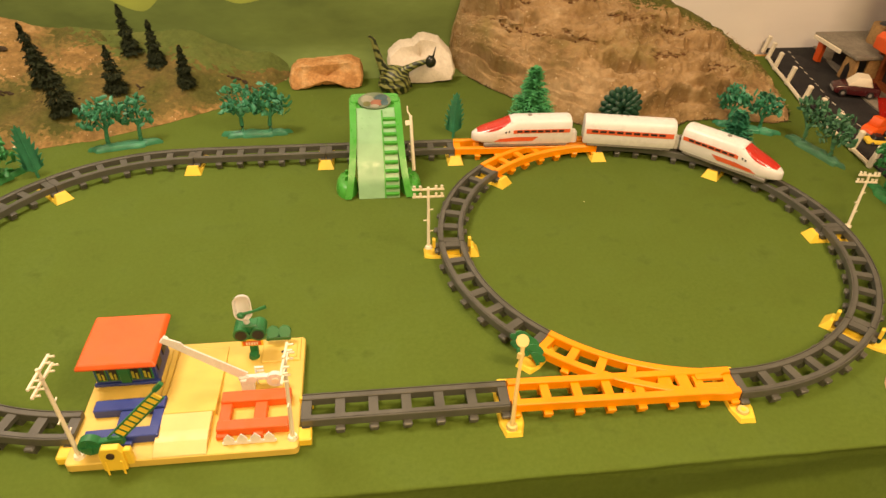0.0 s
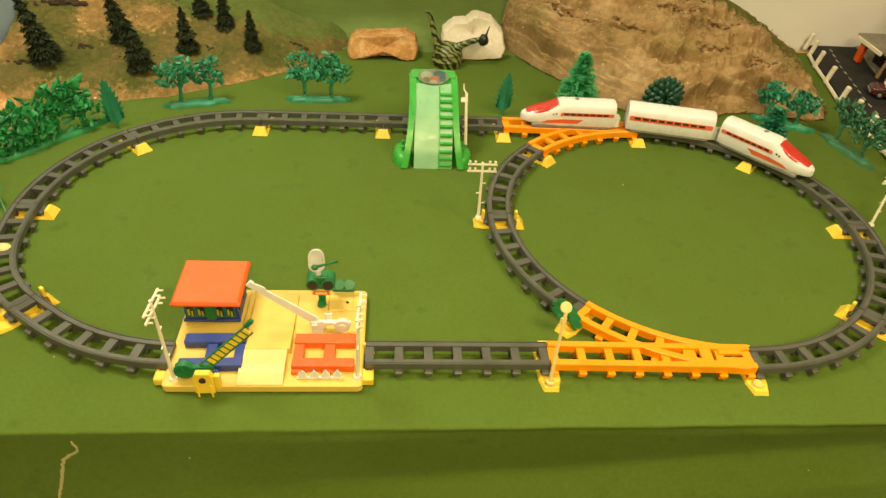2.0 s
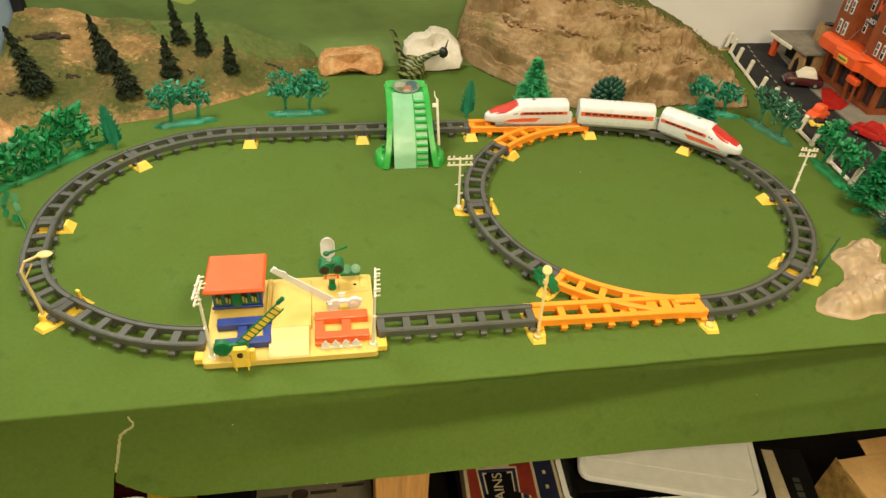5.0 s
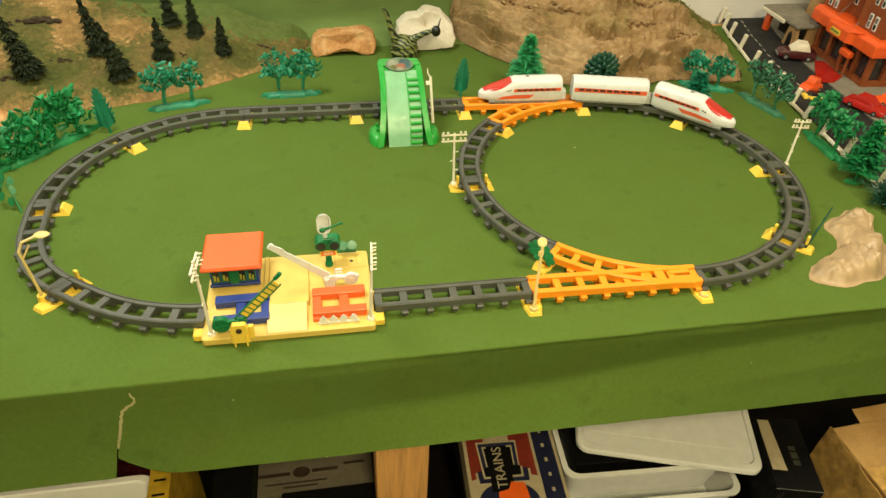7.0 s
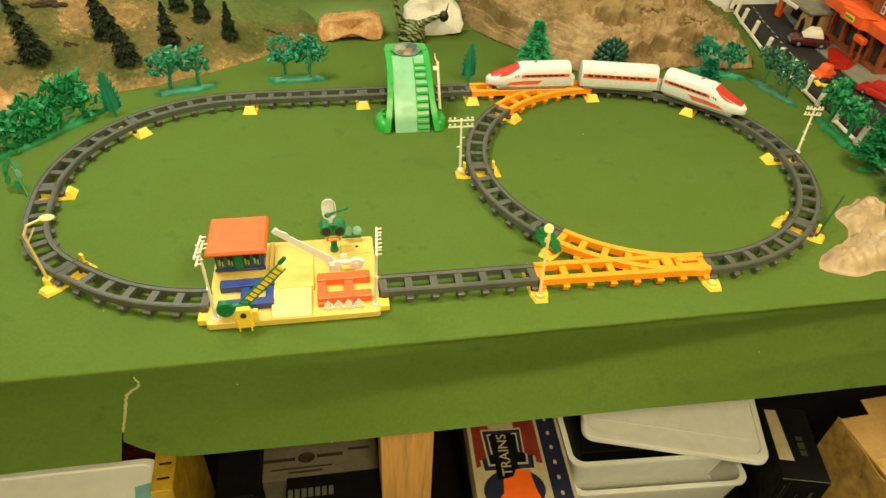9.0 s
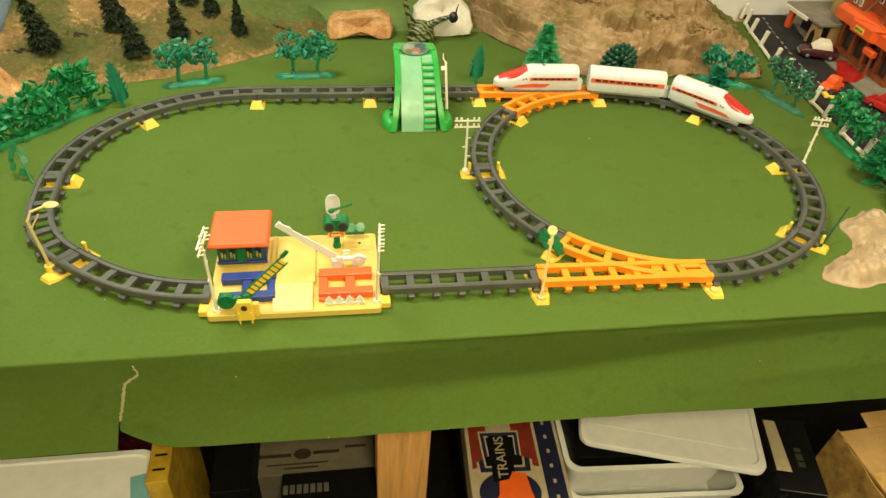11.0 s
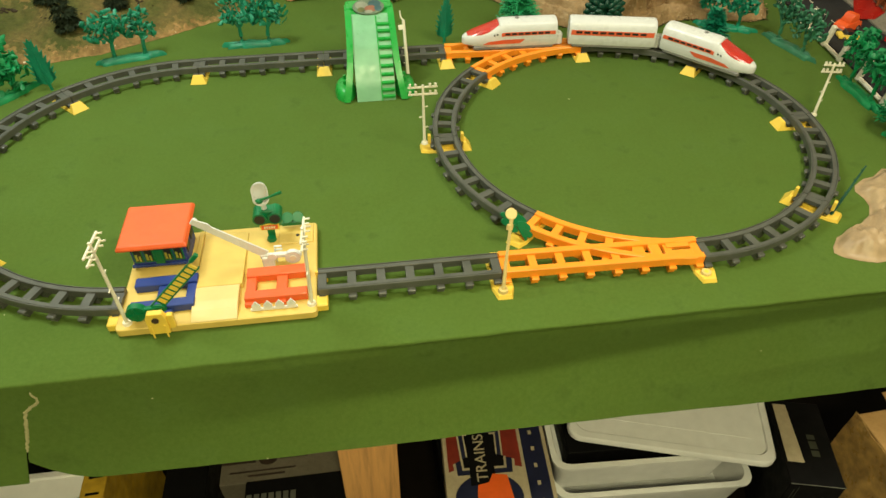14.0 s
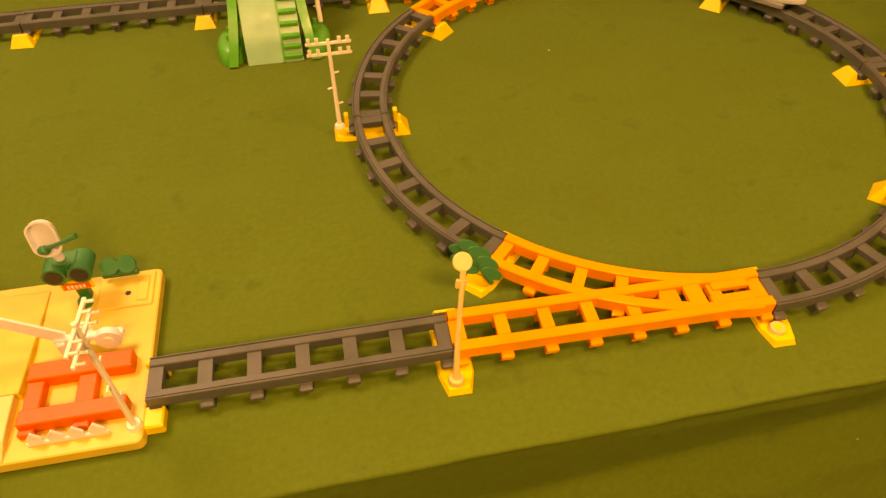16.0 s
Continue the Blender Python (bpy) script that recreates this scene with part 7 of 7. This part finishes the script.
STEPPED = [(-0.070, 0.012), (0.014, 0.012), (0.012, -0.052), (0.032, -0.057), (0.030, -0.088), (-0.078, -0.088), (-0.080, -0.060), (-0.066, -0.054)]
for k, (scale, material) in enumerate((((1.0, 1.0), CREAM_CARD), ((0.92, 0.91), NAVY), ((0.74, 0.74), CREAM_CARD), ((0.67, 0.66), DARK_CARD))):
    print_on(tb, inset(STEPPED, scale, (-0.026, -0.034)), material, T + 0.0011 + 0.0002 * k, label="stepped outline round the word")
print_on(tb, [(-0.050, 0.000), (-0.008, 0.000), (-0.006, -0.104), (-0.052, -0.104)], DARK_CARD, T + 0.0018, label="black band behind the word")
print_on(tb, [(-0.066, -0.157), (0.028, -0.157), (0.020, -0.132), (0.014, -0.088), (-0.012, -0.084), (-0.020, -0.100), (-0.040, -0.104), (-0.044, -0.134)], PRINT_ORANGE, T + 0.0020, label="bold orange emblem")
me = lettering("TRAINS", 0.0285, 0.0003)
me.materials.append(CREAM_CARD)
word = new("lettering", me)
word.parent = tb
word.matrix_basis = pose(-0.029, -0.050, T + 0.0023, 0, 0, 90)
word["label"] = "cream printed word"

# white tubs
def tub(m, sx, sy, sz, label):
    t = thing("storage_tub", m, label, "storage tub", "white storage tubs")
    lo, hi = rounded(-sx / 2 + 0.012, sx / 2 - 0.012, -sy / 2 + 0.012, sy / 2 - 0.012, 0.02), rounded(-sx / 2, sx / 2, -sy / 2, sy / 2, 0.026)
    g = Geo().rings([[(x, y, 0.0) for x, y in lo], [(x, y, sz) for x, y in hi], [(x * 1.03, y * 1.03, sz) for x, y in hi], [(x * 1.03, y * 1.03, sz + 0.006) for x, y in hi], [(x * 0.97, y * 0.97, sz + 0.006) for x, y in hi], [(x * 0.90, y * 0.90, 0.006) for x, y in lo]])
    part("tub", g, TUB, t, "", True)
    return t


def tub_lid(m, sx, sy, label):
    hi = rounded(-sx / 2, sx / 2, -sy / 2, sy / 2, 0.026)
    t = thing("tub_lid", m, label, "lid", "white storage tubs")
    rim = Geo().rings([[(x, y, 0.0) for x, y in hi], [(x, y, 0.010) for x, y in hi], [(x * 0.985, y * 0.985, 0.014) for x, y in hi], [(x * 0.93, y * 0.90, 0.014) for x, y in hi], [(x * 0.92, y * 0.88, 0.010) for x, y in hi], [(x * 0.92, y * 0.88, 0.0) for x, y in hi]], caps=False)
    part("rim", rim, TUB, t, "rolled rim", True)
    part("panel", Geo().prism([(x * 0.925, y * 0.885) for x, y in hi], "z", 0.0015, 0.0102), TUB, t, "sunk flat panel")
    part("ridge", Geo().soft_box(-sx * 0.40, sx * 0.40, -sy * 0.33, -sy * 0.325, 0.0100, 0.0112, 0.0004), TUB, t, "thin moulded ridge")
    return t


tub(pose(0.5339, 0.7196, SHELF, 0, 0, -3), 0.385, 0.36, 0.085, "milky white plastic storage tub with nothing on show")
tub(pose(0.4982, 0.7201, SHELF + 0.0915, 0, 0, -3), 0.345, 0.34, 0.090, "open milky white plastic tub holding a dark case")
carton("dark_case", pose(0.4985, 0.7206, SHELF + 0.0980, 0, 0, -3), 0.275, 0.26, 0.070, DARK_CARD, "flat black case lying in the white tub", "case")
tub_lid(pose(0.5754, 0.6998, SHELF + 0.1960, 1.5, 1.5, -16), 0.385, 0.300, "loose milky white tub lid lying askew across the tub")

# black box and parcel
bb = carton("game_box", pose(0.7844, 0.5373, SHELF, 0, 0, -14), 0.092, 0.175, 0.210, DARK_CARD, "tall black box with a pale label on its top")
print_on(bb, [(-0.042, -0.045), (-0.012, -0.045), (-0.016, 0.080), (-0.040, 0.080)], CREAM_CARD, 0.2106, label="pale paper label")
for i, (y, w) in enumerate(((-0.030, 0.012), (-0.014, 0.016), (0.006, 0.010))):
    print_on(bb, [(0.006, y), (0.020, y), (0.020, y + w), (0.006, y + w)], FAINT, 0.2104, label="faint grey print bar")
for x, w, z0, z1 in ((-0.036, 0.0012, 0.02, 0.19), (-0.030, 0.0008, 0.04, 0.20), (-0.004, 0.0016, 0.06, 0.16), (0.020, 0.0060, 0.10, 0.17)):
    part("print", Geo().box(x, x + w, -0.0898, -0.0888, z0, z1), FAINT, bb, "faint grey print line")
part("worn_edge", Geo().soft_box(-0.0475, 0.0475, -0.0896, -0.0884, 0.2085, 0.2101, 0.0003), FADED_PRINT, bb, "scuffed pale box edge")
cp = carton("parcel_box", pose(1.0480, 0.4700, SHELF, 0, 0, 3), 0.26, 0.22, 0.220, CARD, "worn brown cardboard parcel box with torn tape")
part("tape", Geo().soft_box(-0.131, 0.131, -0.040, 0.008, 0.2195, 0.2210, 0.0004), TAPE, cp, "yellowed packing tape")
wrap, wrap_rings = Geo(), []
for i in range(31):
    y = -0.112 + 0.230 * i / 30
    ring = []
    for j in range(19):
        z = 0.004 + 0.214 * j / 18
        crease = 0.006 + 0.014 * fbm(y * 5 + z * 4, z * 3) + 0.004 * fbm(y * 16, z * 8 + y * 10)
        ring.append((-0.1330 - crease, y, z))
    wrap_rings.append(ring + [(x + 0.0012, y, z) for x, y, z in reversed(ring)])
wrap.rings(wrap_rings)
part("wrapping", wrap, TAPE, cp, "crumpled yellowed tape over the side", True)
part("flap", Geo().soft_box(-0.060, 0.130, 0.0, 0.034, -0.0012, 0.0012, 0.0008, pose(0, 0.111, 0.218, 14, 0, 0)), CARD, cp, "lifted cardboard flap")

# far side of the post
fb = carton("accessory_box", pose(-0.2220, 0.7400, SHELF), 0.300, 0.20, 0.130, SHADED_CREAM, "cream accessory box, colour darkened for shade, with dark brown print lines")
for y, x0, x1, wide, mat in ((-0.060, -0.112, -0.022, 0.008, BROWN_PRINT), (-0.058, 0.024, 0.078, 0.008, BROWN_PRINT), (-0.080, -0.070, 0.055, 0.0035, BROWN_PRINT), (-0.090, -0.035, 0.035, 0.004, BROWN_PRINT), (-0.048, 0.090, 0.135, 0.006, BROWN_PRINT)):
    print_on(fb, [(x0, y), (x1, y), (x1, y + wide), (x0, y + wide)], mat, 0.1306, label="printed line")
print_on(fb, [(0.002 + 0.018 * math.cos(2 * math.pi * i / 16), -0.055 + 0.013 * math.sin(2 * math.pi * i / 16)) for i in range(16)], BROWN_PRINT, 0.1307, label="dark round emblem")
db = carton("sweet_box", pose(-0.1585, 0.5630, SHELF), 0.200, 0.155, 0.130, DARK_CARD, "dark box with a row of pale print bars on top")
for i in range(7):
    print_on(db, [(-0.098 + i * 0.0135, 0.030), (-0.0885 + i * 0.0135, 0.030), (-0.0885 + i * 0.0135, 0.050), (-0.098 + i * 0.0135, 0.050)], FADED_PRINT, 0.1306, label="pale print bar")
yb = carton("yellow_box", pose(-0.4350, 0.5900, SHELF, 0, 0, 2), 0.032, 0.20, 0.370, OCHRE, "narrow yellow box standing on end beside the tub")
for i in range(3):
    print_on(yb, [(-0.009, -0.080 + i * 0.028), (0.011, -0.080 + i * 0.028), (0.011, -0.076 + i * 0.028), (-0.009, -0.076 + i * 0.028)], DARK_CARD, 0.3706, label="dark print bar")
carton("maroon_box", pose(-0.5250, 0.7000, SHELF), 0.13, 0.10, 0.470, MAROON, "maroon box deep behind the torn cloth")
# Near-black box fills the gap, its colour acting as shade.
carton("dark_box", pose(-0.3436, 0.6560, SHELF), 0.07, 0.20, 0.22, DARK_CARD, "near-black box standing in for the shaded gap behind the yellow one")
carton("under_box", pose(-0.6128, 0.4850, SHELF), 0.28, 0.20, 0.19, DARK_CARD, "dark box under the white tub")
tub(pose(-0.6100, 0.4850, SHELF + 0.1902), 0.29, 0.205, 0.105, "milky white plastic tub behind the torn skirt")
tub_lid(pose(-0.6100, 0.4850, SHELF + 0.3014), 0.305, 0.220, "milky white lid closing the tub")
solo("blue_card", Geo().soft_box(-0.014, 0.014, -0.025, 0.025, 0, 0.003, 0.001), plastic("pale_blue_card", (0.18, 0.42, 0.48), 0.5, 0.1), "pale blue card lying on the tub lid", "card", m=pose(-0.4740, 0.5150, SHELF + 0.3156, 0, 0, 12))


# ---- origins at the foot of each thing ----
def settle_origins():
    bpy.context.view_layer.update()
    for ob in list(scene.objects):
        if ob.parent or ob.type != "EMPTY" or ob.matrix_basis != Matrix.Identity(4):
            continue
        pts = [c.matrix_world @ Vector(k) for c in ob.children_recursive if c.type == "MESH" for k in c.bound_box]
        if not pts:
            continue
        lo = Vector(min(p[i] for p in pts) for i in range(3))
        hi = Vector(max(p[i] for p in pts) for i in range(3))
        foot = Vector(((lo.x + hi.x) / 2, (lo.y + hi.y) / 2, lo.z))
        ob.matrix_basis = Matrix.Translation(foot)
        for c in ob.children:
            c.matrix_parent_inverse = Matrix.Translation(-foot)


settle_origins()
